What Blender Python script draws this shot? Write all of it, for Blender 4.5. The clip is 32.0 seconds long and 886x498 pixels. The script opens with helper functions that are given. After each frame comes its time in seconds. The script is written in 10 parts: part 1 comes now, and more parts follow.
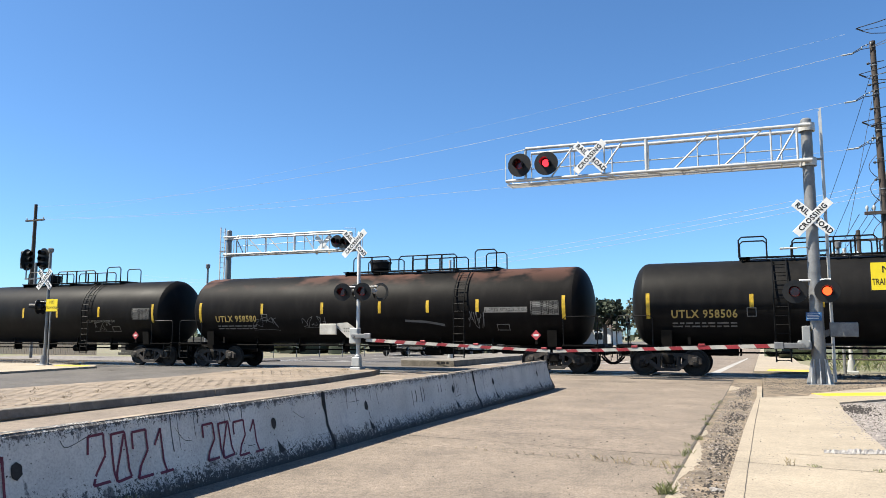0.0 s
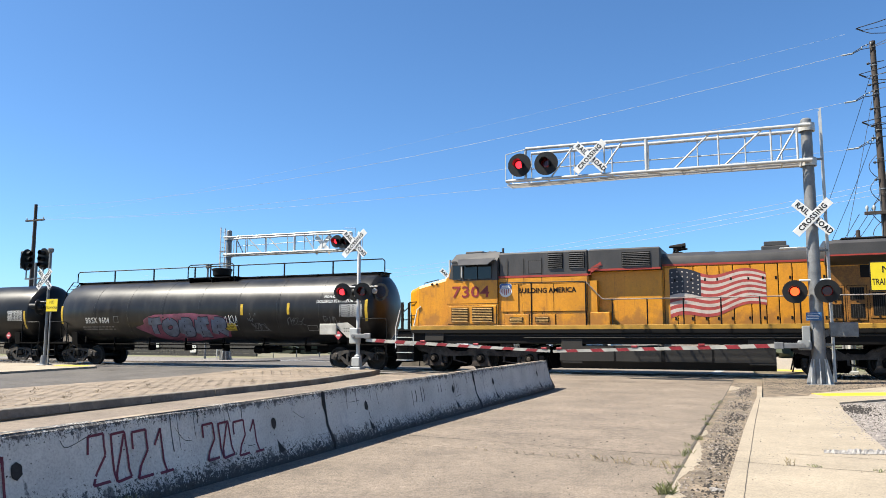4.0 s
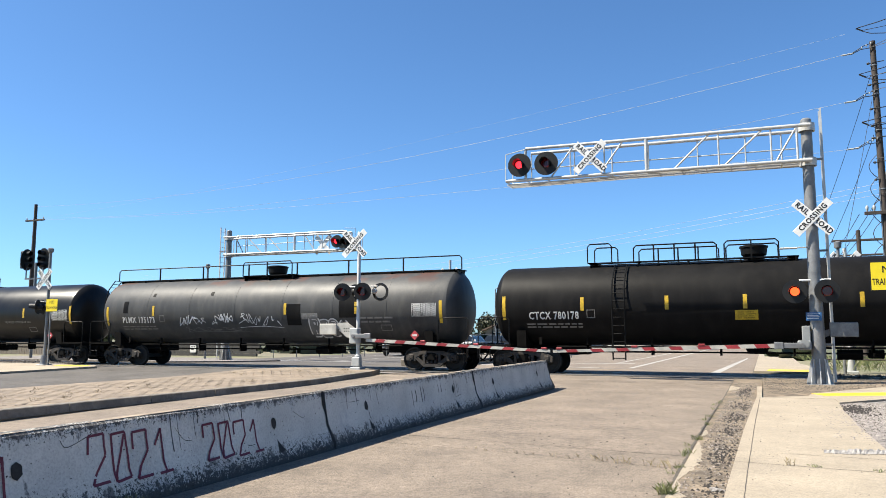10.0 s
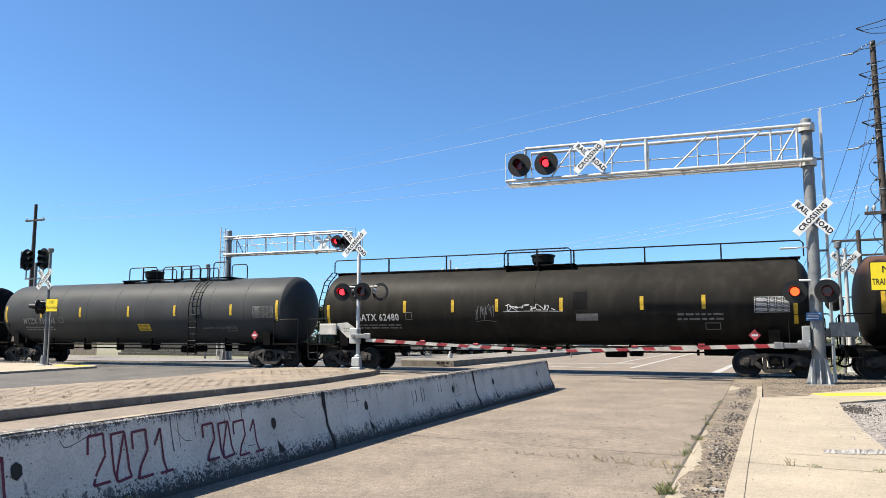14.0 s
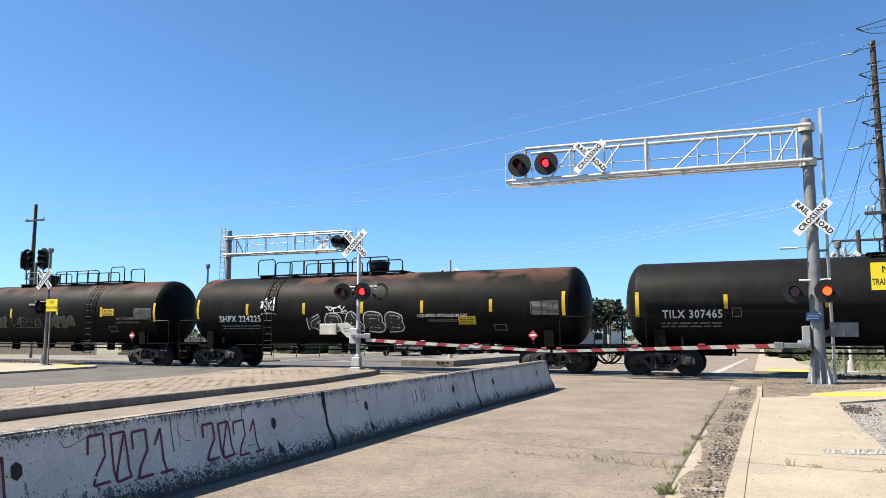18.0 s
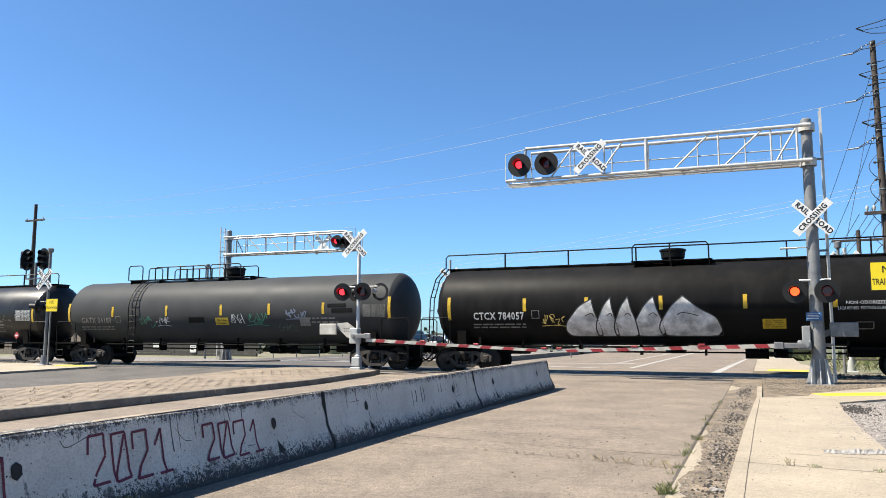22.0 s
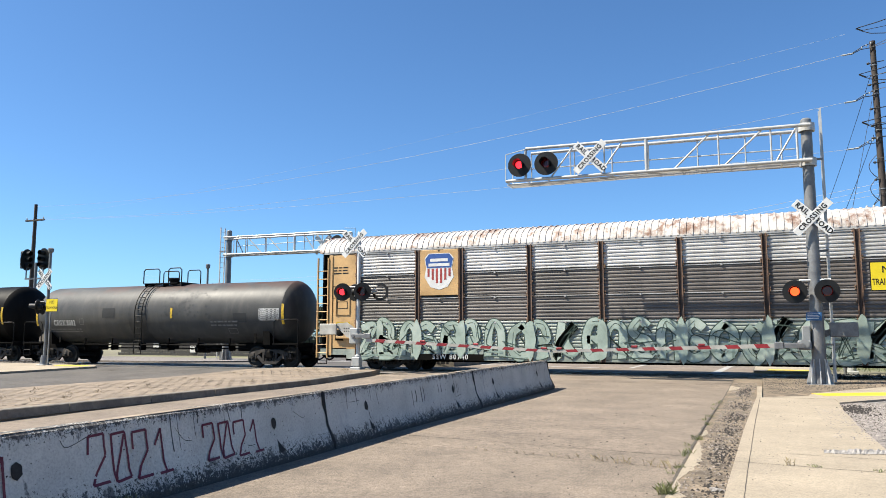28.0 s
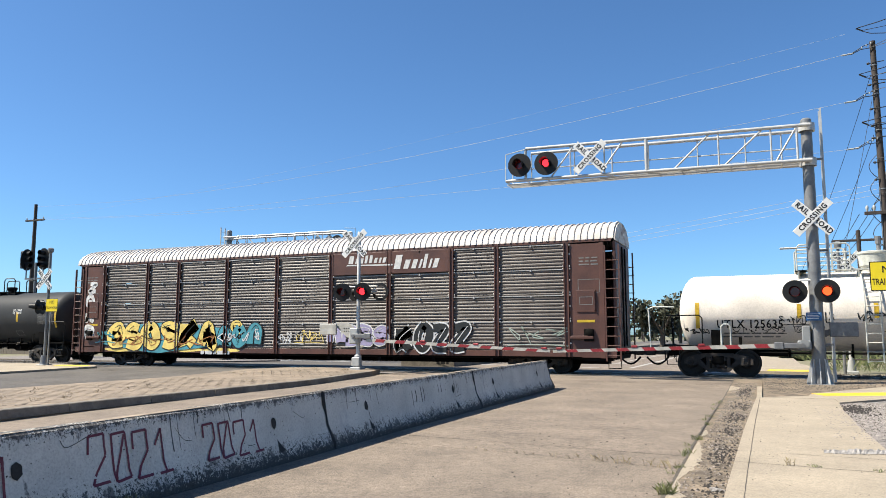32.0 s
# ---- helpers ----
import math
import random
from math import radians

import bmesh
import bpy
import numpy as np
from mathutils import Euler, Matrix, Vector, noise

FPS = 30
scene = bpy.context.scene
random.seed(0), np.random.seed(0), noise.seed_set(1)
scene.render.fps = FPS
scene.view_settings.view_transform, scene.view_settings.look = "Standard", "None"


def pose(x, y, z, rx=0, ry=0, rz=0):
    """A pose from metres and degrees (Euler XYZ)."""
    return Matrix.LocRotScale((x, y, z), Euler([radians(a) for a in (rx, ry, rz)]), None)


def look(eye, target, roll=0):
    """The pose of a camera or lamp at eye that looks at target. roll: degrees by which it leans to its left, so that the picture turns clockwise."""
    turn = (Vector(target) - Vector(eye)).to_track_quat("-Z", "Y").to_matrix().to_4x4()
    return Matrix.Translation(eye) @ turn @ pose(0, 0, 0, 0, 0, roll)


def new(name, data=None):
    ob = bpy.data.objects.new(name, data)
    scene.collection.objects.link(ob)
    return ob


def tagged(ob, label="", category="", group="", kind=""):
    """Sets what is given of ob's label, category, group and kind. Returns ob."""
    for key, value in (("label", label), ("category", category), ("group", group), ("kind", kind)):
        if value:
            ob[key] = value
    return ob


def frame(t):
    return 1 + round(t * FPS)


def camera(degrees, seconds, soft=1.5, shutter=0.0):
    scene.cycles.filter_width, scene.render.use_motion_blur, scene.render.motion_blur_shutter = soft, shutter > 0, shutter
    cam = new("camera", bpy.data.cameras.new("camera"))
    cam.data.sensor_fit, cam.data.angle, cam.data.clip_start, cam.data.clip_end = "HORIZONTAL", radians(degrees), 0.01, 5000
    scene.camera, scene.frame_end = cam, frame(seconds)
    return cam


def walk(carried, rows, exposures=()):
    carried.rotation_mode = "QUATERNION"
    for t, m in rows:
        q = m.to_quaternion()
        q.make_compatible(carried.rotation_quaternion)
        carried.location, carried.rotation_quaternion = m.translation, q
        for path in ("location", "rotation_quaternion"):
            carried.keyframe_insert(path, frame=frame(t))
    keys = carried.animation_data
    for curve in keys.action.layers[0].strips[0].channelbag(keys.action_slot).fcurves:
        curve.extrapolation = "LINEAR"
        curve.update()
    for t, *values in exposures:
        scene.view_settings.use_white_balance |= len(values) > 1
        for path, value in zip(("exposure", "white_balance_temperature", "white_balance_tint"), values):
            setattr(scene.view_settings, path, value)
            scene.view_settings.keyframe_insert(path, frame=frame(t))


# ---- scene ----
# The camera stands still on a tripod beside the road.
cam = camera(61.04, 32.0, soft=0.7)
EYE = (0.0, 0.0, 1.55)
AIM = (-38.89, 91.39, 13.05)
walk(cam, [(0.0, look(EYE, AIM)), (32.0, look(EYE, AIM))], exposures=[(0.0, 1.41), (24.0, 1.41), (28.0, 1.31), (32.0, 1.22)])

# ---- light ----
world = bpy.data.worlds.new("sky")
scene.world = world
world.use_nodes = True
wn = world.node_tree.nodes
sky = wn.new("ShaderNodeTexSky")
sky.sky_type = "NISHITA"
sky.sun_disc = False
sky.sun_elevation, sky.sun_rotation = radians(53.6), radians(241.7)
sky.air_density, sky.dust_density, sky.ozone_density = 0.75, 0.6, 1.7
clear = wn.new("ShaderNodeMix")
clear.data_type, clear.blend_type = "RGBA", "MULTIPLY"
clear.inputs["Factor"].default_value = 1.0
clear.inputs["B"].default_value = (0.595, 0.895, 1.12, 1)
world.node_tree.links.new(sky.outputs["Color"], clear.inputs["A"])
world.node_tree.links.new(clear.outputs["Result"], wn["Background"].inputs["Color"])
wn["Background"].inputs["Strength"].default_value = 0.068
sun = new("sun", bpy.data.lights.new("sun", "SUN"))
sun.data.energy, sun.data.angle, sun.data.color = 5.0, radians(0.53), (1.0, 0.93, 0.80)
sun.matrix_world = look((-65, -35, 100), (0, 0, 0))


# ---- materials ----
BASE_SCALE = 0.72  # scales down every base colour to put deeper shade into them


def mat(name, color, rough=0.6, metal=0.0, var=0.25, scale=3.0, fine=60.0, bump=0.0, tint=None, streak=0.0, coat=0.0, grain=None, spec=0.5, mottle=0.0, specks=0.0):
    """Paint, stone or metal: a base colour with stains at one scale, grain at another, and fine relief."""
    color = [c * BASE_SCALE for c in color]
    tint = [c * BASE_SCALE for c in tint] if tint else None
    m = bpy.data.materials.new(name)
    m.use_nodes = True
    n, l = m.node_tree.nodes, m.node_tree.links
    b = n["Principled BSDF"]
    b.inputs["Roughness"].default_value, b.inputs["Metallic"].default_value = rough, metal
    b.inputs["Coat Weight"].default_value = coat
    b.inputs["Specular IOR Level"].default_value = spec
    co = n.new("ShaderNodeTexCoord")
    mp = n.new("ShaderNodeMapping")
    l.new(co.outputs["Object"], mp.inputs["Vector"])
    if streak:
        mp.inputs["Scale"].default_value = (1, 1, streak)
    big, small = n.new("ShaderNodeTexNoise"), n.new("ShaderNodeTexNoise")
    big.inputs["Scale"].default_value, big.inputs["Detail"].default_value = scale, 6
    small.inputs["Scale"].default_value, small.inputs["Detail"].default_value = fine, 3
    l.new(mp.outputs["Vector"], big.inputs["Vector"])
    l.new(co.outputs["Object"], small.inputs["Vector"])
    t = tint or [min(1, c * (1 + var)) for c in color]
    ramp = n.new("ShaderNodeValToRGB")
    ramp.color_ramp.elements[0].position, ramp.color_ramp.elements[1].position = 0.35, 0.68
    ramp.color_ramp.elements[0].color = (*[c * (1 - var) for c in color], 1)
    ramp.color_ramp.elements[1].color = (*t, 1)
    mid = ramp.color_ramp.elements.new(0.5)
    mid.color = (*color, 1)
    l.new(big.outputs["Fac"], ramp.inputs["Fac"])
    mix = n.new("ShaderNodeMix")
    mix.data_type, mix.blend_type = "RGBA", "MULTIPLY"
    mix.inputs["Factor"].default_value = min(1.0, var * 1.6) if grain is None else grain
    gr = n.new("ShaderNodeValToRGB")
    gr.color_ramp.elements[0].position, gr.color_ramp.elements[1].position = 0.3, 0.6
    gr.color_ramp.elements[0].color = (0.55, 0.55, 0.55, 1)
    l.new(small.outputs["Fac"], gr.inputs["Fac"])
    l.new(ramp.outputs["Color"], mix.inputs["A"])
    l.new(gr.outputs["Color"], mix.inputs["B"])
    out = mix.outputs["Result"]
    if mottle:
        for size, strength in ((9.0, mottle), (1.1, mottle * 0.7)):
            nz, rm, mm = n.new("ShaderNodeTexNoise"), n.new("ShaderNodeValToRGB"), n.new("ShaderNodeMix")
            nz.inputs["Scale"].default_value, nz.inputs["Detail"].default_value, nz.inputs["Roughness"].default_value = size, 9, 0.75
            rm.color_ramp.elements[0].position, rm.color_ramp.elements[1].position = 0.38, 0.62
            rm.color_ramp.elements[0].color = (0.5, 0.49, 0.48, 1)
            rm.color_ramp.elements[1].color = (1.12, 1.1, 1.08, 1)
            mm.data_type, mm.blend_type = "RGBA", "MULTIPLY"
            mm.inputs["Factor"].default_value = strength
            l.new(co.outputs["Object"], nz.inputs["Vector"])
            l.new(nz.outputs["Fac"], rm.inputs["Fac"])
            l.new(out, mm.inputs["A"])
            l.new(rm.outputs["Color"], mm.inputs["B"])
            out = mm.outputs["Result"]
    if specks:
        for size, hi, tone in ((38.0, 0.30, (0.34, 0.32, 0.30, 1)), (55.0, 0.24, (1.7, 1.68, 1.64, 1))):
            vo, rm, mm = n.new("ShaderNodeTexVoronoi"), n.new("ShaderNodeMapRange"), n.new("ShaderNodeMix")
            vo.inputs["Scale"].default_value = size
            rm.inputs["From Min"].default_value, rm.inputs["From Max"].default_value = hi, hi - 0.12
            rm.inputs["To Max"].default_value = specks * 0.75
            mm.data_type, mm.blend_type = "RGBA", "MULTIPLY"
            mm.inputs["B"].default_value = tone
            l.new(co.outputs["Object"], vo.inputs["Vector"])
            l.new(vo.outputs["Distance"], rm.inputs["Value"])
            l.new(rm.outputs["Result"], mm.inputs["Factor"])
            l.new(out, mm.inputs["A"])
            out = mm.outputs["Result"]
    l.new(out, b.inputs["Base Color"])
    if bump:
        bp = n.new("ShaderNodeBump")
        bp.inputs["Strength"].default_value, bp.inputs["Distance"].default_value = min(1.0, bump), 0.01
        l.new(small.outputs["Fac"], bp.inputs["Height"])
        l.new(bp.outputs["Normal"], b.inputs["Normal"])
    rr = n.new("ShaderNodeMapRange")
    rr.inputs["To Min"].default_value, rr.inputs["To Max"].default_value = max(0.02, rough - 0.12), min(1, rough + 0.12)
    l.new(big.outputs["Fac"], rr.inputs["Value"])
    l.new(rr.outputs["Result"], b.inputs["Roughness"])
    return m


def glow(name, color, power):
    m = bpy.data.materials.new(name)
    m.use_nodes = True
    b = m.node_tree.nodes["Principled BSDF"]
    b.inputs["Base Color"].default_value = (*color, 1)
    b.inputs["Emission Color"].default_value = (*color, 1)
    b.inputs["Emission Strength"].default_value = power
    return m


def glass(name, color, rough=0.05):
    m = bpy.data.materials.new(name)
    m.use_nodes = True
    b = m.node_tree.nodes["Principled BSDF"]
    b.inputs["Base Color"].default_value = (*color, 1)
    b.inputs["Roughness"].default_value = rough
    b.inputs["Transmission Weight"].default_value = 1.0
    return m


# ---- mesh helpers ----
class Shape:
    """Collects vertices and faces for one mesh."""

    def __init__(self):
        self.v, self.f = [], []

    def add(self, verts, faces):
        k = len(self.v)
        self.v += [tuple(p) for p in verts]
        self.f += [tuple(k + i for i in f) for f in faces]
        return self

    def box(self, x0, y0, z0, x1, y1, z1, b=0.0):
        """A box from corner to corner; b bevels its edges."""
        x0, x1 = min(x0, x1), max(x0, x1)
        y0, y1 = min(y0, y1), max(y0, y1)
        z0, z1 = min(z0, z1), max(z0, z1)
        if b <= 0:
            v = [(x, y, z) for z in (z0, z1) for x, y in ((x0, y0), (x1, y0), (x1, y1), (x0, y1))]
            return self.add(v, [(3, 2, 1, 0), (4, 5, 6, 7), (0, 1, 5, 4), (1, 2, 6, 5), (2, 3, 7, 6), (3, 0, 4, 7)])
        b = min(b, (x1 - x0) / 2.01, (y1 - y0) / 2.01, (z1 - z0) / 2.01)
        rings = []
        for z, i in ((z0, b), (z0 + b, 0), (z1 - b, 0), (z1, b)):
            a = [(x0 + b, y0 + i), (x1 - b, y0 + i), (x1 - i, y0 + b), (x1 - i, y1 - b), (x1 - b, y1 - i), (x0 + b, y1 - i), (x0 + i, y1 - b), (x0 + i, y0 + b)]
            rings.append([(x, y, z) for x, y in a])
        v = sum(rings, [])
        f = [tuple(range(7, -1, -1)), tuple(range(24, 32))]
        for r in range(3):
            for k in range(8):
                f.append((r * 8 + k, r * 8 + (k + 1) % 8, r * 8 + 8 + (k + 1) % 8, r * 8 + 8 + k))
        return self.add(v, f)

    def cyl(self, p0, p1, r0, r1=None, n=10, caps=True):
        """A round bar from p0 to p1."""
        p0, p1 = Vector(p0), Vector(p1)
        r1 = r0 if r1 is None else r1
        d = (p1 - p0).normalized()
        a = d.orthogonal().normalized()
        c = d.cross(a)
        v = [p + (a * math.cos(2 * math.pi * i / n) + c * math.sin(2 * math.pi * i / n)) * r for p, r in ((p0, r0), (p1, r1)) for i in range(n)]
        f = [(i, (i + 1) % n, n + (i + 1) % n, n + i) for i in range(n)]
        if caps:
            f += [tuple(range(n - 1, -1, -1)), tuple(range(n, 2 * n))]
        return self.add(v, f)

    def pipe(self, pts, r, n=6):
        """A bent bar of one piece through pts."""
        p = [Vector(q) for q in pts]
        v, f, a = [], [], None
        for i, q in enumerate(p):
            d = (p[min(i + 1, len(p) - 1)] - p[max(i - 1, 0)]).normalized()
            a = d.orthogonal().normalized() if a is None else (a - d * a.dot(d)).normalized()
            e = d.cross(a)
            v += [q + (a * math.cos(2 * math.pi * k / n) + e * math.sin(2 * math.pi * k / n)) * r for k in range(n)]
        for i in range(len(p) - 1):
            f += [(i * n + k, i * n + (k + 1) % n, i * n + n + (k + 1) % n, i * n + n + k) for k in range(n)]
        f += [tuple(range(n - 1, -1, -1)), tuple(range(len(v) - n, len(v)))]
        return self.add(v, f)

    def prism(self, pts, a, b, axis="y"):
        """A flat outline (two of three axes, in order) drawn out from a to b along axis."""
        def at(p, w):
            return {"x": (w, p[0], p[1]), "y": (p[0], w, p[1]), "z": (p[0], p[1], w)}[axis]
        n = len(pts)
        v = [at(p, a) for p in pts] + [at(p, b) for p in pts]
        f = [tuple(range(n)), tuple(range(2 * n - 1, n - 1, -1))]
        f += [((i + 1) % n, i, n + i, n + (i + 1) % n) for i in range(n)]
        return self.add(v, f)

    def lathe(self, prof, c=(0, 0, 0), n=32, axis="x", caps=True):
        """A profile of (along, radius) turned about an axis through c."""
        v, f = [], []
        for s, r in prof:
            for i in range(n):
                u, w = r * math.cos(2 * math.pi * i / n), r * math.sin(2 * math.pi * i / n)
                q = {"x": (s, u, w), "y": (u, s, w), "z": (u, w, s)}[axis]
                v.append((c[0] + q[0], c[1] + q[1], c[2] + q[2]))
        for k in range(len(prof) - 1):
            for i in range(n):
                f.append((k * n + i, k * n + (i + 1) % n, k * n + n + (i + 1) % n, k * n + n + i))
        if caps:
            f += [tuple(range(n - 1, -1, -1)), tuple(range(len(v) - n, len(v)))]
        return self.add(v, f)

    def moved(self, m, k=0):
        self.v = self.v[:k] + [tuple(m @ Vector(p)) for p in self.v[k:]]
        return self

    def data(self, name, material, smooth=0.0):
        me = bpy.data.meshes.new(name)
        me.from_pydata(self.v, [], self.f)
        bm = bmesh.new()
        bm.from_mesh(me)
        bmesh.ops.recalc_face_normals(bm, faces=bm.faces)
        bm.to_mesh(me)
        bm.free()
        me.materials.append(material)
        if smooth:
            me.shade_smooth()
            me.set_sharp_from_angle(angle=radians(smooth))
        return me


def part(name, shape, material, parent=None, label="", smooth=35.0, m=None):
    """ONE mesh object under a thing or under a part (or a thing of its own)."""
    me = shape.data(name, material, smooth) if isinstance(shape, Shape) else shape
    ob = new(name, me)
    ob.parent = parent
    if m is not None:
        ob.matrix_basis = m
    return tagged(ob, label)


def thing(name, label, category, m=None, group="", kind=""):
    ob = new(name)
    if m is not None:
        ob.matrix_basis = m
    return tagged(ob, label, category, group, kind)


def letters(text, size, material, name, parent, place, spread=1.0, label="", wide=1.0, bold=0.012, width=0.0):
    """Built-in font letters laid through place(u, v): u along the writing, v up."""
    cu = bpy.data.curves.new(name, "FONT")
    cu.body, cu.size, cu.align_x, cu.align_y, cu.space_character, cu.resolution_u = text, size, "CENTER", "CENTER", spread, 2
    cu.offset = size * bold
    ob = bpy.data.objects.new(name, cu)
    src = ob.to_mesh()
    if width:
        xs = [p.co.x for p in src.vertices]
        wide = width / (max(xs) - min(xs))
    s = Shape().add([place(p.co.x * wide, p.co.y) for p in src.vertices], [tuple(q.vertices) for q in src.polygons])
    ob.to_mesh_clear()
    bpy.data.objects.remove(ob)
    bpy.data.curves.remove(cu)
    me = bpy.data.meshes.new(name)
    me.from_pydata(s.v, [], s.f)
    me.materials.append(material)
    o = new(name, me)
    o.parent = parent
    return tagged(o, label)


# ---- palette ----
M_ROAD = mat("worn_concrete_road", (0.285, 0.232, 0.182), 0.9, var=0.16, scale=0.7, fine=38, bump=1.0, grain=0.85, mottle=0.5, specks=1.0)
M_ASPH = mat("grey_asphalt", (0.135, 0.122, 0.11), 0.9, var=0.22, scale=0.5, fine=50, bump=0.5, grain=0.75, mottle=0.6)
M_DIRT = mat("gravelly_dirt", (0.27, 0.215, 0.155), 0.95, var=0.35, scale=2.5, fine=30, bump=1.0, grain=0.85, mottle=0.8, specks=0.5)
M_WALK = mat("pale_concrete", (0.43, 0.365, 0.275), 0.85, var=0.1, scale=0.9, fine=60, bump=0.3, grain=0.75, mottle=0.25)
M_CURB = mat("kerb_concrete", (0.27, 0.24, 0.20), 0.85, var=0.25, scale=2.0, fine=60, bump=0.4, grain=0.75, mottle=0.5)
M_MEDIAN = mat("tan_paving", (0.32, 0.255, 0.19), 0.9, var=0.18, scale=1.3, fine=40, bump=0.5, grain=0.75, mottle=0.5)
M_YELLOW = mat("tactile_yellow", (0.75, 0.52, 0.03), 0.7, var=0.15, scale=3)
M_GROUND = mat("dry_ground", (0.24, 0.215, 0.14), 0.95, var=0.4, scale=0.15, fine=8, bump=0.5, tint=(0.16, 0.18, 0.08))
M_BALLAST = mat("ballast_stone", (0.22, 0.20, 0.18), 0.9, var=0.4, scale=6, fine=20, bump=1.0)
M_STEEL = mat("galvanised_steel", (0.25, 0.255, 0.26), 0.5, 0.3, var=0.2, scale=4, fine=50, mottle=0.3)
M_ALU = mat("aluminium_paint", (0.60, 0.60, 0.585), 0.45, 0.2, var=0.12, scale=4, fine=40, mottle=0.15)
M_WHITE = mat("white_enamel", (0.80, 0.80, 0.78), 0.5, var=0.08, scale=5)
M_BLACK = mat("black_paint", (0.010, 0.010, 0.010), 0.5, var=0.2, scale=6, spec=0.3)
M_GATEW = mat("dingy_white_sheeting", (0.50, 0.48, 0.43), 0.5, var=0.2, scale=3)
M_GATER = mat("dull_red_sheeting", (0.30, 0.018, 0.025), 0.5, var=0.2, scale=3)
M_SIGNY = mat("sign_yellow", (0.85, 0.66, 0.01), 0.45, var=0.05, scale=6)
M_BLUE = mat("blue_enamel", (0.02, 0.11, 0.28), 0.5, var=0.1)
M_WOOD = mat("weathered_pole_wood", (0.062, 0.048, 0.040), 0.9, var=0.35, scale=3, fine=30, bump=0.8, streak=0.1)
M_GREYBOX = mat("grey_enamel", (0.42, 0.43, 0.42), 0.5, var=0.1, scale=5)
M_RAIL = mat("rusty_rail", (0.10, 0.065, 0.045), 0.7, 0.3, var=0.3, scale=10)
M_RAILTOP = mat("polished_rail", (0.55, 0.53, 0.5), 0.25, 0.9, var=0.1, scale=10)


def barrier_mat():
    """Old white paint on concrete: bare and blackened patches, drips and pits."""
    m = mat("whitewashed_concrete", (0.76, 0.72, 0.64), 0.85, var=0.12, scale=1.6, fine=45, bump=0.5, grain=0.5)
    n, l = m.node_tree.nodes, m.node_tree.links
    b = n["Principled BSDF"]
    out = b.inputs["Base Color"].links[0].from_socket
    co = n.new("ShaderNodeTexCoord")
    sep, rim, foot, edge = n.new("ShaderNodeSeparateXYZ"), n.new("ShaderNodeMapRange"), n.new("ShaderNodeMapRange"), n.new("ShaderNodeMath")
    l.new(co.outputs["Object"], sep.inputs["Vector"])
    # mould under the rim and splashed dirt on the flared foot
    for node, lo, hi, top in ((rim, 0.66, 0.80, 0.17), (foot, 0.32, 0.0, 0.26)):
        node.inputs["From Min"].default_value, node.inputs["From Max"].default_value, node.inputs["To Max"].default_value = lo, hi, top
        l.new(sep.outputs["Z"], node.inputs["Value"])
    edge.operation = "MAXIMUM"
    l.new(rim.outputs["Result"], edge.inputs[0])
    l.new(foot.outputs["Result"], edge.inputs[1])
    for size, scale, lo, hi, tone in (((1, 1, 0.55), 2.2, 0.60, 0.80, (0.34, 0.33, 0.32)), ((1, 1, 0.5), 7.0, 0.655, 0.72, (0.15, 0.14, 0.13)), ((1, 1, 1), 24.0, 0.645, 0.70, (0.065, 0.06, 0.055)), ((1, 1, 1), 62.0, 0.655, 0.70, (0.05, 0.048, 0.045)), ((1, 1, 0.05), 15.0, 0.64, 0.80, (0.28, 0.27, 0.26))):
        mp, ns, rp, mx, sm = n.new("ShaderNodeMapping"), n.new("ShaderNodeTexNoise"), n.new("ShaderNodeMapRange"), n.new("ShaderNodeMix"), n.new("ShaderNodeMath")
        mp.inputs["Scale"].default_value = size
        ns.inputs["Scale"].default_value, ns.inputs["Detail"].default_value, ns.inputs["Roughness"].default_value = scale, 8, 0.65
        rp.inputs["From Min"].default_value, rp.inputs["From Max"].default_value = lo, hi
        mx.data_type = "RGBA"
        mx.inputs["B"].default_value = (*tone, 1)
        l.new(co.outputs["Object"], mp.inputs["Vector"])
        l.new(mp.outputs["Vector"], ns.inputs["Vector"])
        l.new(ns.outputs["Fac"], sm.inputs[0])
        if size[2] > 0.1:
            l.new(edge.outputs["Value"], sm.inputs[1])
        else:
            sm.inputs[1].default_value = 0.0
        l.new(sm.outputs["Value"], rp.inputs["Value"])
        l.new(rp.outputs["Result"], mx.inputs["Factor"])
        l.new(out, mx.inputs["A"])
        out = mx.outputs["Result"]
    l.new(out, b.inputs["Base Color"])
    return m


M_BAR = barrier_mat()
M_SPRAY = mat("dark_red_spray_paint", (0.16, 0.012, 0.03), 0.5, var=0.1, scale=6)
M_LENS = mat("dark_red_lens", (0.10, 0.006, 0.006), 0.15, var=0.1, scale=6)
M_LIT = glow("lit_red_lamp", (1.0, 0.018, 0.028), 1.6)
M_LITO = glow("lit_orange_red_lamp", (1.0, 0.06, 0.012), 1.6)
M_WIRE = mat("dark_cable", (0.02, 0.02, 0.02), 0.6, var=0.1)
M_WIREL = mat("bare_aluminium_cable", (0.50, 0.50, 0.50), 0.5, 0.3, var=0.1)

TRACK_Y, RAIL_Z, SPEED = 28.67, 0.16, 17.0


RISE = ((-40.0, -0.09), (4.0, -0.09), (9.4, -0.05), (12.0, -0.02), (16.0, 0.0), (20.5, 0.005), (24.0, 0.09), (26.5, 0.14), (3000.0, 0.14))


def level(y):
    """Height of the road's surface: it dips a little, then climbs to the rails."""
    for (y0, a), (y1, b) in zip(RISE, RISE[1:]):
        if y <= y1:
            return a + (b - a) * max(0.0, y - y0) / (y1 - y0)
    return 0.14


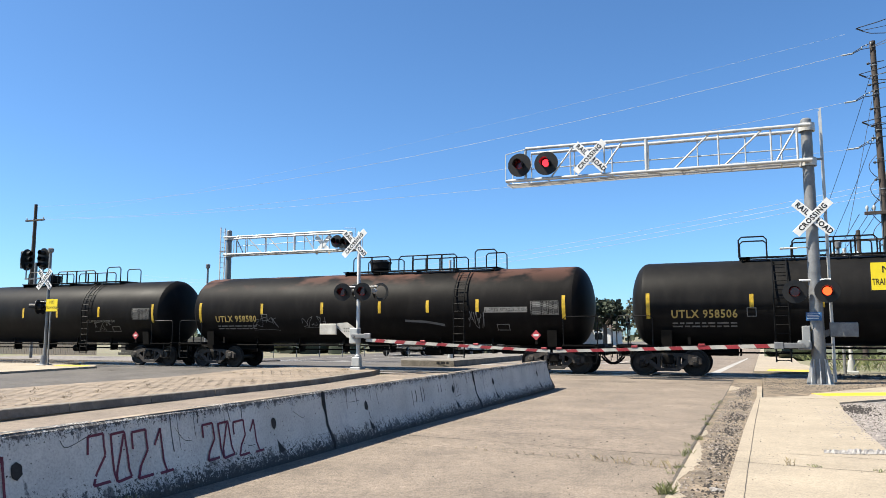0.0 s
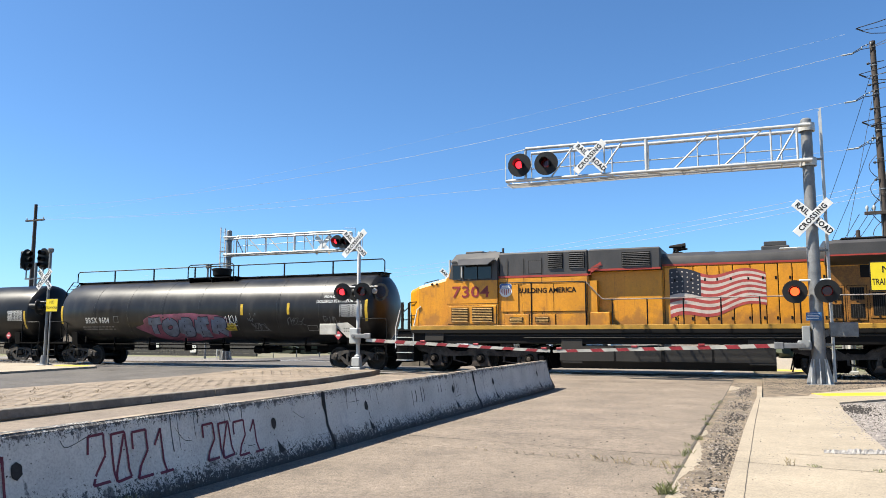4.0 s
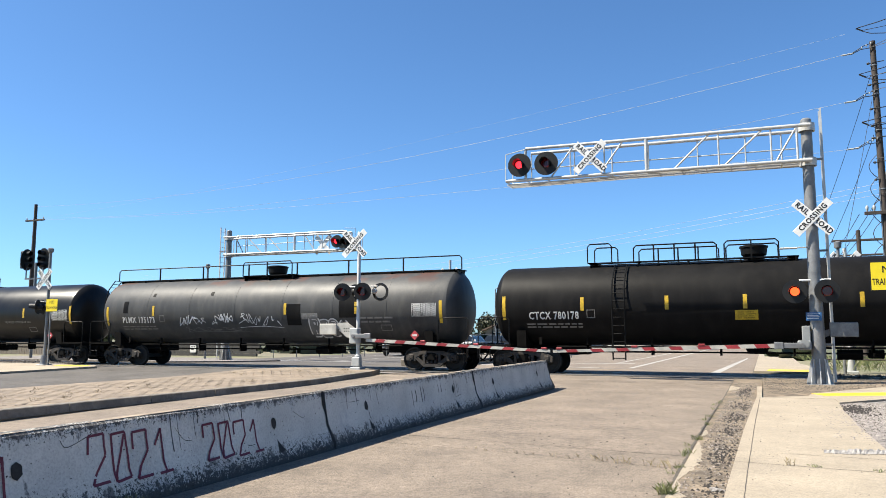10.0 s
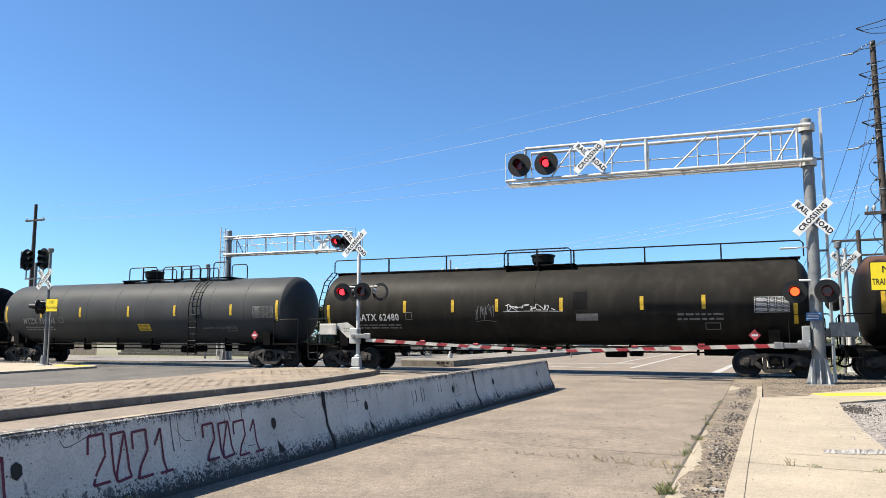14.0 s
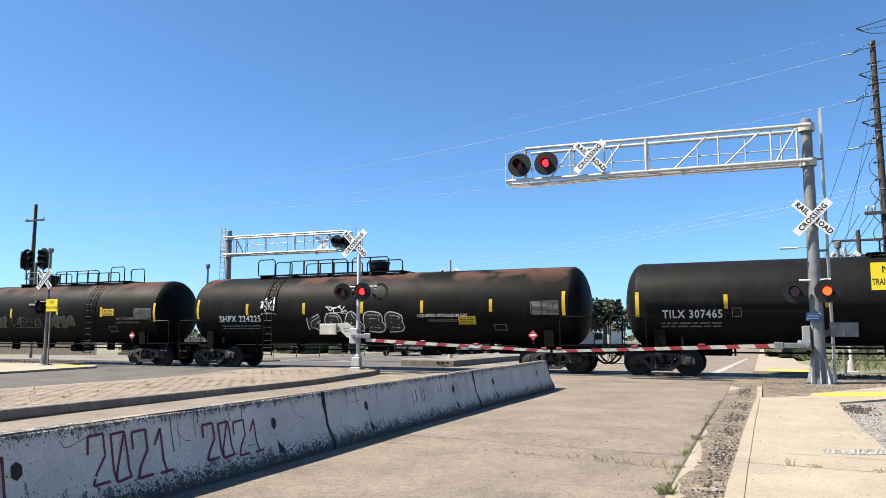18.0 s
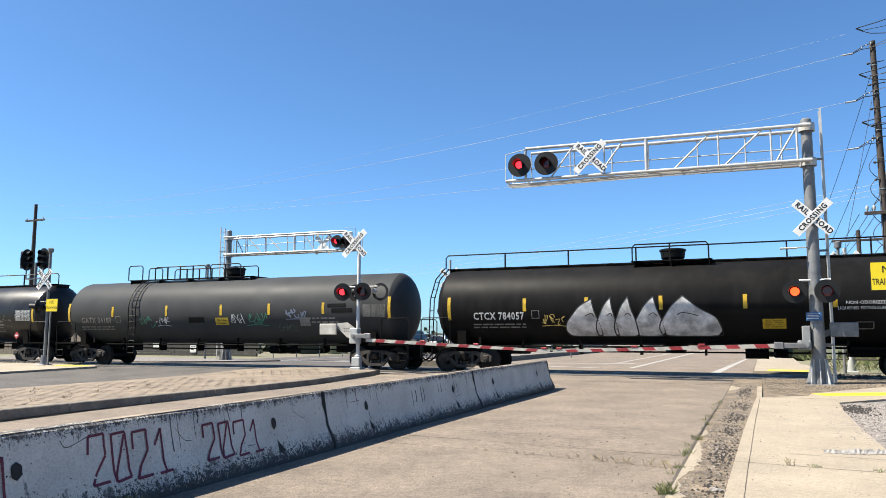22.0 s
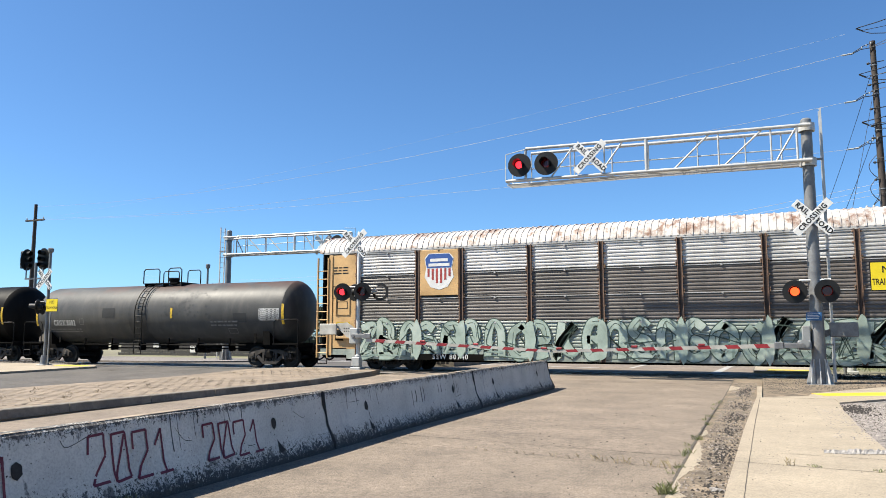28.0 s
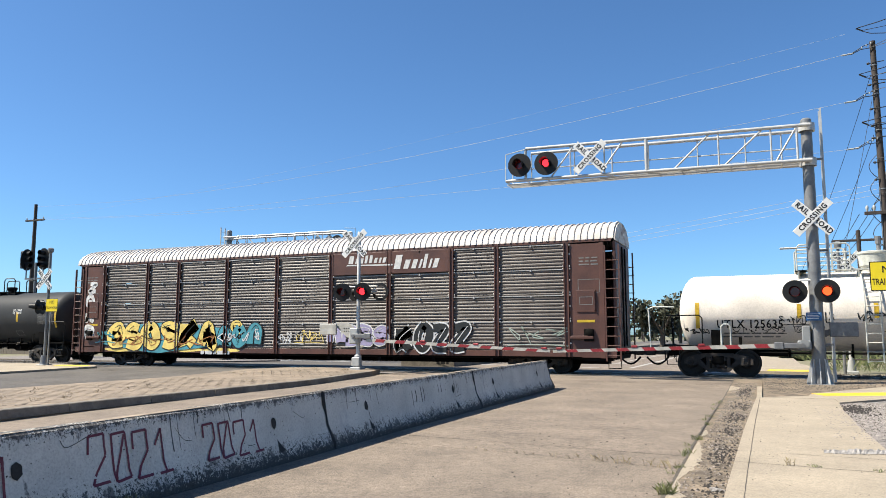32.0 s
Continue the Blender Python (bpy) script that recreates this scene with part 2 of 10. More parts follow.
def footing(y):
    """Height under footways and the median, which do not dip."""
    return max(0.0, level(y))


def sheet(name, pts, z, material, label, thick=0.0, kind="structure", parent=None, rows=1.5, base=level):
    """A paved area given by left and right edges at rows of y: [(y, x_left, x_right)], with a skirt of thickness thick."""
    dense = []
    for (y0, a0, b0), (y1, a1, b1) in zip(pts, pts[1:]):
        n = max(1, int(abs(y1 - y0) / rows)) if min(abs(y0), abs(y1)) < 60 else 1
        dense += [(y0 + (y1 - y0) * i / n, a0 + (a1 - a0) * i / n, b0 + (b1 - b0) * i / n) for i in range(n)]
    dense.append(pts[-1])
    s = Shape()
    v, f = [], []
    for y, a, b in dense:
        h = base(y) + z
        v += [(a, y, h - thick), (a, y, h), (b, y, h), (b, y, h - thick)]
    for i in range(len(dense) - 1):
        k = 4 * i
        f.append((k + 1, k + 2, k + 6, k + 5))
        if thick:
            f += [(k, k + 1, k + 5, k + 4), (k + 2, k + 3, k + 7, k + 6)]
    if thick:
        e = 4 * (len(dense) - 1)
        f += [(0, 3, 2, 1), (e, e + 1, e + 2, e + 3)]
    s.add(v, f)
    ob = part(name, s, material, parent, smooth=20)
    return tagged(ob, label, kind=kind) if not parent else ob


# ---- ground ----
sheet("ground", [(-400, -2500, 2500), (0, -2500, 2500), (8, -2500, 2500), (27, -2500, 2500), (60, -2500, 2500), (2500, -2500, 2500)], -0.06, M_GROUND, "dry earth with sparse grass around the crossing")
sheet("road_1", [(-40, -5.6, -1.0), (27.0, -5.6, -1.0)], 0.0, M_ROAD, "worn pale concrete road lane leading to the rails")
sheet("road_2", [(-40, -13.3, -5.604), (27.0, -13.3, -5.604)], 0.0, M_ROAD, "pale concrete lane between barrier and median")
sheet("road_3", [(-40, -29.5, -18.8), (27.0, -29.5, -18.8)], 0.0, M_ASPH, "grey asphalt lanes beside the median")
sheet("road_4", [(30.4, -29.5, -0.2), (600, -29.5, -0.2)], 0.0, M_ASPH, "grey asphalt road beyond the rails")
sheet("verge", [(-40, -1.0, -0.3), (27.0, -1.0, -0.13)], 0.012, M_DIRT, "gravelly dirt strip beside the road edge", kind="structure")
sheet("pavement_1", [(-40, -0.43, 1.46), (8, -0.41, 1.42), (13, -0.37, 1.36), (16.8, -0.31, 1.36), (18.8, -0.27, 1.43), (19.83, -0.25, 1.43)], 0.09, M_WALK, "pale concrete footway slabs beside the road", 0.2, base=footing)
sheet("kerb_strip", [(19.834, -0.25, -0.13), (23.0, -0.26, -0.13)], 0.088, M_WALK, "", 0.2, base=footing, parent=bpy.data.objects["pavement_1"])
sheet("median", [(-40, -18.6, -13.3), (24.5, -18.8, -13.3), (25.8, -18.0, -13.6), (26.3, -16.5, -14.6)], 0.16, M_MEDIAN, "tan paved raised median with a kerb", 0.2, base=footing)
sheet("track_bed", [(26.2, -900, 900), (31.2, -900, 900)], -0.01, M_BALLAST, "crushed stone ballast along the rails")
sheet("crossing_panel", [(27.0, -31, 2.2), (30.4, -31, 2.2)], 0.012, mat("dark_crossing_asphalt", (0.062, 0.057, 0.053), 0.9, var=0.3, scale=1.2, fine=45, bump=0.5, grain=0.75, mottle=0.5), "dark asphalt crossing surface between the rails")

# ---- track ----
track = thing("railway_track", "rusty steel rails set into the level crossing", "railway track", kind="structure")
for side in (-0.75, 0.75):
    y = TRACK_Y + side
    part("rail", Shape().prism([(y - 0.07, RAIL_Z - 0.17), (y + 0.07, RAIL_Z - 0.17), (y + 0.012, RAIL_Z - 0.13), (y + 0.012, RAIL_Z - 0.04), (y + 0.035, RAIL_Z - 0.03), (y + 0.035, RAIL_Z - 0.003), (y - 0.035, RAIL_Z - 0.003), (y - 0.035, RAIL_Z - 0.03), (y - 0.012, RAIL_Z - 0.04), (y - 0.012, RAIL_Z - 0.13)], -900, 900, "x"), M_RAIL, track)
    part("rail_head", Shape().box(-900, y - 0.03, RAIL_Z - 0.002, 900, y + 0.03, RAIL_Z), M_RAILTOP, track, "polished running surface")

# ---- concrete barrier ----
def barrier(y0, y1, x0, x1):
    prof = [(-0.30, 0.0), (-0.30, 0.08), (-0.17, 0.33), (-0.085, 0.79), (-0.06, 0.81), (0.06, 0.81), (0.085, 0.79), (0.17, 0.33), (0.30, 0.08), (0.30, 0.0)]
    ob = thing("concrete_barrier", "whitewashed concrete road barrier with chips and stains", "barrier", pose(x0, y0, level(y0)), "row of barriers beside the lane")
    n, L = 12, math.hypot(x1 - x0, y1 - y0)
    rng = random.Random(int(y0 * 10))
    v, f = [], []
    for i in range(n + 1):
        y = L * i / n
        for px, pz in prof:
            j = 0.008 if 0 < i < n else 0.0
            v.append((px + rng.uniform(-j, j), y, pz + rng.uniform(-j, j) * (pz > 0)))
    m = len(prof)
    for i in range(n):
        f += [(i * m + k, i * m + k + 1, i * m + m + k + 1, i * m + m + k) for k in range(m - 1)]
    f += [tuple(range(m)), tuple(range(n * m + m - 1, n * m - 1, -1))]
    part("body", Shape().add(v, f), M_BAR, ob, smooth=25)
    ob.rotation_euler = (math.atan2(level(y1) - level(y0), L), 0, math.atan2(-(x1 - x0), y1 - y0))
    return ob

BARX = -5.98
barriers = [barrier(a + 0.02, b - 0.02, BARX, BARX) for a, b in ((-2.7, 3.4), (3.4, 9.45), (9.45, 15.5), (15.5, 21.6))]


# ---- crossing signals ----
M_PLATE = mat("dull_grey_plate", (0.27, 0.28, 0.28), 0.6, var=0.15, scale=4)


def crossbuck(parent, x, y, z, size=1.36, back=False):
    """Two white boards crossed at right angles with black words."""
    for k, a in enumerate((45, -45)):
        word = "CROSSING" if k == 0 else "RAIL ROAD"
        yy = y - 0.02 * (1 - k)
        s = Shape().box(-size / 2, -0.006, -0.125, size / 2, 0.006, 0.125, 0.004)
        rot = pose(x, yy, z, 0, -a, 0)
        board = part("crossbuck_board", s.moved(rot), M_WHITE, parent, "white board with black words")
        if back:
            continue
        for txt, off in (((word, 0.0),) if k == 0 else (("RAIL", -0.39), ("ROAD", 0.39))):
            letters(txt, 0.215, M_BLACK, "lettering", board, lambda u, v, o=off, r=rot: r @ Vector((u + o, -0.010, v)), 1.12, wide=0.92, bold=0.03)


def flasher(parent, x, y, z, turn=0.0, r=0.345):
    """A round black background with a hooded red lens. Returns the disc that lights up inside it."""
    m = pose(x, y, z, 0, 0, turn)
    lamp = part("flasher", Shape().lathe([(0.0, 0.02), (0.0, r), (0.012, r), (0.03, r - 0.02), (0.03, 0.16), (0.16, 0.13), (0.2, 0.06)], (0, 0, 0), 28, "y").moved(m), M_BLACK, parent, "black round background with hooded red lens")
    hood, v, f = Shape(), [], []
    n = 20
    for k in range(n + 1):
        a = radians(-50 + 280 * k / n)
        cx, cz = math.cos(a), math.sin(a)
        d = -0.36 if cz > -0.2 else -0.36 + 0.5 * (-0.2 - cz)
        v += [(0.165 * cx, 0.0, 0.165 * cz), (0.165 * cx, d, 0.165 * cz), (0.155 * cx, d, 0.155 * cz), (0.155 * cx, 0.0, 0.155 * cz)]
    for k in range(n):
        for j in range(4):
            f.append((4 * k + j, 4 * k + (j + 1) % 4, 4 * k + 4 + (j + 1) % 4, 4 * k + 4 + j))
    f += [(0, 1, 2, 3), (4 * n + 3, 4 * n + 2, 4 * n + 1, 4 * n)]
    part("hood", hood.add(v, f).moved(m), M_BLACK, lamp)
    part("lens", Shape().lathe([(-0.010, 0.15), (-0.018, 0.13), (-0.024, 0.07), (-0.026, 0.01)], (0, 0, 0), 24, "y").moved(m), M_LENS, lamp, "dark red lens", smooth=60)
    return lamp, m


lamp_discs = []


def flash_disc(lamp, m, phase, shift=0.0, faulty=False, lit=None):
    """The lamp's face: a disc, lit on one side, that shows its lit side while the lamp is on and its dark side while it is off."""
    d = part("lamp_disc", Shape().lathe([(-0.004, 0.125), (-0.001, 0.125)], (0, 0, 0), 24, "y"), lit or M_LIT, lamp, "glowing red lamp face")
    part("lamp_back", Shape().lathe([(0.001, 0.13), (0.006, 0.13)], (0, 0, 0), 24, "y"), M_LENS, d, "dark side of the lamp face")
    d.matrix_basis = m @ pose(0, -0.045, 0)
    lamp_discs.append((d, m, phase, shift, faulty))


def gate(parent, x, y, z, to, n_stripes, name="gate_arm"):
    """A red and white gate arm from (x, z) to (to[0], to[1]) in the plane y."""
    L = math.hypot(to[0] - x, to[1] - z)
    sgn = 1 if to[0] > x else -1
    ang = math.degrees(math.atan2(to[1] - z, (to[0] - x) * sgn))
    m = pose(x, y, z, 0, -ang * sgn, 0)
    arm = part(name, Shape().prism([(0, -0.062), (sgn * L, -0.045), (sgn * L, 0.045), (0, 0.062)], -0.02, 0.02).moved(m), M_GATEW, parent, "white gate arm with red slanted stripes")
    w = L / (2 * n_stripes + 1)
    for i in range(n_stripes):
        a, b = (2 * i + 1.0) * w, (2 * i + 1.9) * w
        h0, h1 = 0.0605 - 0.0165 * a / L, 0.0605 - 0.0165 * b / L
        part("red_stripe", Shape().prism([(sgn * (a - 0.04), -h0), (sgn * (b - 0.04), -h1), (sgn * (b + 0.04), h1), (sgn * (a + 0.04), h0)], -0.024, 0.024).moved(m), M_GATER, arm)
    for q in (0.33, 0.62, 0.97):
        px = sgn * L * q
        part("gate_lamp", Shape().box(px - 0.1, -0.04, 0.05, px + 0.1, 0.04, 0.12, 0.015).moved(m), M_GATER, arm, "small red lamp on the arm")
    return arm


def mechanism(parent, x, y, z, sgn, ctw):
    """Gate mechanism case with its arm bracket and counterweight, on a mast."""
    low, top = (0.3, 0.3) if sgn > 0 else (0.13, 0.15)
    part("mechanism_case", Shape().box(x - 0.16, y - 0.42, z - low, x + 0.2, y - 0.12, z + top, 0.03).cyl((x + 0.02, y - 0.44, z + 0.05), (x + 0.02, y - 0.42, z + 0.05), 0.13, n=16), M_GREYBOX if sgn > 0 else M_PLATE, parent, "grey mechanism case")
    back = 0.0 if sgn > 0 else 0.62
    part("arm_bracket", Shape().box(x, y - 0.5, z - 0.08, x + sgn * 0.75, y - 0.44, z + 0.08, 0.015).box(x + sgn * 0.55, y - 0.52, z - 0.1, x + sgn * 0.8, y - 0.42, z + 0.1, 0.01).cyl((x + sgn * 0.05, y - 0.52, z), (x + sgn * 0.05, y - 0.1, z), 0.07, n=12), M_STEEL, parent)
    xo = ctw[1] if sgn > 0 else ctw[0]
    crank = [(x + sgn * 0.1, z - 0.12), (x - sgn * 0.28, z - 0.05), (xo - sgn * 0.02, z + 0.32), (xo - sgn * 0.02, ctw[3] + 0.02), (x - sgn * 0.3, ctw[3] + 0.05), (x + sgn * 0.05, z + 0.3)]
    if sgn < 0:
        crank = [(x + 0.0, z + 0.05), (x + 0.3, z + 0.08), (xo + 0.1, ctw[2] + 0.1), (xo + 0.1, ctw[2] + 0.26), (x, z + 0.28)]
    cr = part("counterweight_crank", Shape().prism(crank, y - 0.36 + back, y - 0.31 + back), M_GATEW if sgn > 0 else M_STEEL, parent, "cast crank of the gate")
    for k in range(6):
        part("crank_hole", Shape().cyl((x - sgn * (0.2 + 0.1 * (k % 3)), y - 0.364 + back, z + 0.18 + 0.11 * (k // 3)), (x - sgn * (0.2 + 0.1 * (k % 3)), y - 0.361 + back, z + 0.18 + 0.11 * (k // 3)), 0.025, n=8), M_BLACK, cr)
    part("counterweight", Shape().box(ctw[0], y - 0.47 + back, ctw[2], ctw[1], y - 0.38 + back, ctw[3], 0.02), M_GATEW if sgn > 0 else M_STEEL, parent, "flat counterweight plate")


def cantilever(name, x, y, z0, ztop, tip, zc0, zc1, flip, label, extra):
    """A mast with a box-truss arm over the road. flip: the signs face away from the camera."""
    ob = thing(name, label, "signal gantry", pose(x, y, z0), "crossing signals")
    h = ztop - z0
    part("mast", Shape().lathe([(0, 0.20), (h * 0.7, 0.165), (h, 0.155), (h + 0.05, 0.1)], (0, 0, 0), 24, "z"), M_STEEL, ob, "galvanised round mast")
    part("base_plate", Shape().box(-0.36, -0.36, -0.02, 0.36, 0.36, 0.06, 0.01).box(-0.45, -0.45, -0.3, 0.45, 0.45, -0.02, 0.03), M_STEEL, ob)
    for k in range(8):
        part("gusset", Shape().prism([(0.19, 0.06), (0.36, 0.06), (0.36, 0.12), (0.21, 0.78), (0.19, 0.78)], -0.012, 0.012).moved(pose(0, 0, 0, 0, 0, 45 * k)), M_ALU, ob)
    L = tip - x
    sg = 1 if L > 0 else -1
    zb, zt = zc0 - z0, zc1 - z0
    rise = -0.05 if flip else 0.12
    for yy in (-0.36, 0.36):
        part("lower_chord", Shape().cyl((sg * -0.1, yy, zb), (L, yy, zb + rise), 0.055, n=12), M_ALU, ob)
        part("upper_chord", Shape().cyl((sg * -0.1, yy, zt), (L * 0.925, yy, zt + rise), 0.055, n=12), M_ALU, ob)
    front, back = (-0.36, 0.36) if not flip else (0.36, -0.36)
    at = lambda k: (zb + rise * k + 0.04, zt + rise * k)
    for k, r in ((0.03, 0.034), (0.106, 0.028), (0.265, 0.028), (0.497, 0.06), (0.64, 0.026), (0.76, 0.026), (0.925, 0.05)):
        part("upright", Shape().cyl((L * k, front, at(k)[0]), (L * k, front, at(k)[1]), r, n=8), M_ALU, ob)
    for hi, lo in ((0.028, 0.092), (0.128, 0.245), (0.29, 0.404), (0.575, 0.655), (0.745, 0.83)):
        part("diagonal", Shape().cyl((L * hi, front, at(hi)[1]), (L * lo, front, at(lo)[0]), 0.03, n=8), M_ALU, ob)
    for k in (0.074, 0.184, 0.336, 0.5, 0.627, 0.763, 0.925):
        part("rail_post", Shape().cyl((L * k, back, at(k)[0]), (L * k, back, at(k)[1]), 0.022, n=8), M_ALU, ob)
    for k in range(7):
        yy = -0.27 + 0.09 * k
        part("walkway_bar", Shape().box(0, yy - 0.008, zb - 0.02, L, yy + 0.008, zb + 0.02), M_ALU, ob, "bar of the grating walkway")
    for i in range(14):
        px = L * i / 13
        part("crosspiece", Shape().cyl((px, -0.36, zb - 0.02 + rise * i / 13), (px, 0.36, zb - 0.02 + rise * i / 13), 0.02, n=6), M_ALU, ob)
    part("handrail", Shape().pipe([(sg * 0.3, 0.4, zb + 0.55), (L, 0.4, zb + 0.66)], 0.02).pipe([(L, 0.4, zb + 0.1), (L, 0.4, zb + 1.05)], 0.02).pipe([(L, -0.4, zb + 0.1), (L, -0.4, zb + 1.05), (L * 0.925, -0.4, zt + 0.1)], 0.02), M_ALU, ob)
    lad = 0.42 if not flip else -0.8
    part("ladder_stile", Shape().box(lad - 0.03, 0.2, 0.1, lad + 0.03, 0.24, h + (0.4 if not flip else 0.3)), M_ALU, ob)
    part("ladder_stile", Shape().box(lad - 0.03, 0.58, 0.1, lad + 0.03, 0.62, h + (0.4 if not flip else 0.3)), M_ALU, ob)
    for i in range(int((h + 0.2) / 0.3)):
        part("rung", Shape().cyl((lad, 0.22, 0.3 + 0.3 * i), (lad, 0.6, 0.3 + 0.3 * i), 0.013, n=6), M_ALU, ob)
    for k in (0.15, 0.5, 0.85):
        part("ladder_bracket", Shape().box(0, 0.15, h * k - 0.03, lad, 0.22, h * k + 0.03), M_STEEL, ob)
    for a in (zb, zt):
        part("clamp", Shape().lathe([(a - 0.12, 0.2), (a - 0.12, 0.24), (a + 0.12, 0.24), (a + 0.12, 0.2)], (0, 0, 0), 24, "z", False), M_ALU, ob)
    return ob


# nearer gantry
gantry = cantilever("signal_gantry", 1.44, 24.9, 0.10, 8.1, -8.05, 6.78, 7.86, False, "galvanised cantilever signal gantry with crossbucks and red flashers", 0)
gx, gz = 1.44, 0.10
crossbuck(gantry, 1.47 - gx, -0.26, 5.06 - gz)
crossbuck(gantry, -5.09 - gx, -0.46, 7.47 - gz)
for X, Z, ph in ((-7.52, 7.40, 0), (-6.58, 7.38, 1)):
    l, m = flasher(gantry, X - gx, -0.5, Z - gz, 2, 0.41)
    flash_disc(l, m, ph, -0.10)
    part("lamp_arm", Shape().cyl((X - gx, -0.3, Z - gz), (X - gx, 0.3, Z - gz + 0.3), 0.04), M_BLACK, gantry)
for X, Z, ph in ((0.88, 2.86, 0), (1.74, 2.86, 1)):
    l, m = flasher(gantry, X - gx, -0.26, Z - gz, -4)
    flash_disc(l, m, ph, lit=M_LITO)
part("lamp_crossarm", Shape().cyl((-0.42, -0.1, 3.1), (0.42, -0.1, 3.1), 0.035), M_WHITE, gantry)
part("information_plate", Shape().box(-0.3, -0.24, 1.9, 0.12, -0.23, 2.14, 0.004), M_BLUE, gantry, "small blue plate with unreadable lines")
for i in range(4):
    part("writing_bar", Shape().box(-0.26, -0.244, 2.09 - 0.045 * i, 0.08 - 0.05 * (i % 2), -0.241, 2.105 - 0.045 * i), M_WHITE, gantry)
mechanism(gantry, 0.94 - gx + 0.1, 0.0, 1.27 - gz, -1, (1.77 - gx, 2.53 - gx, 1.52 - gz, 1.95 - gz))
gate(gantry, 0.5 - gx, -0.48, 1.27 - gz, (-6.45 - gx, 1.05 - gz), 8)
part("junction_box", Shape().box(-0.42, -0.2, 1.05, -0.2, 0.1, 1.75, 0.02), M_PLATE, gantry)
part("spot_bracket", Shape().cyl((-0.1, -0.1, 4.08), (-0.5, -0.22, 4.08), 0.022).box(-0.92, -0.3, 4.04, -0.42, -0.14, 4.09, 0.02), M_ALU, gantry)

# mast with gate on the median
post = thing("gate_mast", "aluminium gate mast with crossbuck, red flashers and gate", "crossing signal", pose(-14.46, 25.6, 0.30), "crossing signals")
part("mast", Shape().lathe([(0, 0.075), (5.25, 0.07), (5.3, 0.04)], (0, 0, 0), 16, "z"), M_ALU, post)
part("base_casting", Shape().box(-0.22, -0.22, -0.05, 0.22, 0.22, 0.06, 0.02).lathe([(0.06, 0.17), (0.5, 0.14), (0.55, 0.09)], (0, 0, 0), 12, "z").box(-0.17, -0.2, 0.1, 0.17, -0.1, 0.45, 0.02), M_GREYBOX, post, "grey cast base")
crossbuck(post, -0.14, -0.12, 4.84)
for X, tn, ph in ((-0.60, 16, 0), (0.28, 16, 1)):
    l, m = flasher(post, X, -0.2, 2.95, tn)
    flash_disc(l, m, ph, 0.0, True)
part("lamp_ring", Shape().lathe([(0.24, 0.25), (0.24, 0.345), (0.27, 0.345), (0.28, 0.25), (0.24, 0.25)], (0.82, 0, 2.95), 28, "y", False), M_BLACK, post, "open black ring without its lamp")
part("lamp_housing", Shape().lathe([(0.20, 0.10), (0.14, 0.10), (0.06, 0.08), (0.05, 0.02)], (0.62, 0, 2.98), 16, "y"), M_ALU, post, "pale bare lamp socket")
l, m = flasher(post, -0.3, 0.3, 2.95, 180)
part("lamp_crossarm", Shape().cyl((-0.6, 0, 3.15), (0.82, 0, 3.15), 0.03).box(-0.12, -0.15, 2.75, 0.12, 0.1, 3.05, 0.03), M_ALU, post)
mechanism(post, 0.0, 0.0, 1.25, 1, (-1.45, -0.7, 1.3, 1.72))
gate(post, 0.6, -0.45, 1.10, (-6.74 + 14.46, 0.74), 8)

# mast at the far kerb
lpost = thing("signal_mast", "steel crossing mast with crossbuck and side flashers", "crossing signal", pose(-30.97, 25.3, 0.16), "crossing signals")
part("mast", Shape().lathe([(0, 0.07), (5.3, 0.065)], (0, 0, 0), 14, "z"), M_STEEL, lpost)
part("bell", Shape().lathe([(5.3, 0.06), (5.35, 0.13), (5.5, 0.14), (5.55, 0.05)], (0, 0, 0), 14, "z"), M_STEEL, lpost, "grey bell on the mast top")
part("base_casting", Shape().box(-0.25, -0.25, -0.05, 0.25, 0.25, 0.08, 0.02).lathe([(0.08, 0.2), (0.5, 0.15)], (0, 0, 0), 12, "z"), M_STEEL, lpost)
crossbuck(lpost, -0.15, -0.12, 4.05, 1.2)
l, m = flasher(lpost, -0.45, -0.15, 2.75, -62)
l, m = flasher(lpost, -0.75, 0.35, 2.75, 118)
part("lamp_crossarm", Shape().cyl((-0.8, 0, 3.0), (0.1, 0, 3.0), 0.03), M_STEEL, lpost)


def horn_sign(x, y, z, w, h, post_x, label):
    ob = thing("warning_sign", label, "road sign", pose(x, y, z))
    part("sign_panel", Shape().box(-w / 2, -0.004, -h / 2, w / 2, 0.004, h / 2, 0.003), M_BLACK, ob, "black-edged yellow panel")
    part("sign_face", Shape().box(-w / 2 + 0.02, -0.008, -h / 2 + 0.02, w / 2 - 0.02, -0.0045, h / 2 - 0.02), M_SIGNY, ob)
    letters("NO", h * 0.33, M_BLACK, "lettering", ob, lambda u, v: (u, -0.010, v + h * 0.22), 1.0)
    letters("TRAIN HORN", h * 0.33, M_BLACK, "lettering", ob, lambda u, v: (u * 0.56, -0.010, v * 0.92 - h * 0.2), 1.0)
    part("post", Shape().box(post_x - 0.03, 0.01, -z + level(y) - 0.1, post_x + 0.03, 0.06, h / 2 - 0.05), M_STEEL, ob)
    return ob


horn_sign(-30.57, 25.2, 2.98, 0.76, 0.61, -0.1, "yellow sign reading NO TRAIN HORN on a thin post")
horn_sign(2.44, 17.8, 2.78, 0.76, 0.61, 0.2, "yellow sign reading NO TRAIN HORN beside the footway")

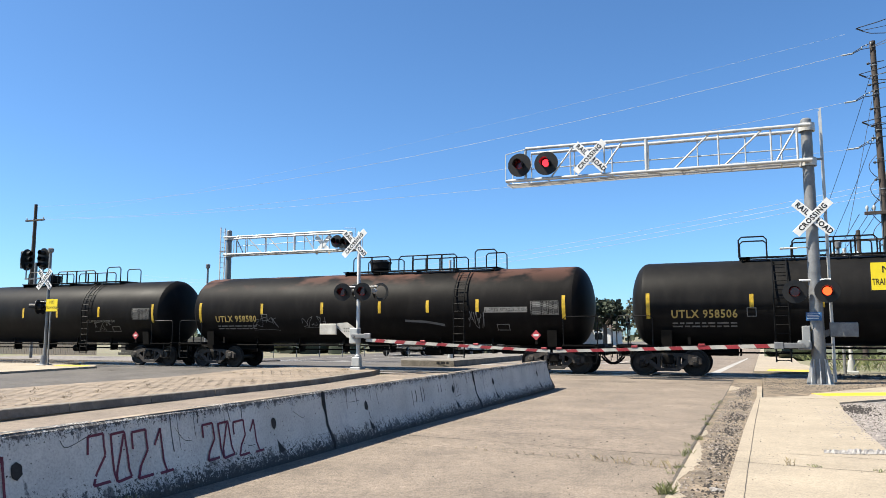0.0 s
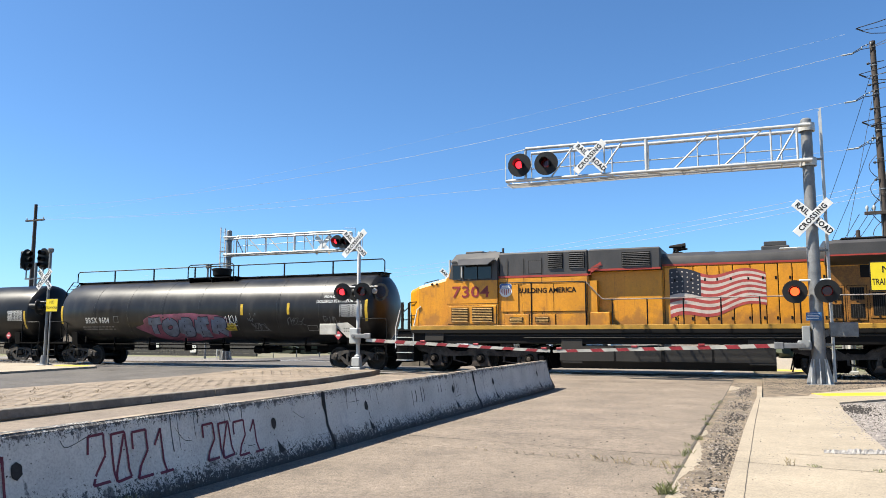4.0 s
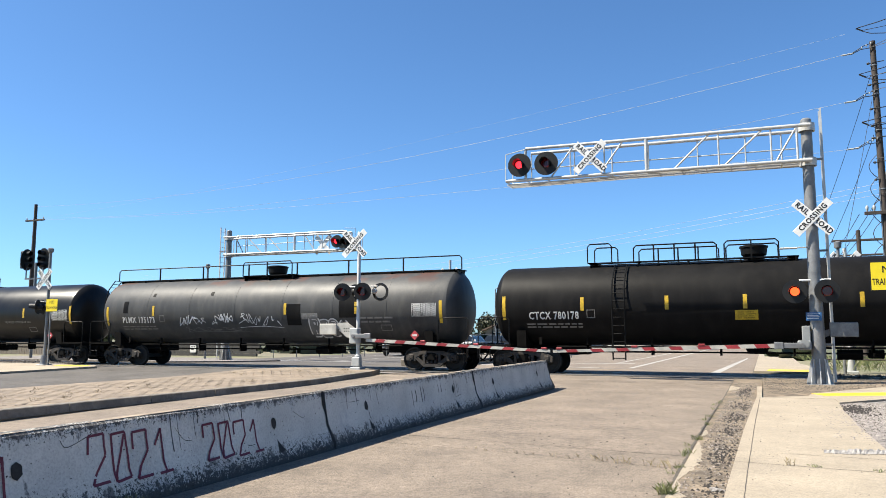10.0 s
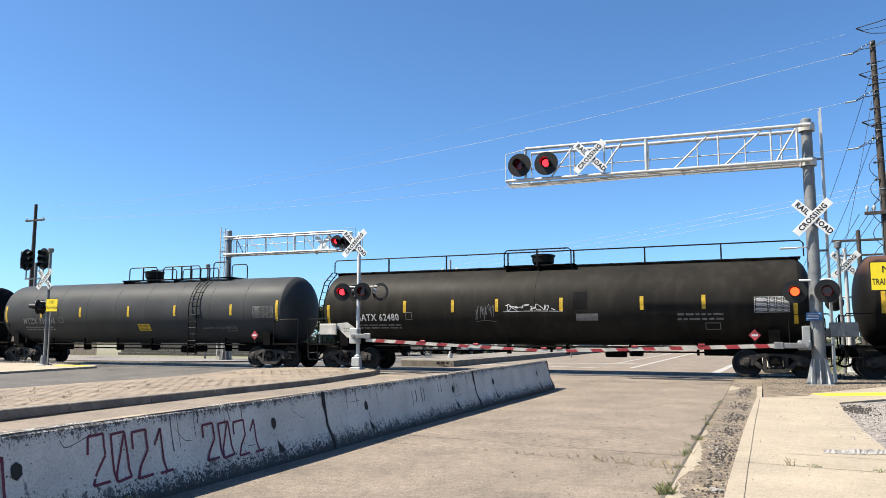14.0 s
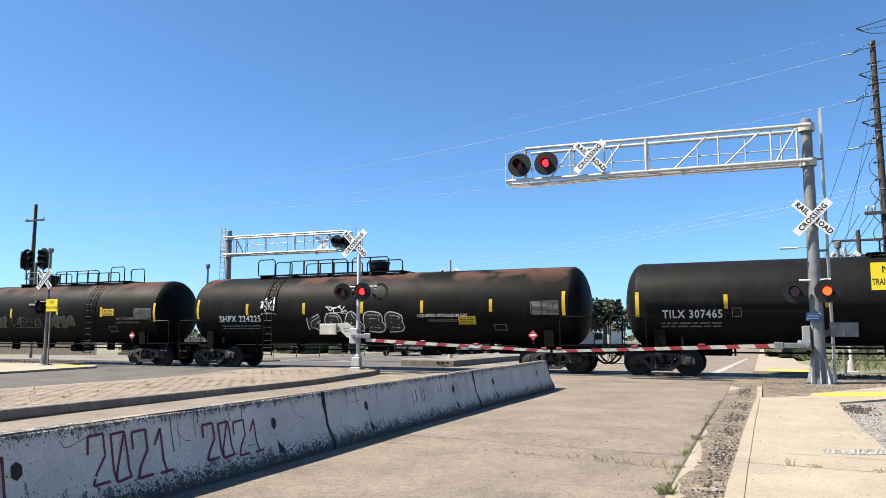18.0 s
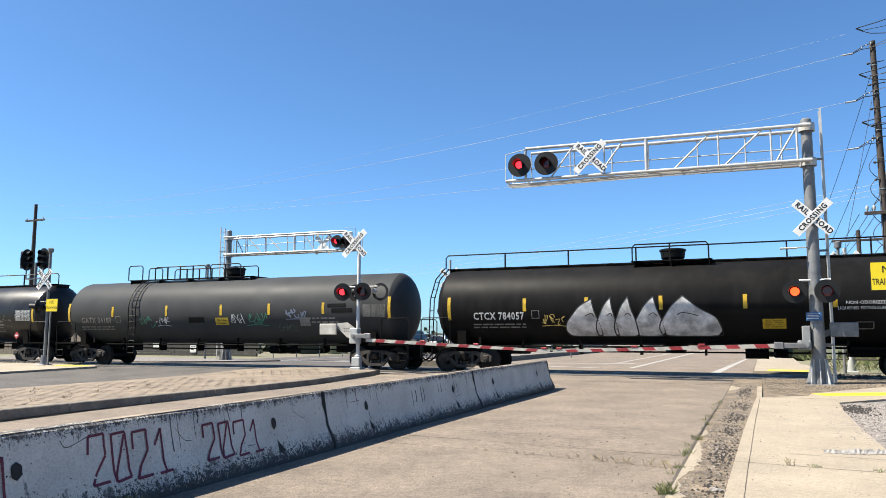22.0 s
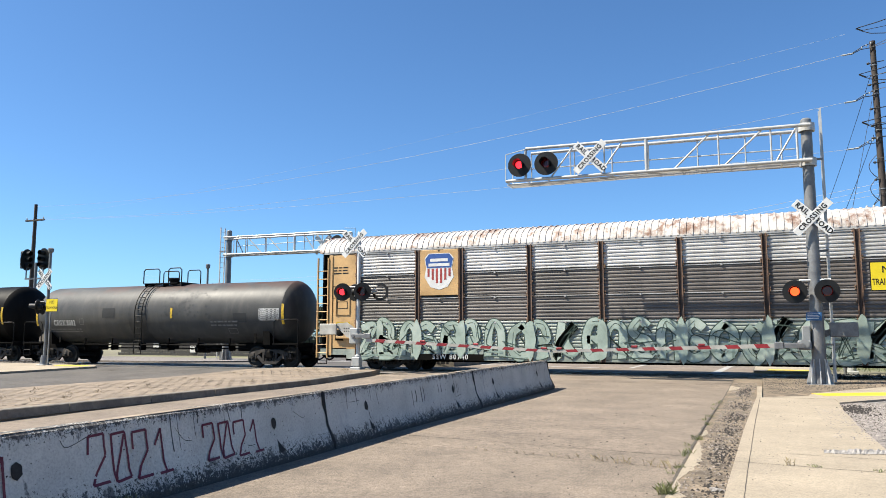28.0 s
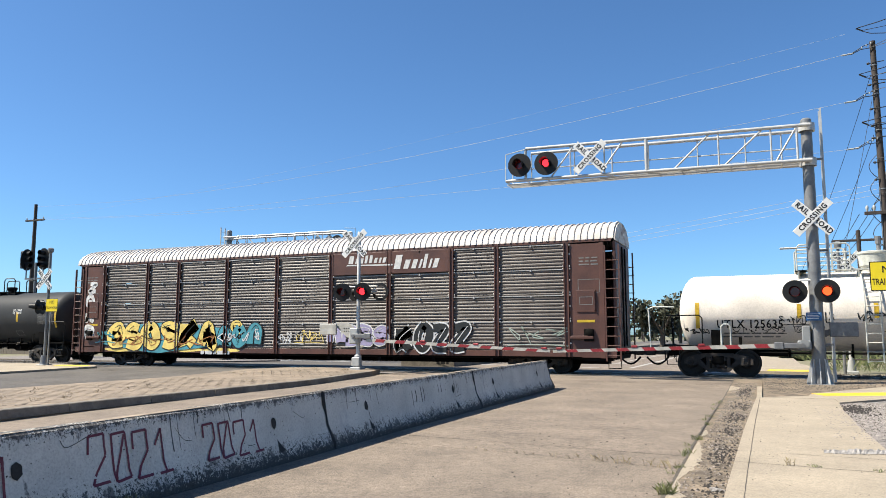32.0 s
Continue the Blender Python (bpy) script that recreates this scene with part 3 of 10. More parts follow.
# gantry beyond the rails, seen from behind
far = cantilever("signal_gantry", -28.4, 35.0, 0.14, 7.6, -19.8, 6.2, 7.2, True, "galvanised cantilever signal gantry beyond the rails seen from behind", 0)
crossbuck(far, 6.1, 0.46, 6.45, back=True)
for X in (7.5, 8.0):
    flasher(far, X, 0.3, 6.4, 180)
l, m = flasher(far, 7.5, -0.45, 6.45, 0)
flash_disc(l, m, 0)
flasher(far, 8.05, -0.45, 6.4, 0)


# ---- train ----
def tank_paint(name, color, rough, rust=0.0, dust=0.15, spec=0.06, var=0.22):
    """Tank paint with road film, streaks that run down and, on some cars, rust along the crown."""
    m = mat(name, color, rough, var=var, scale=0.7, fine=24, streak=0.8, spec=spec)
    n, l = m.node_tree.nodes, m.node_tree.links
    b = n["Principled BSDF"]
    old = b.inputs["Base Color"].links[0].from_socket
    co = n.new("ShaderNodeTexCoord")
    sep = n.new("ShaderNodeSeparateXYZ")
    l.new(co.outputs["Object"], sep.inputs["Vector"])
    # fine streaks of film
    mp = n.new("ShaderNodeMapping")
    mp.inputs["Scale"].default_value = (2.2, 2.2, 0.6)
    l.new(co.outputs["Object"], mp.inputs["Vector"])
    ns = n.new("ShaderNodeTexNoise")
    ns.inputs["Scale"].default_value, ns.inputs["Detail"].default_value = 1.6, 5
    l.new(mp.outputs["Vector"], ns.inputs["Vector"])
    rp = n.new("ShaderNodeValToRGB")
    rp.color_ramp.elements[0].position, rp.color_ramp.elements[1].position = 0.48, 0.8
    rp.color_ramp.elements[1].color = (dust, dust, dust, 1)
    rp.color_ramp.elements[0].color = (0, 0, 0, 1)
    l.new(ns.outputs["Fac"], rp.inputs["Fac"])
    mx = n.new("ShaderNodeMix")
    mx.data_type = "RGBA"
    mx.inputs["B"].default_value = (0.16, 0.145, 0.125, 1)
    l.new(rp.outputs["Color"], mx.inputs["Factor"])
    l.new(old, mx.inputs["A"])
    out = mx.outputs["Result"]
    if rust:
        nz = n.new("ShaderNodeTexNoise")
        nz.inputs["Scale"].default_value, nz.inputs["Detail"].default_value = 0.9, 7
        mr = n.new("ShaderNodeMapping")
        mr.inputs["Scale"].default_value = (0.8, 1, 1.6)
        l.new(co.outputs["Object"], mr.inputs["Vector"])
        l.new(mr.outputs["Vector"], nz.inputs["Vector"])
        top = n.new("ShaderNodeMapRange")
        top.inputs["From Min"].default_value, top.inputs["From Max"].default_value = 3.35, 3.95
        l.new(sep.outputs["Z"], top.inputs["Value"])
        k = n.new("ShaderNodeMapRange")
        k.inputs["From Min"].default_value, k.inputs["From Max"].default_value = 0.62 - 0.24 * rust, 0.68 - 0.16 * rust
        l.new(nz.outputs["Fac"], k.inputs["Value"])
        mu = n.new("ShaderNodeMath")
        mu.operation = "MULTIPLY"
        l.new(top.outputs["Result"], mu.inputs[0])
        l.new(k.outputs["Result"], mu.inputs[1])
        m2 = n.new("ShaderNodeMix")
        m2.data_type = "RGBA"
        m2.inputs["B"].default_value = (0.075, 0.040, 0.031, 1)
        l.new(mu.outputs["Value"], m2.inputs["Factor"])
        l.new(out, m2.inputs["A"])
        out = m2.outputs["Result"]
    l.new(out, b.inputs["Base Color"])
    return m


PAINT = {"black": tank_paint("black_tank_paint", (0.012, 0.0117, 0.0118), 0.5, 0, 0.03),
         "gloss": tank_paint("glossy_black_tank_paint", (0.012, 0.012, 0.0126), 0.34, 0, 0.03, 0.22),
         "rusty": tank_paint("rusty_black_tank_paint", (0.0095, 0.0088, 0.0086), 0.55, 0.55, 0.03),
         "grey": tank_paint("faded_grey_tank_paint", (0.066, 0.067, 0.068), 0.5, 0.25, 0.18, 0.2),
         "slate": tank_paint("slate_tank_paint", (0.062, 0.064, 0.066), 0.5, 0, 0.02, var=0.12),
         "brown": tank_paint("brownish_black_tank_paint", (0.024, 0.022, 0.019), 0.55, 0, 0.06),
         "worn": tank_paint("worn_black_tank_paint", (0.017, 0.016, 0.016), 0.33, 0, 0.10, 0.30),
         "pale": tank_paint("weathered_grey_tank_paint", (0.085, 0.085, 0.083), 0.5, 0.85, 0.25, 0.2),
         "white": tank_paint("cream_white_tank_paint", (0.84, 0.77, 0.68), 0.45, 0, 0.06, 0.4)}
M_UNDER = mat("grimy_steel", (0.007, 0.0063, 0.0056), 0.8, var=0.35, scale=3, fine=30, spec=0.08)
M_FRAME = mat("dusty_cast_steel", (0.030, 0.025, 0.021), 0.8, var=0.4, scale=4, fine=30, bump=0.3, tint=(0.07, 0.056, 0.045))
M_WHEEL = mat("brown_wheel_steel", (0.018, 0.015, 0.012), 0.75, 0.1, var=0.4, scale=5, fine=25)
M_RAILING = mat("black_handrail", (0.006, 0.006, 0.006), 0.55, var=0.2, scale=8, spec=0.15)
M_PALE = mat("cream_painted_pipe", (0.62, 0.63, 0.57), 0.5, var=0.2, scale=6)
M_STRIPE = mat("yellow_reflector", (0.62, 0.40, 0.02), 0.45, var=0.25, scale=9)
M_MARK = mat("white_lettering", (0.72, 0.72, 0.70), 0.5, var=0.15, scale=8)
M_MARKY = mat("yellow_lettering", (0.55, 0.38, 0.10), 0.5, var=0.15, scale=8)
M_DIM = mat("faded_lettering", (0.20, 0.195, 0.185), 0.6, var=0.3, scale=9)
M_PLACARD = mat("placard_red", (0.48, 0.05, 0.06), 0.5, var=0.1, scale=9)
M_NOTICE = mat("notice_yellow", (0.62, 0.42, 0.02), 0.5, var=0.15, scale=9)
SPRAY = {"chrome": mat("bright_silver_spray", (0.78, 0.78, 0.78), 0.4, 0.0, var=0.35, scale=2.2, fine=30, mottle=0.4), "white": mat("white_spray", (0.78, 0.78, 0.77), 0.5, var=0.3, scale=5),
         "pink": mat("pink_spray", (0.24, 0.06, 0.11), 0.5, var=0.3, scale=3), "blue": mat("slate_blue_spray", (0.15, 0.18, 0.25), 0.5, var=0.3, scale=3),
         "green": mat("green_spray", (0.03, 0.22, 0.13), 0.5, var=0.3, scale=3), "maroon": mat("maroon_spray", (0.13, 0.04, 0.045), 0.5, var=0.3, scale=3),
         "mint": mat("pale_mint_spray", (0.42, 0.52, 0.44), 0.55, var=0.25, scale=1.5, tint=(0.54, 0.62, 0.54)), "forest": mat("dark_green_spray", (0.05, 0.085, 0.065), 0.55, var=0.3, scale=2.5), "navy": mat("navy_spray", (0.012, 0.012, 0.04), 0.5, var=0.2, scale=3), "brown": mat("brown_spray", (0.16, 0.06, 0.04), 0.55, var=0.3, scale=2.5), "sage": mat("grey_green_spray", (0.30, 0.40, 0.34), 0.55, var=0.3, scale=2.5, tint=(0.42, 0.50, 0.43)), "black": mat("black_spray", (0.012, 0.014, 0.014), 0.5, var=0.2, scale=3),
         "yellow": mat("yellow_spray", (0.98, 0.74, 0.20), 0.5, var=0.2, scale=2), "cyan": mat("cyan_spray", (0.08, 0.35, 0.42), 0.5, var=0.2, scale=2),
         "violet": mat("lilac_spray", (0.40, 0.36, 0.55), 0.5, var=0.2, scale=2), "grey": mat("grey_spray", (0.14, 0.14, 0.14), 0.5, var=0.2, scale=2), "orange": mat("orange_spray", (0.5, 0.2, 0.05), 0.5, var=0.2, scale=2)}
M_SPRING = M_FRAME
movers, spinners, meshes = [], [], {}


def shared(key, build, material, smooth=35.0):
    """One mesh for all alike parts."""
    if key not in meshes:
        meshes[key] = build().data(key, material, smooth)
    return meshes[key]


def on_tank(R, zc, d=0.008):
    def place(u, v):
        s = max(-0.999, min(0.999, (v - zc) / R))
        return (u, -(R + d) * math.sqrt(1 - s * s), zc + (R + d) * s)
    return place


def patch(place, u0, u1, v0, v1, n=4, s=None):
    s = s or Shape()
    v = []
    for i in range(n + 1):
        w = v0 + (v1 - v0) * i / n
        v += [place(u0, w), place(u1, w)]
    return s.add(v, [(2 * i, 2 * i + 1, 2 * i + 3, 2 * i + 2) for i in range(n)])


def stroke(place, pts, w, s=None, rounds=6):
    """A painted line of width w through pts, smoothed, laid on a surface."""
    s = s or Shape()
    p = [pts[0], *pts, pts[-1]]
    line = []
    for i in range(1, len(p) - 2):
        for k in range(rounds):
            t = k / rounds
            line.append(tuple(0.5 * (2 * p[i][c] + (p[i + 1][c] - p[i - 1][c]) * t + (2 * p[i - 1][c] - 5 * p[i][c] + 4 * p[i + 1][c] - p[i + 2][c]) * t * t + (3 * p[i][c] - p[i - 1][c] - 3 * p[i + 1][c] + p[i + 2][c]) * t ** 3) for c in (0, 1)))
    line.append(pts[-1])
    v = []
    for i, q in enumerate(line):
        a, b = line[max(0, i - 1)], line[min(len(line) - 1, i + 1)]
        dx, dz = b[0] - a[0], b[1] - a[1]
        L = math.hypot(dx, dz) or 1
        v += [place(q[0] - dz / L * w / 2, q[1] + dx / L * w / 2), place(q[0] + dz / L * w / 2, q[1] - dx / L * w / 2)]
    return s.add(v, [(2 * i, 2 * i + 1, 2 * i + 3, 2 * i + 2) for i in range(len(line) - 1)])


def outline(u, v, w, h, rng, k=11):
    return [(u + w / 2 * (1 + rng.uniform(-0.16, 0.16)) * math.cos(2 * math.pi * i / k), v + h / 2 * (1 + rng.uniform(-0.16, 0.16)) * math.sin(2 * math.pi * i / k)) for i in range(k)]


def fill(place, pts, s=None, step=0.07):
    """A filled blob, row by row, so that it follows the surface."""
    s = s or Shape()
    lo, hi = min(p[1] for p in pts), max(p[1] for p in pts)
    n = max(3, int((hi - lo) / step))
    rows = []
    for i in range(n + 1):
        z = lo + (hi - lo) * min(max(i / n, 0.004), 0.996)
        xs = [a[0] + (b[0] - a[0]) * (z - a[1]) / (b[1] - a[1]) for a, b in zip(pts, pts[1:] + pts[:1]) if (a[1] - z) * (b[1] - z) <= 0 and a[1] != b[1]]
        if xs:
            rows.append((min(xs), max(xs), z))
    v = []
    for a, b, z in rows:
        v += [place(a, z), place(b, z)]
    return s.add(v, [(2 * i, 2 * i + 1, 2 * i + 3, 2 * i + 2) for i in range(len(rows) - 1)])


def raised(place, d):
    def lifted(u, v):
        x, y, z = place(u, v)
        return (x, y - d, z)
    return lifted


def scrawl(parent, place, u, v, w, h, color, seed, n=6, thick=0.035):
    """A quick unreadable tag: looped strokes side by side."""
    rng = random.Random(seed)
    s = Shape()
    for i in range(n):
        c = u - w / 2 + w * (i + 0.5) / n
        r = w / n * 0.75
        pts = [(c + rng.uniform(-r, r), v + h * rng.uniform(-0.5, 0.5)) for _ in range(rng.randint(4, 6))]
        stroke(place, pts, thick, s, 5)
    if rng.random() < 0.6:
        stroke(place, [(u - w / 2, v - h * 0.6), (u, v - h * 0.52), (u + w * 0.55, v - h * 0.62)], thick * 0.8, s)
    return part("graffiti_tag", s, SPRAY[color], parent, color + " spray-painted scrawl, unreadable", 0)


GLYPHS = [[(0.9, 0.85), (0.45, 1.0), (0.1, 0.8), (0.3, 0.55), (0.8, 0.45), (0.9, 0.15), (0.5, 0.0), (0.05, 0.15)], [(0.1, 0.0), (0.12, 0.7), (0.45, 1.0), (0.8, 0.75), (0.88, 0.0)],
          [(0.1, 0.5), (0.85, 0.52), (0.75, 0.95), (0.3, 0.95), (0.08, 0.5), (0.3, 0.05), (0.9, 0.1)], [(0.1, 1.0), (0.12, 0.0), (0.15, 0.45), (0.85, 1.0), (0.3, 0.5), (0.9, 0.0)],
          [(0.05, 0.0), (0.45, 1.0), (0.9, 0.0), (0.7, 0.4), (0.2, 0.4)], [(0.1, 0.0), (0.1, 1.0), (0.8, 0.9), (0.75, 0.55), (0.15, 0.5), (0.9, 0.3), (0.8, 0.0), (0.1, 0.0)],
          [(0.5, 1.0), (0.1, 0.7), (0.1, 0.25), (0.5, 0.0), (0.9, 0.3), (0.88, 0.75), (0.5, 1.0)], [(0.1, 0.95), (0.9, 0.95), (0.15, 0.05), (0.9, 0.05)]]


def bubbles(parent, place, u, v, w, h, n, inside, edge, seed, halo=None, thick=0.05, plump=0.34):
    """A row of fat outlined letter-like shapes, unreadable."""
    rng = random.Random(seed)
    f, o, g = Shape(), Shape(), Shape()
    cell = w / n
    fat = min(cell * plump * 1.24, h * plump)
    for i in range(n):
        c = u - w / 2 + cell * i
        lean = rng.uniform(-0.1, 0.15) * cell
        grow = rng.uniform(0.9, 1.12)
        pts = [(c + cell * (0.12 + 0.76 * a) + lean * b + rng.uniform(-0.05, 0.05) * cell, v - h / 2 + fat / 2 + (h - fat) * b * grow + rng.uniform(-0.04, 0.04) * h) for a, b in rng.choice(GLYPHS)]
        lift = 0.0015 * (i % 3)
        if halo:
            stroke(raised(place, -0.004), pts, fat + 0.34, g, 8)
        stroke(raised(place, lift), pts, fat + 2 * thick, o, 8)
        stroke(raised(place, 0.005 + lift), pts, fat, f, 8)
        if thick > 0.03:
            stroke(raised(place, 0.009 + lift), [(p + 0.1 * fat, q + 0.16 * fat) for p, q in pts[1:4]], thick * 0.5, o, 8)
    if halo:
        part("graffiti_halo", g, SPRAY[halo], parent, halo + " spray glow round the letters", 0)
    ob = part("graffiti_outline", o, SPRAY[edge], parent, edge + " outlined graffiti, unreadable", 0)
    part("graffiti_fill", f, SPRAY[inside], ob, inside + " fill", 0)
    return ob


def bars(parent, place, u, v, w, rows, material, gap=0.11, height=0.05, seed=1, name="writing_bar"):
    """Rows of small unreadable writing as plain bars."""
    rng = random.Random(seed)
    s = Shape()
    for r in range(rows):
        x = u - w / 2
        while x < u + w / 2 - 0.1:
            b = min(rng.uniform(0.12, 0.4), u + w / 2 - x)
            patch(place, x, x + b, v - r * gap, v - r * gap + height, 1, s)
            x += b + 0.06
    ob = part(name, s, material, parent, "small unreadable writing as bars", 0)
    ob["kind"] = "stuff"
    return ob


def data_panel(parent, place, u, v, w, h, material):
    s = Shape()
    t = 0.014
    for i in range(7):
        z = v - h / 2 + h * i / 6
        patch(place, u - w / 2, u + w / 2, z - t / 2, z + t / 2, 1, s)
    for k in (0, 0.42, 0.62, 0.82, 1):
        patch(place, u - w / 2 + w * k - t / 2, u - w / 2 + w * k + t / 2, v - h / 2, v + h / 2, 5, s)
    for i in range(6):
        z = v - h / 2 + h * (i + 0.35) / 6
        for a, b in ((0.05, 0.36), (0.46, 0.58), (0.66, 0.78), (0.86, 0.97)):
            patch(place, u - w / 2 + w * a, u - w / 2 + w * b, z, z + h / 20, 1, s)
    return part("data_panel", s, material, parent, "white-lined data panel with unreadable entries", 0)


# ---- running gear ----
def side_frame():
    s = Shape()
    s.prism([(-1.12, 0.42), (-1.12, 0.60), (-0.95, 0.70), (-0.45, 0.80), (0.45, 0.80), (0.95, 0.70), (1.12, 0.60), (1.12, 0.42), (0.70, 0.40), (0.68, 0.54), (0.42, 0.67), (-0.42, 0.67), (-0.68, 0.54), (-0.70, 0.40)], -0.07, 0.07)
    s.prism([(-0.74, 0.50), (-0.34, 0.17), (0.34, 0.17), (0.74, 0.50), (0.62, 0.60), (0.28, 0.29), (-0.28, 0.29), (-0.62, 0.60)], -0.06, 0.06)
    for a in (-1, 1):
        s.box(a * 0.27, -0.065, 0.26, a * 0.39, 0.065, 0.7, 0.02)
        s.box(a * 0.78, -0.1, 0.5, a * 1.0, 0.09, 0.66, 0.03)
    return s


def spring_pack():
    s = Shape()
    for x in (-0.16, 0.0, 0.16):
        s.lathe([(0.30 + 0.032 * i, 0.075 if i % 2 else 0.06) for i in range(8)], (x, 0, 0), 10, "z")
    return s.box(-0.26, -0.09, 0.54, 0.26, 0.09, 0.66, 0.02)


def wheelset(r=0.46):
    s = Shape()
    for a in (-1, 1):
        s.lathe([(a * y, q * r / 0.46) for y, q in ((0.64, 0.09), (0.64, 0.15), (0.70, 0.19), (0.70, 0.36), (0.665, 0.40), (0.665, 0.485), (0.695, 0.485), (0.71, 0.462), (0.80, 0.455), (0.80, 0.405), (0.755, 0.37), (0.75, 0.19), (0.83, 0.14), (0.83, 0.09))], (0, 0, 0), 32, "y")
        s.cyl((0, a * 0.83, 0), (0, a * 1.10, 0), 0.095, n=14)
        s.cyl((0, a * 1.10, 0), (0, a * 1.15, 0), 0.075, 0.06, n=14)
        for k in range(3):
            q = 2 * math.pi * k / 3
            s.cyl((0.045 * math.cos(q), a * 1.14, 0.045 * math.sin(q)), (0.045 * math.cos(q), a * 1.165, 0.045 * math.sin(q)), 0.016, n=6)
        for k in range(6):
            q = 2 * math.pi * k / 6
            s.cyl((0.28 * r / 0.46 * math.cos(q), a * 0.742, 0.28 * r / 0.46 * math.sin(q)), (0.28 * r / 0.46 * math.cos(q), a * 0.762, 0.28 * r / 0.46 * math.sin(q)), 0.03, n=6)
    return s.cyl((0, -0.66, 0), (0, 0.66, 0), 0.085, n=12)


def truck(car, x, q, r=0.46, base=0.89):
    k = r / 0.46
    t = part("truck", shared("truck_bolster_%g" % r, lambda: Shape().box(-0.2, -1.12, 0.42 * k, 0.2, 1.12, 0.72 * k, 0.04).box(-0.35, -0.3, 0.6 * k, 0.35, 0.3, 0.86 * k, 0.04).box(-0.75, -0.5, 0.30 * k, -0.62, 0.5, 0.42 * k).box(0.62, -0.5, 0.30 * k, 0.75, 0.5, 0.42 * k), M_UNDER), None, car, "two-axle truck of grimy cast steel", m=pose(x, 0, 0))
    for y in (-1.0, 1.0):
        part("side_frame", shared("side_frame", side_frame, M_FRAME, 30), None, t, m=Matrix.Translation((0, y, 0)) @ Matrix.Diagonal((1, 1, k, 1)))
        part("spring_pack", shared("spring_pack", spring_pack, M_SPRING, 30), None, t, m=Matrix.Translation((0, y, 0)) @ Matrix.Diagonal((1, 1, k, 1)))
    for a in (-base, base):
        w = part("wheelset", shared("wheelset_%g" % r, lambda: wheelset(r), M_WHEEL, 30), None, t, m=pose(a, 0, r))
        spinners.append((w, a, r, q + x))
    return t


def coupler(car, x, s):
    part("coupler", Shape().box(x, -0.12, 0.72, x + s * 0.75, 0.12, 0.98, 0.03).box(x + s * 0.55, -0.2, 0.70, x + s * 0.98, 0.16, 1.0, 0.05).box(x, -0.3, 0.66, x + s * 0.12, 0.3, 1.08, 0.02), M_FRAME, car, "knuckle coupler")
    pts = [(x + s * 0.1, -0.35, 0.8)] + [(x + s * (0.1 + 0.75 * i / 6), -0.35, 0.8 - 0.42 * math.sin(math.pi * (i + 1) / 8)) for i in range(7)]
    part("air_hose", Shape().pipe(pts, 0.035, 6), M_UNDER, car, "hanging black air hose")


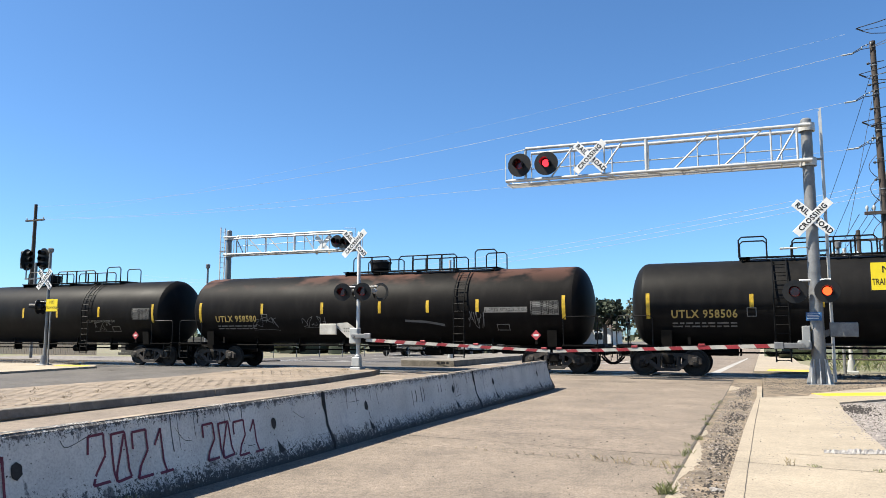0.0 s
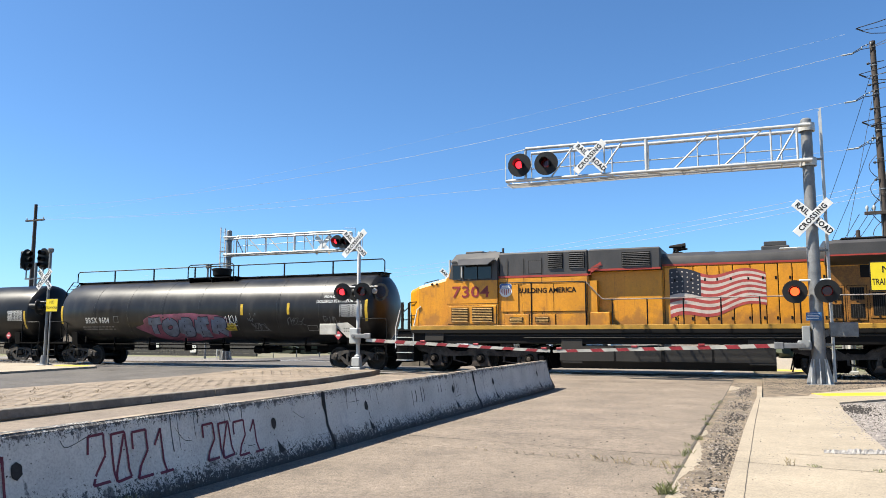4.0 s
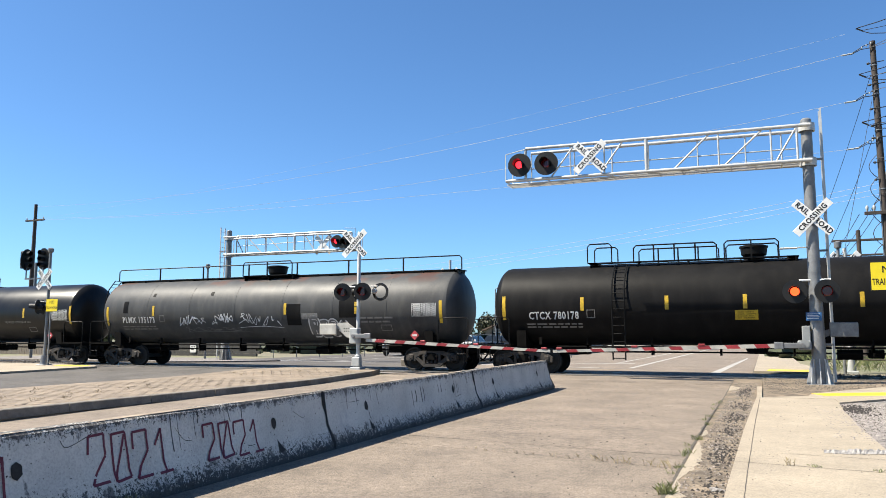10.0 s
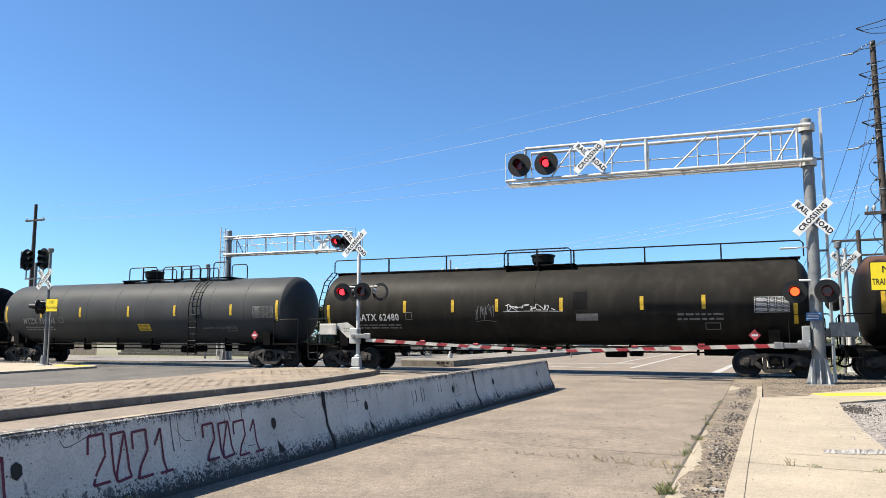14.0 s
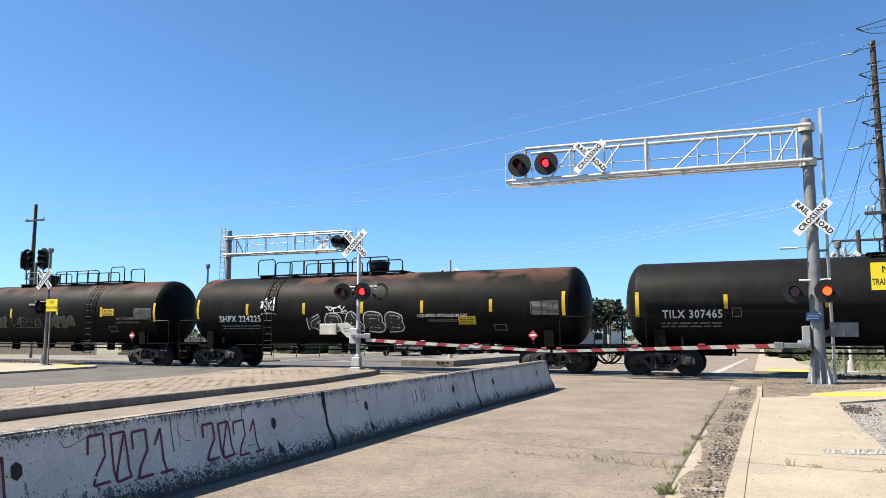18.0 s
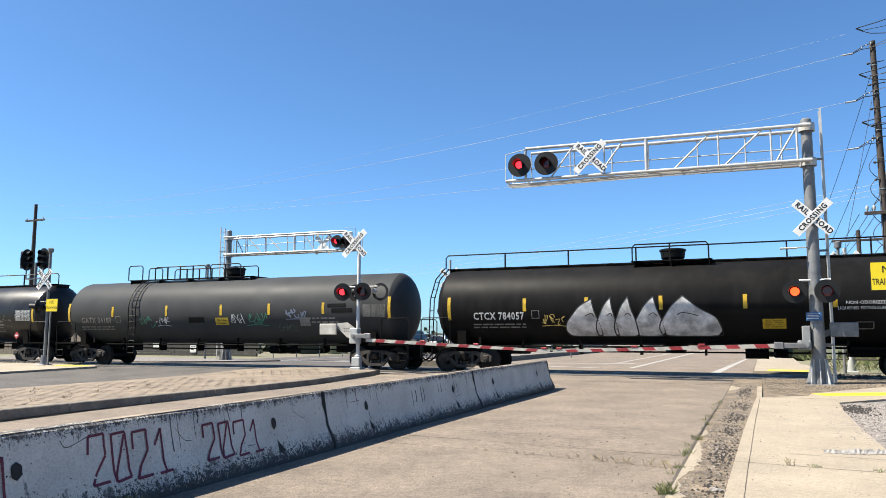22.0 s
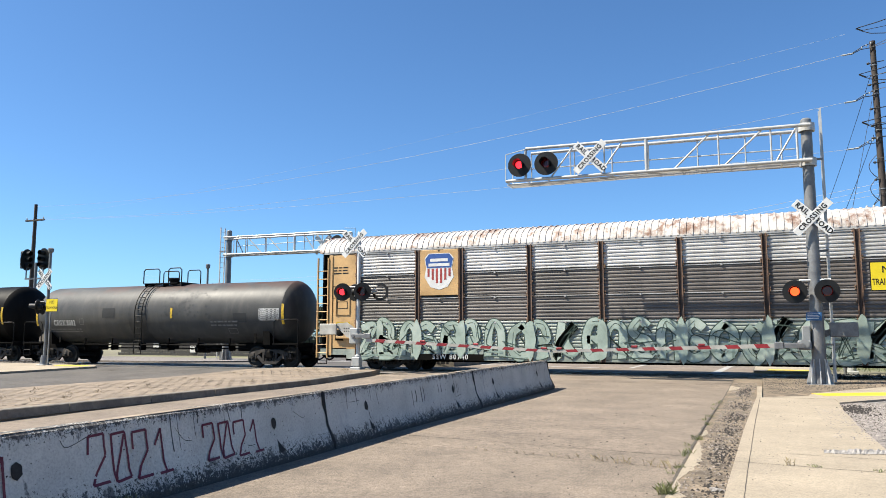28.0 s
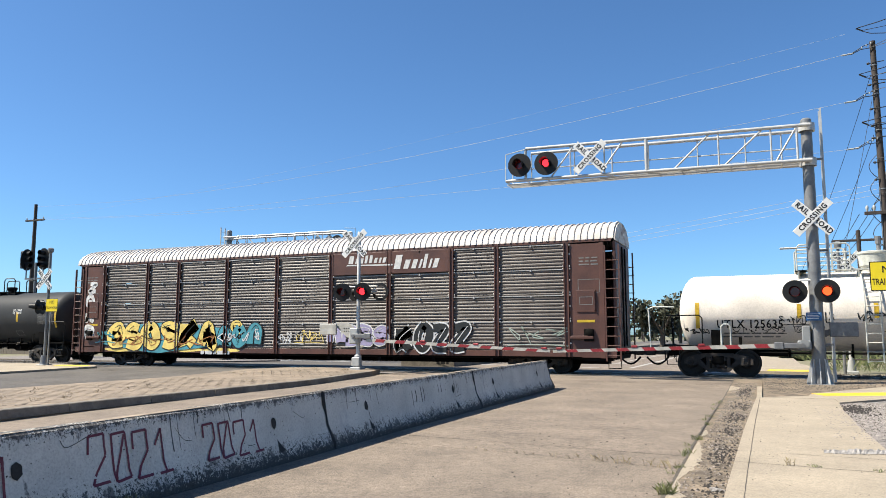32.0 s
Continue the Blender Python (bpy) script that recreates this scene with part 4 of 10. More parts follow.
def tank_car(q, half, mark, style, paint, label, R=1.5, zc=2.55, stripes=(), ink=None, panels=True, ribs=0, lid=None, notice=None, text=None, detail=None, mark_at=(0.0, 2.0), lad=4.3, stripe_z=0.0, small_z=0.0):
    """A tank car. style: 'dome_first', 'ladder_first', 'full_rail' or 'short'."""
    ob = thing("tank_car", label, "tank car", None, "cars of the freight train")
    ink = ink or M_MARK
    prof = [(-half, 0.02)] + [(-half + 0.62 * (1 - math.cos(a)), R * math.sin(a)) for a in [math.pi / 2 * i / 9 for i in range(1, 10)]]
    mid = []
    for i in range(1, ribs + 1):
        c = -half + 0.62 + (2 * half - 1.24) * i / (ribs + 1)
        mid += [(c - 0.06, R), (c - 0.05, R + 0.006), (c + 0.05, R + 0.006), (c + 0.06, R)]
    part("tank", Shape().lathe(prof + mid + [(-x, r) for x, r in prof[::-1]], (0, 0, zc), 64, "x"), PAINT[paint], ob, smooth=20)
    place = on_tank(R, zc)
    ends = half + 0.42
    for s in (-1, 1):
        part("stub_sill", Shape().box(s * (half - 3.6), -0.32, 0.70, s * ends, 0.32, 1.05, 0.03), M_UNDER, ob)
        part("body_bolster", Shape().prism([(-1.3, 1.0), (1.3, 1.0), (1.35, 1.6), (0.9, 1.2), (0, 1.05), (-0.9, 1.2), (-1.35, 1.6)], s * (half - 1.3) - 0.18, s * (half - 1.3) + 0.18, "x"), M_UNDER, ob, "dark cradle under the tank")
        part("end_sill", Shape().box(s * (ends - 0.12), -1.45, 0.92, s * ends, 1.45, 1.10, 0.02), M_UNDER, ob)
        for y in (-1.45, 0.75):
            part("running_board", Shape().box(s * (half - 0.9), y, 1.02, s * (ends + 0.02), y + 0.7, 1.07), M_UNDER, ob)
        for y in (-1.42, 1.42):
            part("end_handrail", Shape().pipe([(s * (half - 0.85), y, 1.05), (s * (half - 0.85), y, 2.0), (s * (half - 0.75), y, 2.1), (s * (ends - 0.1), y, 2.1), (s * (ends - 0.02), y, 2.0), (s * (ends - 0.02), y, 0.55)], 0.022), M_RAILING, ob)
            part("sill_step", Shape().pipe([(s * (ends - 0.08), y, 1.0), (s * (ends - 0.08), y, 0.42), (s * (ends - 0.5), y, 0.42), (s * (ends - 0.5), y, 1.0)], 0.02).pipe([(s * (ends - 0.08), y, 0.7), (s * (ends - 0.5), y, 0.7)], 0.018), M_RAILING, ob)
        coupler(ob, s * (ends - 0.1), s)
        truck(ob, s * (half - 1.3), q)
    part("brake_wheel", Shape().lathe([(-0.02, 0.20), (-0.02, 0.24), (0.02, 0.24), (0.02, 0.20)], (-ends + 0.06, 0.75, 1.9), 16, "x", False).cyl((-ends + 0.06, 0.75, 1.1), (-ends + 0.06, 0.75, 1.9), 0.03).pipe([(-ends + 0.06, 0.53, 1.9), (-ends + 0.06, 0.97, 1.9)], 0.02), M_RAILING, ob)
    lo = half - 2.6
    part("train_line", Shape().cyl((-lo, -1.05, zc - R - 0.05), (lo, -1.05, zc - R - 0.05), 0.035, n=8).cyl((-lo, -0.7, 0.82), (lo, -0.7, 0.82), 0.03, n=8), M_UNDER, ob, "long pipe under the tank")
    for i in range(6):
        x = -lo + 2 * lo * (i + 0.5) / 6
        part("pipe_hanger", Shape().box(x - 0.03, -1.09, 0.72, x + 0.03, -0.66, zc - R + 0.02).box(x - 0.03, -1.09, zc - R - 0.2, x + 0.03, -1.02, zc - R + 0.25), M_UNDER, ob)
    part("brake_cylinder", Shape().cyl((-0.4 + half * 0.3, -0.35, 0.78), (0.35 + half * 0.3, -0.35, 0.78), 0.17, n=14).box(half * 0.3 + 0.5, -0.6, 0.66, half * 0.3 + 0.95, -0.2, 0.95, 0.03), M_UNDER, ob)
    part("outlet_skid", Shape().prism([(-0.45, zc - R + 0.1), (-0.3, zc - R - 0.28), (0.3, zc - R - 0.28), (0.45, zc - R + 0.1)], -0.25, 0.25), M_UNDER, ob)
    # crown
    top = zc + R
    side = {"dome_first": 1, "ladder_first": -1}.get(style, 1)
    if style in ("dome_first", "ladder_first"):
        a, b, dome = -1.45 * side, lad + 1.25 * side, 0.03
        fittings_dome(ob, dome, top)
        x0, x1 = min(a, b), max(a, b)
        deck(ob, x0, x1, top, 0.62)
        for y in (-0.66, 0.66):
            rail(ob, [(dome - 0.95, dome + 0.8)], y, top, 0.66)
            e = lad - side * 0.45
            rail(ob, [(min(dome + side * 1.2, e), max(dome + side * 1.2, e))], y, top, 0.64, 4)
            rail(ob, [(min(lad + side * 0.35, b), max(lad + side * 0.35, b))], y, top, 0.76, 1)
        part("valve", Shape().cyl((dome, 0, top + 0.5), (dome, 0, top + 0.6), 0.12, n=12), M_UNDER, ob)
        ladder(ob, lad, R, zc)
    elif style == "full_rail":
        fittings_dome(ob, 0.0, top)
        deck(ob, -half + 0.35, half - 0.35, top, 0.42, 0.05)
        deck(ob, -1.4, 1.4, top, 0.75)
        rail(ob, [(-half + 0.25, half - 0.25)], -0.40, top, 0.60, 7)
        rail(ob, [(-1.35, 1.3)], -0.78, top, 0.66, 2)
        ladder_end(ob, -half, R, zc)
    elif style == "pale_walk":
        FIT[0] = M_PALE
        fittings_dome(ob, -1.9, top, 0.46, 0.66)
        deck(ob, -4.35, 1.2, top, 0.8)
        for y in (-0.82, 0.82):
            for a, b in ((-4.3, -2.7), (-1.2, 1.1)):
                rail(ob, [(a, b)], y, top, 0.92, 3)
                for h in (0.35, 0.63):
                    part("handrail", Shape().cyl((a, y, top + h), (b, y, top + h), 0.02, n=6), M_PALE, ob)
        part("relief_valve", Shape().cyl((-1.75, 0.1, top + 0.66), (-1.75, 0.1, top + 1.0), 0.07, n=10).cyl((-1.75, 0.1, top + 0.95), (-1.75, 0.1, top + 1.2), 0.1, n=10), M_STEEL, ob)
        ladder(ob, -2.2, R, zc)
        part("spill_streak", patch(place, -1.5, -1.38, zc - 0.6, zc + 1.1, 8), SPRAY["grey"], ob, "dark spill down the tank", 60)
        FIT[0] = M_RAILING
    else:
        fittings_dome(ob, 0.1, top, 0.24, 0.32)
        deck(ob, -1.25, 1.2, top, 0.62)
        for y in (-0.66, 0.66):
            rail(ob, [(-1.2, -0.2)], y, top, 0.75, 1)
            rail(ob, [(0.35, 1.15)], y, top, 0.76, 1)
        ladder(ob, lad, R, zc)
        part("jacket_band", Shape().lathe([(lad - 0.72, R), (lad - 0.71, R + 0.012), (lad + 0.39, R + 0.012), (lad + 0.40, R)], (0, 0, zc), 64, "x", False), PAINT["grey" if paint == "pale" else "worn"], ob, "raised band round the tank")
    # reflectors, marks and panels on both ends of the side
    for i, u in enumerate(stripes):
        big = i in (0, len(stripes) - 1)
        part("reflector_stripe", patch(place, u - 0.065, u + 0.065, (zc - 0.55 + stripe_z if big else zc - 0.24 + small_z), (zc + 0.33 + stripe_z if big else zc + 0.24 + small_z)), M_STRIPE, ob, smooth=60)
    if mark:
        u, wide = mark_at
        letters(mark, 0.38, ink, "car_number", ob, lambda a, b: place(a + u, b + zc - 0.42), 1.12, "painted reporting mark", bold=0.022, width=wide)
        bars(ob, place, u, zc - 0.74, 2.1, 2, M_DIM, seed=int(q))
        part("stencil_box", frame_box(place, u + wide / 2 + 0.45, zc - 0.36, 0.30, 0.30), M_DIM, ob, "small outlined stencil")
    if panels:
        data_panel(ob, place, stripes[-1] - 0.72, zc - 0.12, 1.05, 0.5, M_DIM if paint in ("rusty", "black", "slate") else M_MARK)
        part("placard_frame", Shape().box(half - 1.95, -1.33, 1.08, half - 1.85, -1.29, 1.5).box(-half + 2.0, -1.33, 1.08, -half + 2.1, -1.29, 1.35), M_UNDER, ob)
        dz = Shape().prism([(half - 1.9 - 0.19, 1.42), (half - 1.9, 1.23), (half - 1.9 + 0.19, 1.42), (half - 1.9, 1.61)], -1.36, -1.345)
        if style != "short":
            pl = part("placard", dz, M_PLACARD, ob, "red diamond placard with white centre")
            part("placard_text", Shape().box(half - 2.0, -1.365, 1.38, half - 1.8, -1.361, 1.46), M_MARK, pl)
        if not text:
            bars(ob, place, half - 3.6, zc - 0.45, 1.5, 2, M_DIM, 0.16, 0.07, int(q) + 5)
        part("stencil_box", frame_box(place, half - 3.2, zc - 0.82, 0.5, 0.24), M_DIM, ob)
    if notice is not None:
        part("notice", patch(place, notice[0] - 0.36, notice[0] + 0.36, zc + notice[1] - 0.16, zc + notice[1] + 0.16), M_NOTICE, ob, "yellow notice with unreadable lines", 60)
        bars(ob, raised(place, 0.006), notice[0], zc + notice[1] + 0.08, 0.56, 4, M_BLACK, 0.065, 0.022, 3)
    if text:
        for tx, u, v, sz, mt in text:
            letters(tx, sz, mt, "lettering", ob, lambda a, b, u=u, v=v: place(a + u, b + zc + v), 1.05, "", 0.95)
    if detail:
        detail(ob, place)
    movers.append((ob, q))
    return ob


def frame_box(place, u, v, w, h, t=0.025):
    s = Shape()
    patch(place, u - w / 2, u + w / 2, v - h / 2, v - h / 2 + t, 1, s)
    patch(place, u - w / 2, u + w / 2, v + h / 2 - t, v + h / 2, 1, s)
    patch(place, u - w / 2, u - w / 2 + t, v - h / 2, v + h / 2, 3, s)
    return patch(place, u + w / 2 - t, u + w / 2, v - h / 2, v + h / 2, 3, s)


FIT = [M_RAILING]


def fittings_dome(ob, x, top, r=0.42, h=0.5):
    part("fittings_housing", Shape().lathe([(top - 0.1, r * 0.8), (top + 0.12, r * 0.82), (top + 0.2, r), (top + h - 0.08, r * 1.06), (top + h - 0.06, r * 1.14), (top + h, r * 1.14), (top + h + 0.03, r * 0.9)], (x, 0, 0), 24, "z"), FIT[0], ob, "black housing over the valves")


def deck(ob, x0, x1, top, y, h=0.07):
    s = Shape().box(x0, -y, top + h - 0.04, x1, -y + 0.34, top + h).box(x0, y - 0.34, top + h - 0.04, x1, y, top + h)
    s.box(x0, -y, top + h - 0.04, x0 + 0.35, y, top + h).box(x1 - 0.35, -y, top + h - 0.04, x1, y, top + h)
    part("platform", s, FIT[0], ob, "black grating walkway on the crown")
    n = max(2, int((x1 - x0) / 1.5))
    for i in range(n + 1):
        x = x0 + 0.1 + (x1 - x0 - 0.2) * i / n
        part("platform_bracket", Shape().prism([(-y, top + h - 0.04), (y, top + h - 0.04), (y * 0.9, top - 0.28), (0, top - 0.02), (-y * 0.9, top - 0.28)], x - 0.02, x + 0.02, "x"), FIT[0], ob)


def rail(ob, spans, y, top, h, n=2):
    for a, b in spans:
        s = Shape().pipe([(a, y, top + 0.05), (a, y, top + h - 0.1), (a + 0.1, y, top + h), (b - 0.1, y, top + h), (b, y, top + h - 0.1), (b, y, top + 0.05)], 0.026)
        part("handrail", s, FIT[0], ob, "black pipe handrail")
        for i in range(1, n):
            x = a + (b - a) * i / n
            part("handrail_post", Shape().box(x - 0.025, y - 0.025, top, x + 0.025, y + 0.025, top + h), FIT[0], ob)


def ladder(ob, x, R, zc):
    pts = [(0, -(R + 0.1) * math.cos(radians(a)), zc + (R + 0.1) * math.sin(radians(a))) for a in range(66, -13, -6)]
    pts += [(0, pts[-1][1], 0.55)]
    for dx in (-0.22, 0.22):
        part("ladder_stile", Shape().pipe([(x + dx, p[1], p[2]) for p in pts], 0.026), FIT[0], ob)
    z = 0.6
    while z < zc + R * 0.9:
        s = (z - zc) / (R + 0.1)
        y = -(R + 0.1) * math.sqrt(1 - s * s) if s > -0.2 else pts[-1][1]
        part("ladder_rung", Shape().cyl((x - 0.22, y, z), (x + 0.22, y, z), 0.016, n=6), FIT[0], ob)
        z += 0.29


def ladder_end(ob, x, R, zc):
    pts = [(x + 0.35, zc + R + 0.05), (x - 0.05, zc + R * 0.75), (x - 0.3, zc + R * 0.2), (x - 0.36, 1.1)]
    for y in (-0.75, -0.35):
        part("ladder_stile", Shape().pipe([(a, y, b) for a, b in pts], 0.024), M_RAILING, ob)
    for i in range(9):
        k = i / 8 * 2.999
        a, b = pts[int(k)], pts[int(k) + 1]
        f = k - int(k)
        part("ladder_rung", Shape().cyl((a[0] + (b[0] - a[0]) * f, -0.75, a[1] + (b[1] - a[1]) * f), (a[0] + (b[0] - a[0]) * f, -0.35, a[1] + (b[1] - a[1]) * f), 0.015, n=6), M_RAILING, ob)


# ---- locomotives ----
def loco_paint(name, color, grime, rough, reach, tint):
    """Enamel with runs of soot from the seams and brown road dirt thrown up over the walkway."""
    m = mat(name, color, rough, var=0.14, scale=1.1, fine=20, streak=0.35, tint=tint, mottle=0.22)
    n, l = m.node_tree.nodes, m.node_tree.links
    b = n["Principled BSDF"]
    out = b.inputs["Base Color"].links[0].from_socket
    co, sep, splash = n.new("ShaderNodeTexCoord"), n.new("ShaderNodeSeparateXYZ"), n.new("ShaderNodeMapRange")
    l.new(co.outputs["Object"], sep.inputs["Vector"])
    l.new(sep.outputs["Z"], splash.inputs["Value"])
    splash.inputs["From Min"].default_value, splash.inputs["From Max"].default_value, splash.inputs["To Max"].default_value = reach, 1.7, 0.26
    for size, scale, lo, hi, tone, low in (((1.2, 1.2, 0.9), 2.4, 0.56, 0.74, grime, True), ((5.0, 5.0, 0.28), 1.7, 0.58, 0.80, [c * 0.55 for c in grime], False), ((1, 1, 1), 14.0, 0.66, 0.72, [c * 0.35 for c in grime], False)):
        mp, ns, rp, mx = n.new("ShaderNodeMapping"), n.new("ShaderNodeTexNoise"), n.new("ShaderNodeMapRange"), n.new("ShaderNodeMix")
        mp.inputs["Scale"].default_value = size
        ns.inputs["Scale"].default_value, ns.inputs["Detail"].default_value, ns.inputs["Roughness"].default_value = scale, 7, 0.62
        rp.inputs["From Min"].default_value, rp.inputs["From Max"].default_value, rp.inputs["To Max"].default_value = lo, hi, 0.75
        mx.data_type = "RGBA"
        mx.inputs["B"].default_value = (*tone, 1)
        l.new(co.outputs["Object"], mp.inputs["Vector"])
        l.new(mp.outputs["Vector"], ns.inputs["Vector"])
        fac = ns.outputs["Fac"]
        if low:
            ad = n.new("ShaderNodeMath")
            l.new(fac, ad.inputs[0])
            l.new(splash.outputs["Result"], ad.inputs[1])
            fac = ad.outputs["Value"]
        l.new(fac, rp.inputs["Value"])
        l.new(rp.outputs["Result"], mx.inputs["Factor"])
        l.new(out, mx.inputs["A"])
        out = mx.outputs["Result"]
    l.new(out, b.inputs["Base Color"])
    return m


LOCO = {"yellow": loco_paint("armour_yellow", (0.80, 0.335, 0.010), (0.24, 0.10, 0.018), 0.42, 2.6, (0.70, 0.28, 0.012)),
        "faded": loco_paint("faded_yellow", (0.60, 0.33, 0.155), (0.18, 0.10, 0.055), 0.6, 3.0, (0.56, 0.29, 0.115)),
        "grey": mat("harbour_grey", (0.06, 0.057, 0.056), 0.5, var=0.2, scale=1.5, fine=20, streak=0.4),
        "dirt": mat("dusty_underframe", (0.022, 0.019, 0.016), 0.8, var=0.3, scale=2, fine=20, streak=0.4),
        "tan": mat("tan_slat", (0.36, 0.20, 0.045), 0.6, var=0.25, scale=5), "red": mat("red_trim", (0.38, 0.04, 0.025), 0.5, var=0.15, scale=4), "dark": mat("dark_grille", (0.009, 0.008, 0.0075), 0.7, var=0.2, scale=8, spec=0.15),
        "glass": mat("dark_cab_glass", (0.012, 0.014, 0.016), 0.08, var=0.1, scale=2), "flagblue": mat("flag_navy", (0.016, 0.018, 0.03), 0.5, var=0.2, scale=4),
        "flagred": mat("flag_red", (0.42, 0.06, 0.05), 0.5, var=0.25, scale=4), "flagwhite": mat("flag_white", (0.60, 0.51, 0.45), 0.5, var=0.15, scale=4),
        "sill": mat("safety_yellow_sill", (0.46, 0.25, 0.025), 0.5, var=0.2, scale=3), "shieldblue": mat("shield_blue", (0.03, 0.10, 0.35), 0.5, var=0.1, scale=6)}


M_LFRAME = mat("dusty_cast_truck_steel", (0.075, 0.062, 0.053), 0.8, var=0.4, scale=4, fine=30, bump=0.3, spec=0.15, tint=(0.115, 0.097, 0.083))


def flat(y):
    return lambda u, v: (u, y, v)


def shield(ob, place, u, v, w, h):
    """A plain heraldic shield: blue cap over red and white bars, not lettered."""
    edge = [(-0.5, 0.36), (-0.36, 0.5), (-0.15, 0.44), (0, 0.5), (0.15, 0.44), (0.36, 0.5), (0.5, 0.36), (0.44, 0.1), (0.5, -0.15), (0.3, -0.42), (0, -0.5), (-0.3, -0.42), (-0.5, -0.15), (-0.44, 0.1)]
    body = part("emblem", fill(place, [(u + a * w, v + b * h) for a, b in edge], None, 0.03), M_WHITE, ob, "white shield emblem with red bars and blue cap", 0)
    s = Shape()
    for i in range(6):
        c = u + w * (-0.36 + 0.144 * i)
        patch(raised(place, 0.004), c - w * 0.036, c + w * 0.036, v - h * (0.36 - 0.22 * abs(i - 2.5) / 2.5), v + h * 0.08, 1, s)
    part("emblem_bars", s, LOCO["flagred"], body, "", 0)
    part("emblem_cap", fill(raised(place, 0.004), [(u + a * w * 0.95, v + b * h * 0.96) for a, b in edge[:8] + edge[13:]], None, 0.03), LOCO["shieldblue"], body, "blue cap of the emblem", 0)
    part("emblem_writing_bar", patch(raised(place, 0.008), u - w * 0.3, u + w * 0.3, v + h * 0.27, v + h * 0.35, 1, patch(raised(place, 0.008), u - w * 0.36, u + w * 0.36, v + h * 0.14, v + h * 0.22, 1)), M_WHITE, body, "", 0)


def flag(ob, place, u0, u1, v0, v1, canton_left):
    """A waving striped flag painted along the hood."""
    def wave(u):
        k = (u - u0) / (u1 - u0)
        return 0.12 * math.sin(k * 9.0 + 0.6) - 0.10 * (k if canton_left else 1 - k)
    def taper(u):
        k = (u - u0) / (u1 - u0)
        k = k if canton_left else 1 - k
        return 1 - 0.35 * k
    n = 36
    for k in range(13):
        s = Shape()
        v, f = [], []
        for i in range(n + 1):
            u = u0 + (u1 - u0) * i / n
            H = (v1 - v0 - 0.3) * taper(u)
            base = v1 - 0.15 - H + wave(u)
            v += [place(u, base + H * k / 13), place(u, base + H * (k + 1) / 13)]
        f = [(2 * i, 2 * i + 1, 2 * i + 3, 2 * i + 2) for i in range(n)]
        part("flag_stripe", s.add(v, f), LOCO["flagred"] if k % 2 == 0 else LOCO["flagwhite"], ob, "", 0)
    s, st = Shape(), Shape()
    m = int(n * 0.36)
    rng = range(0, m + 1) if canton_left else range(n - m, n + 1)
    v = []
    up = raised(place, 0.004)
    for i in rng:
        u = u0 + (u1 - u0) * i / n
        H = (v1 - v0 - 0.3) * taper(u)
        base = v1 - 0.15 - H + wave(u)
        v += [up(u, base + H * 6 / 13), up(u, base + H)]
        if i % 2 and i not in (rng[0], rng[-1]):
            for k in range(5):
                z = base + H * (6.6 + 1.35 * k) / 13
                patch(raised(place, 0.008), u - 0.022, u + 0.022, z - 0.022, z + 0.022, 1, st)
    s.add(v, [(2 * i, 2 * i + 1, 2 * i + 3, 2 * i + 2) for i in range(len(v) // 2 - 1)])
    part("flag_canton", s, LOCO["flagblue"], ob, "dark blue field of the painted flag", 0)
    part("flag_stars", st, LOCO["flagwhite"], ob, "", 0)


def louvre(ob, d, x0, x1, z0, z1, y, n, name="grille"):
    """A dark opening with slats in a raised frame."""
    s = Shape().box(d * x0, y, z0, d * x1, y - 0.02, z1)
    g = part("grille", s, LOCO["dark"], ob, "slatted grille")
    for i in range(n):
        z = z0 + (z1 - z0) * (i + 0.5) / n
        part("slat", Shape().prism([(y - 0.02, z - 0.02), (y - 0.045, z - 0.035), (y - 0.045, z - 0.02), (y - 0.02, z + 0.0)], min(d * x0, d * x1) + 0.02, max(d * x0, d * x1) - 0.02, "x"), LOCO["tan"] if name == "tan_grille" else LOCO["grey"], g)


AXLES = (-1.95, 0.0, 1.95)


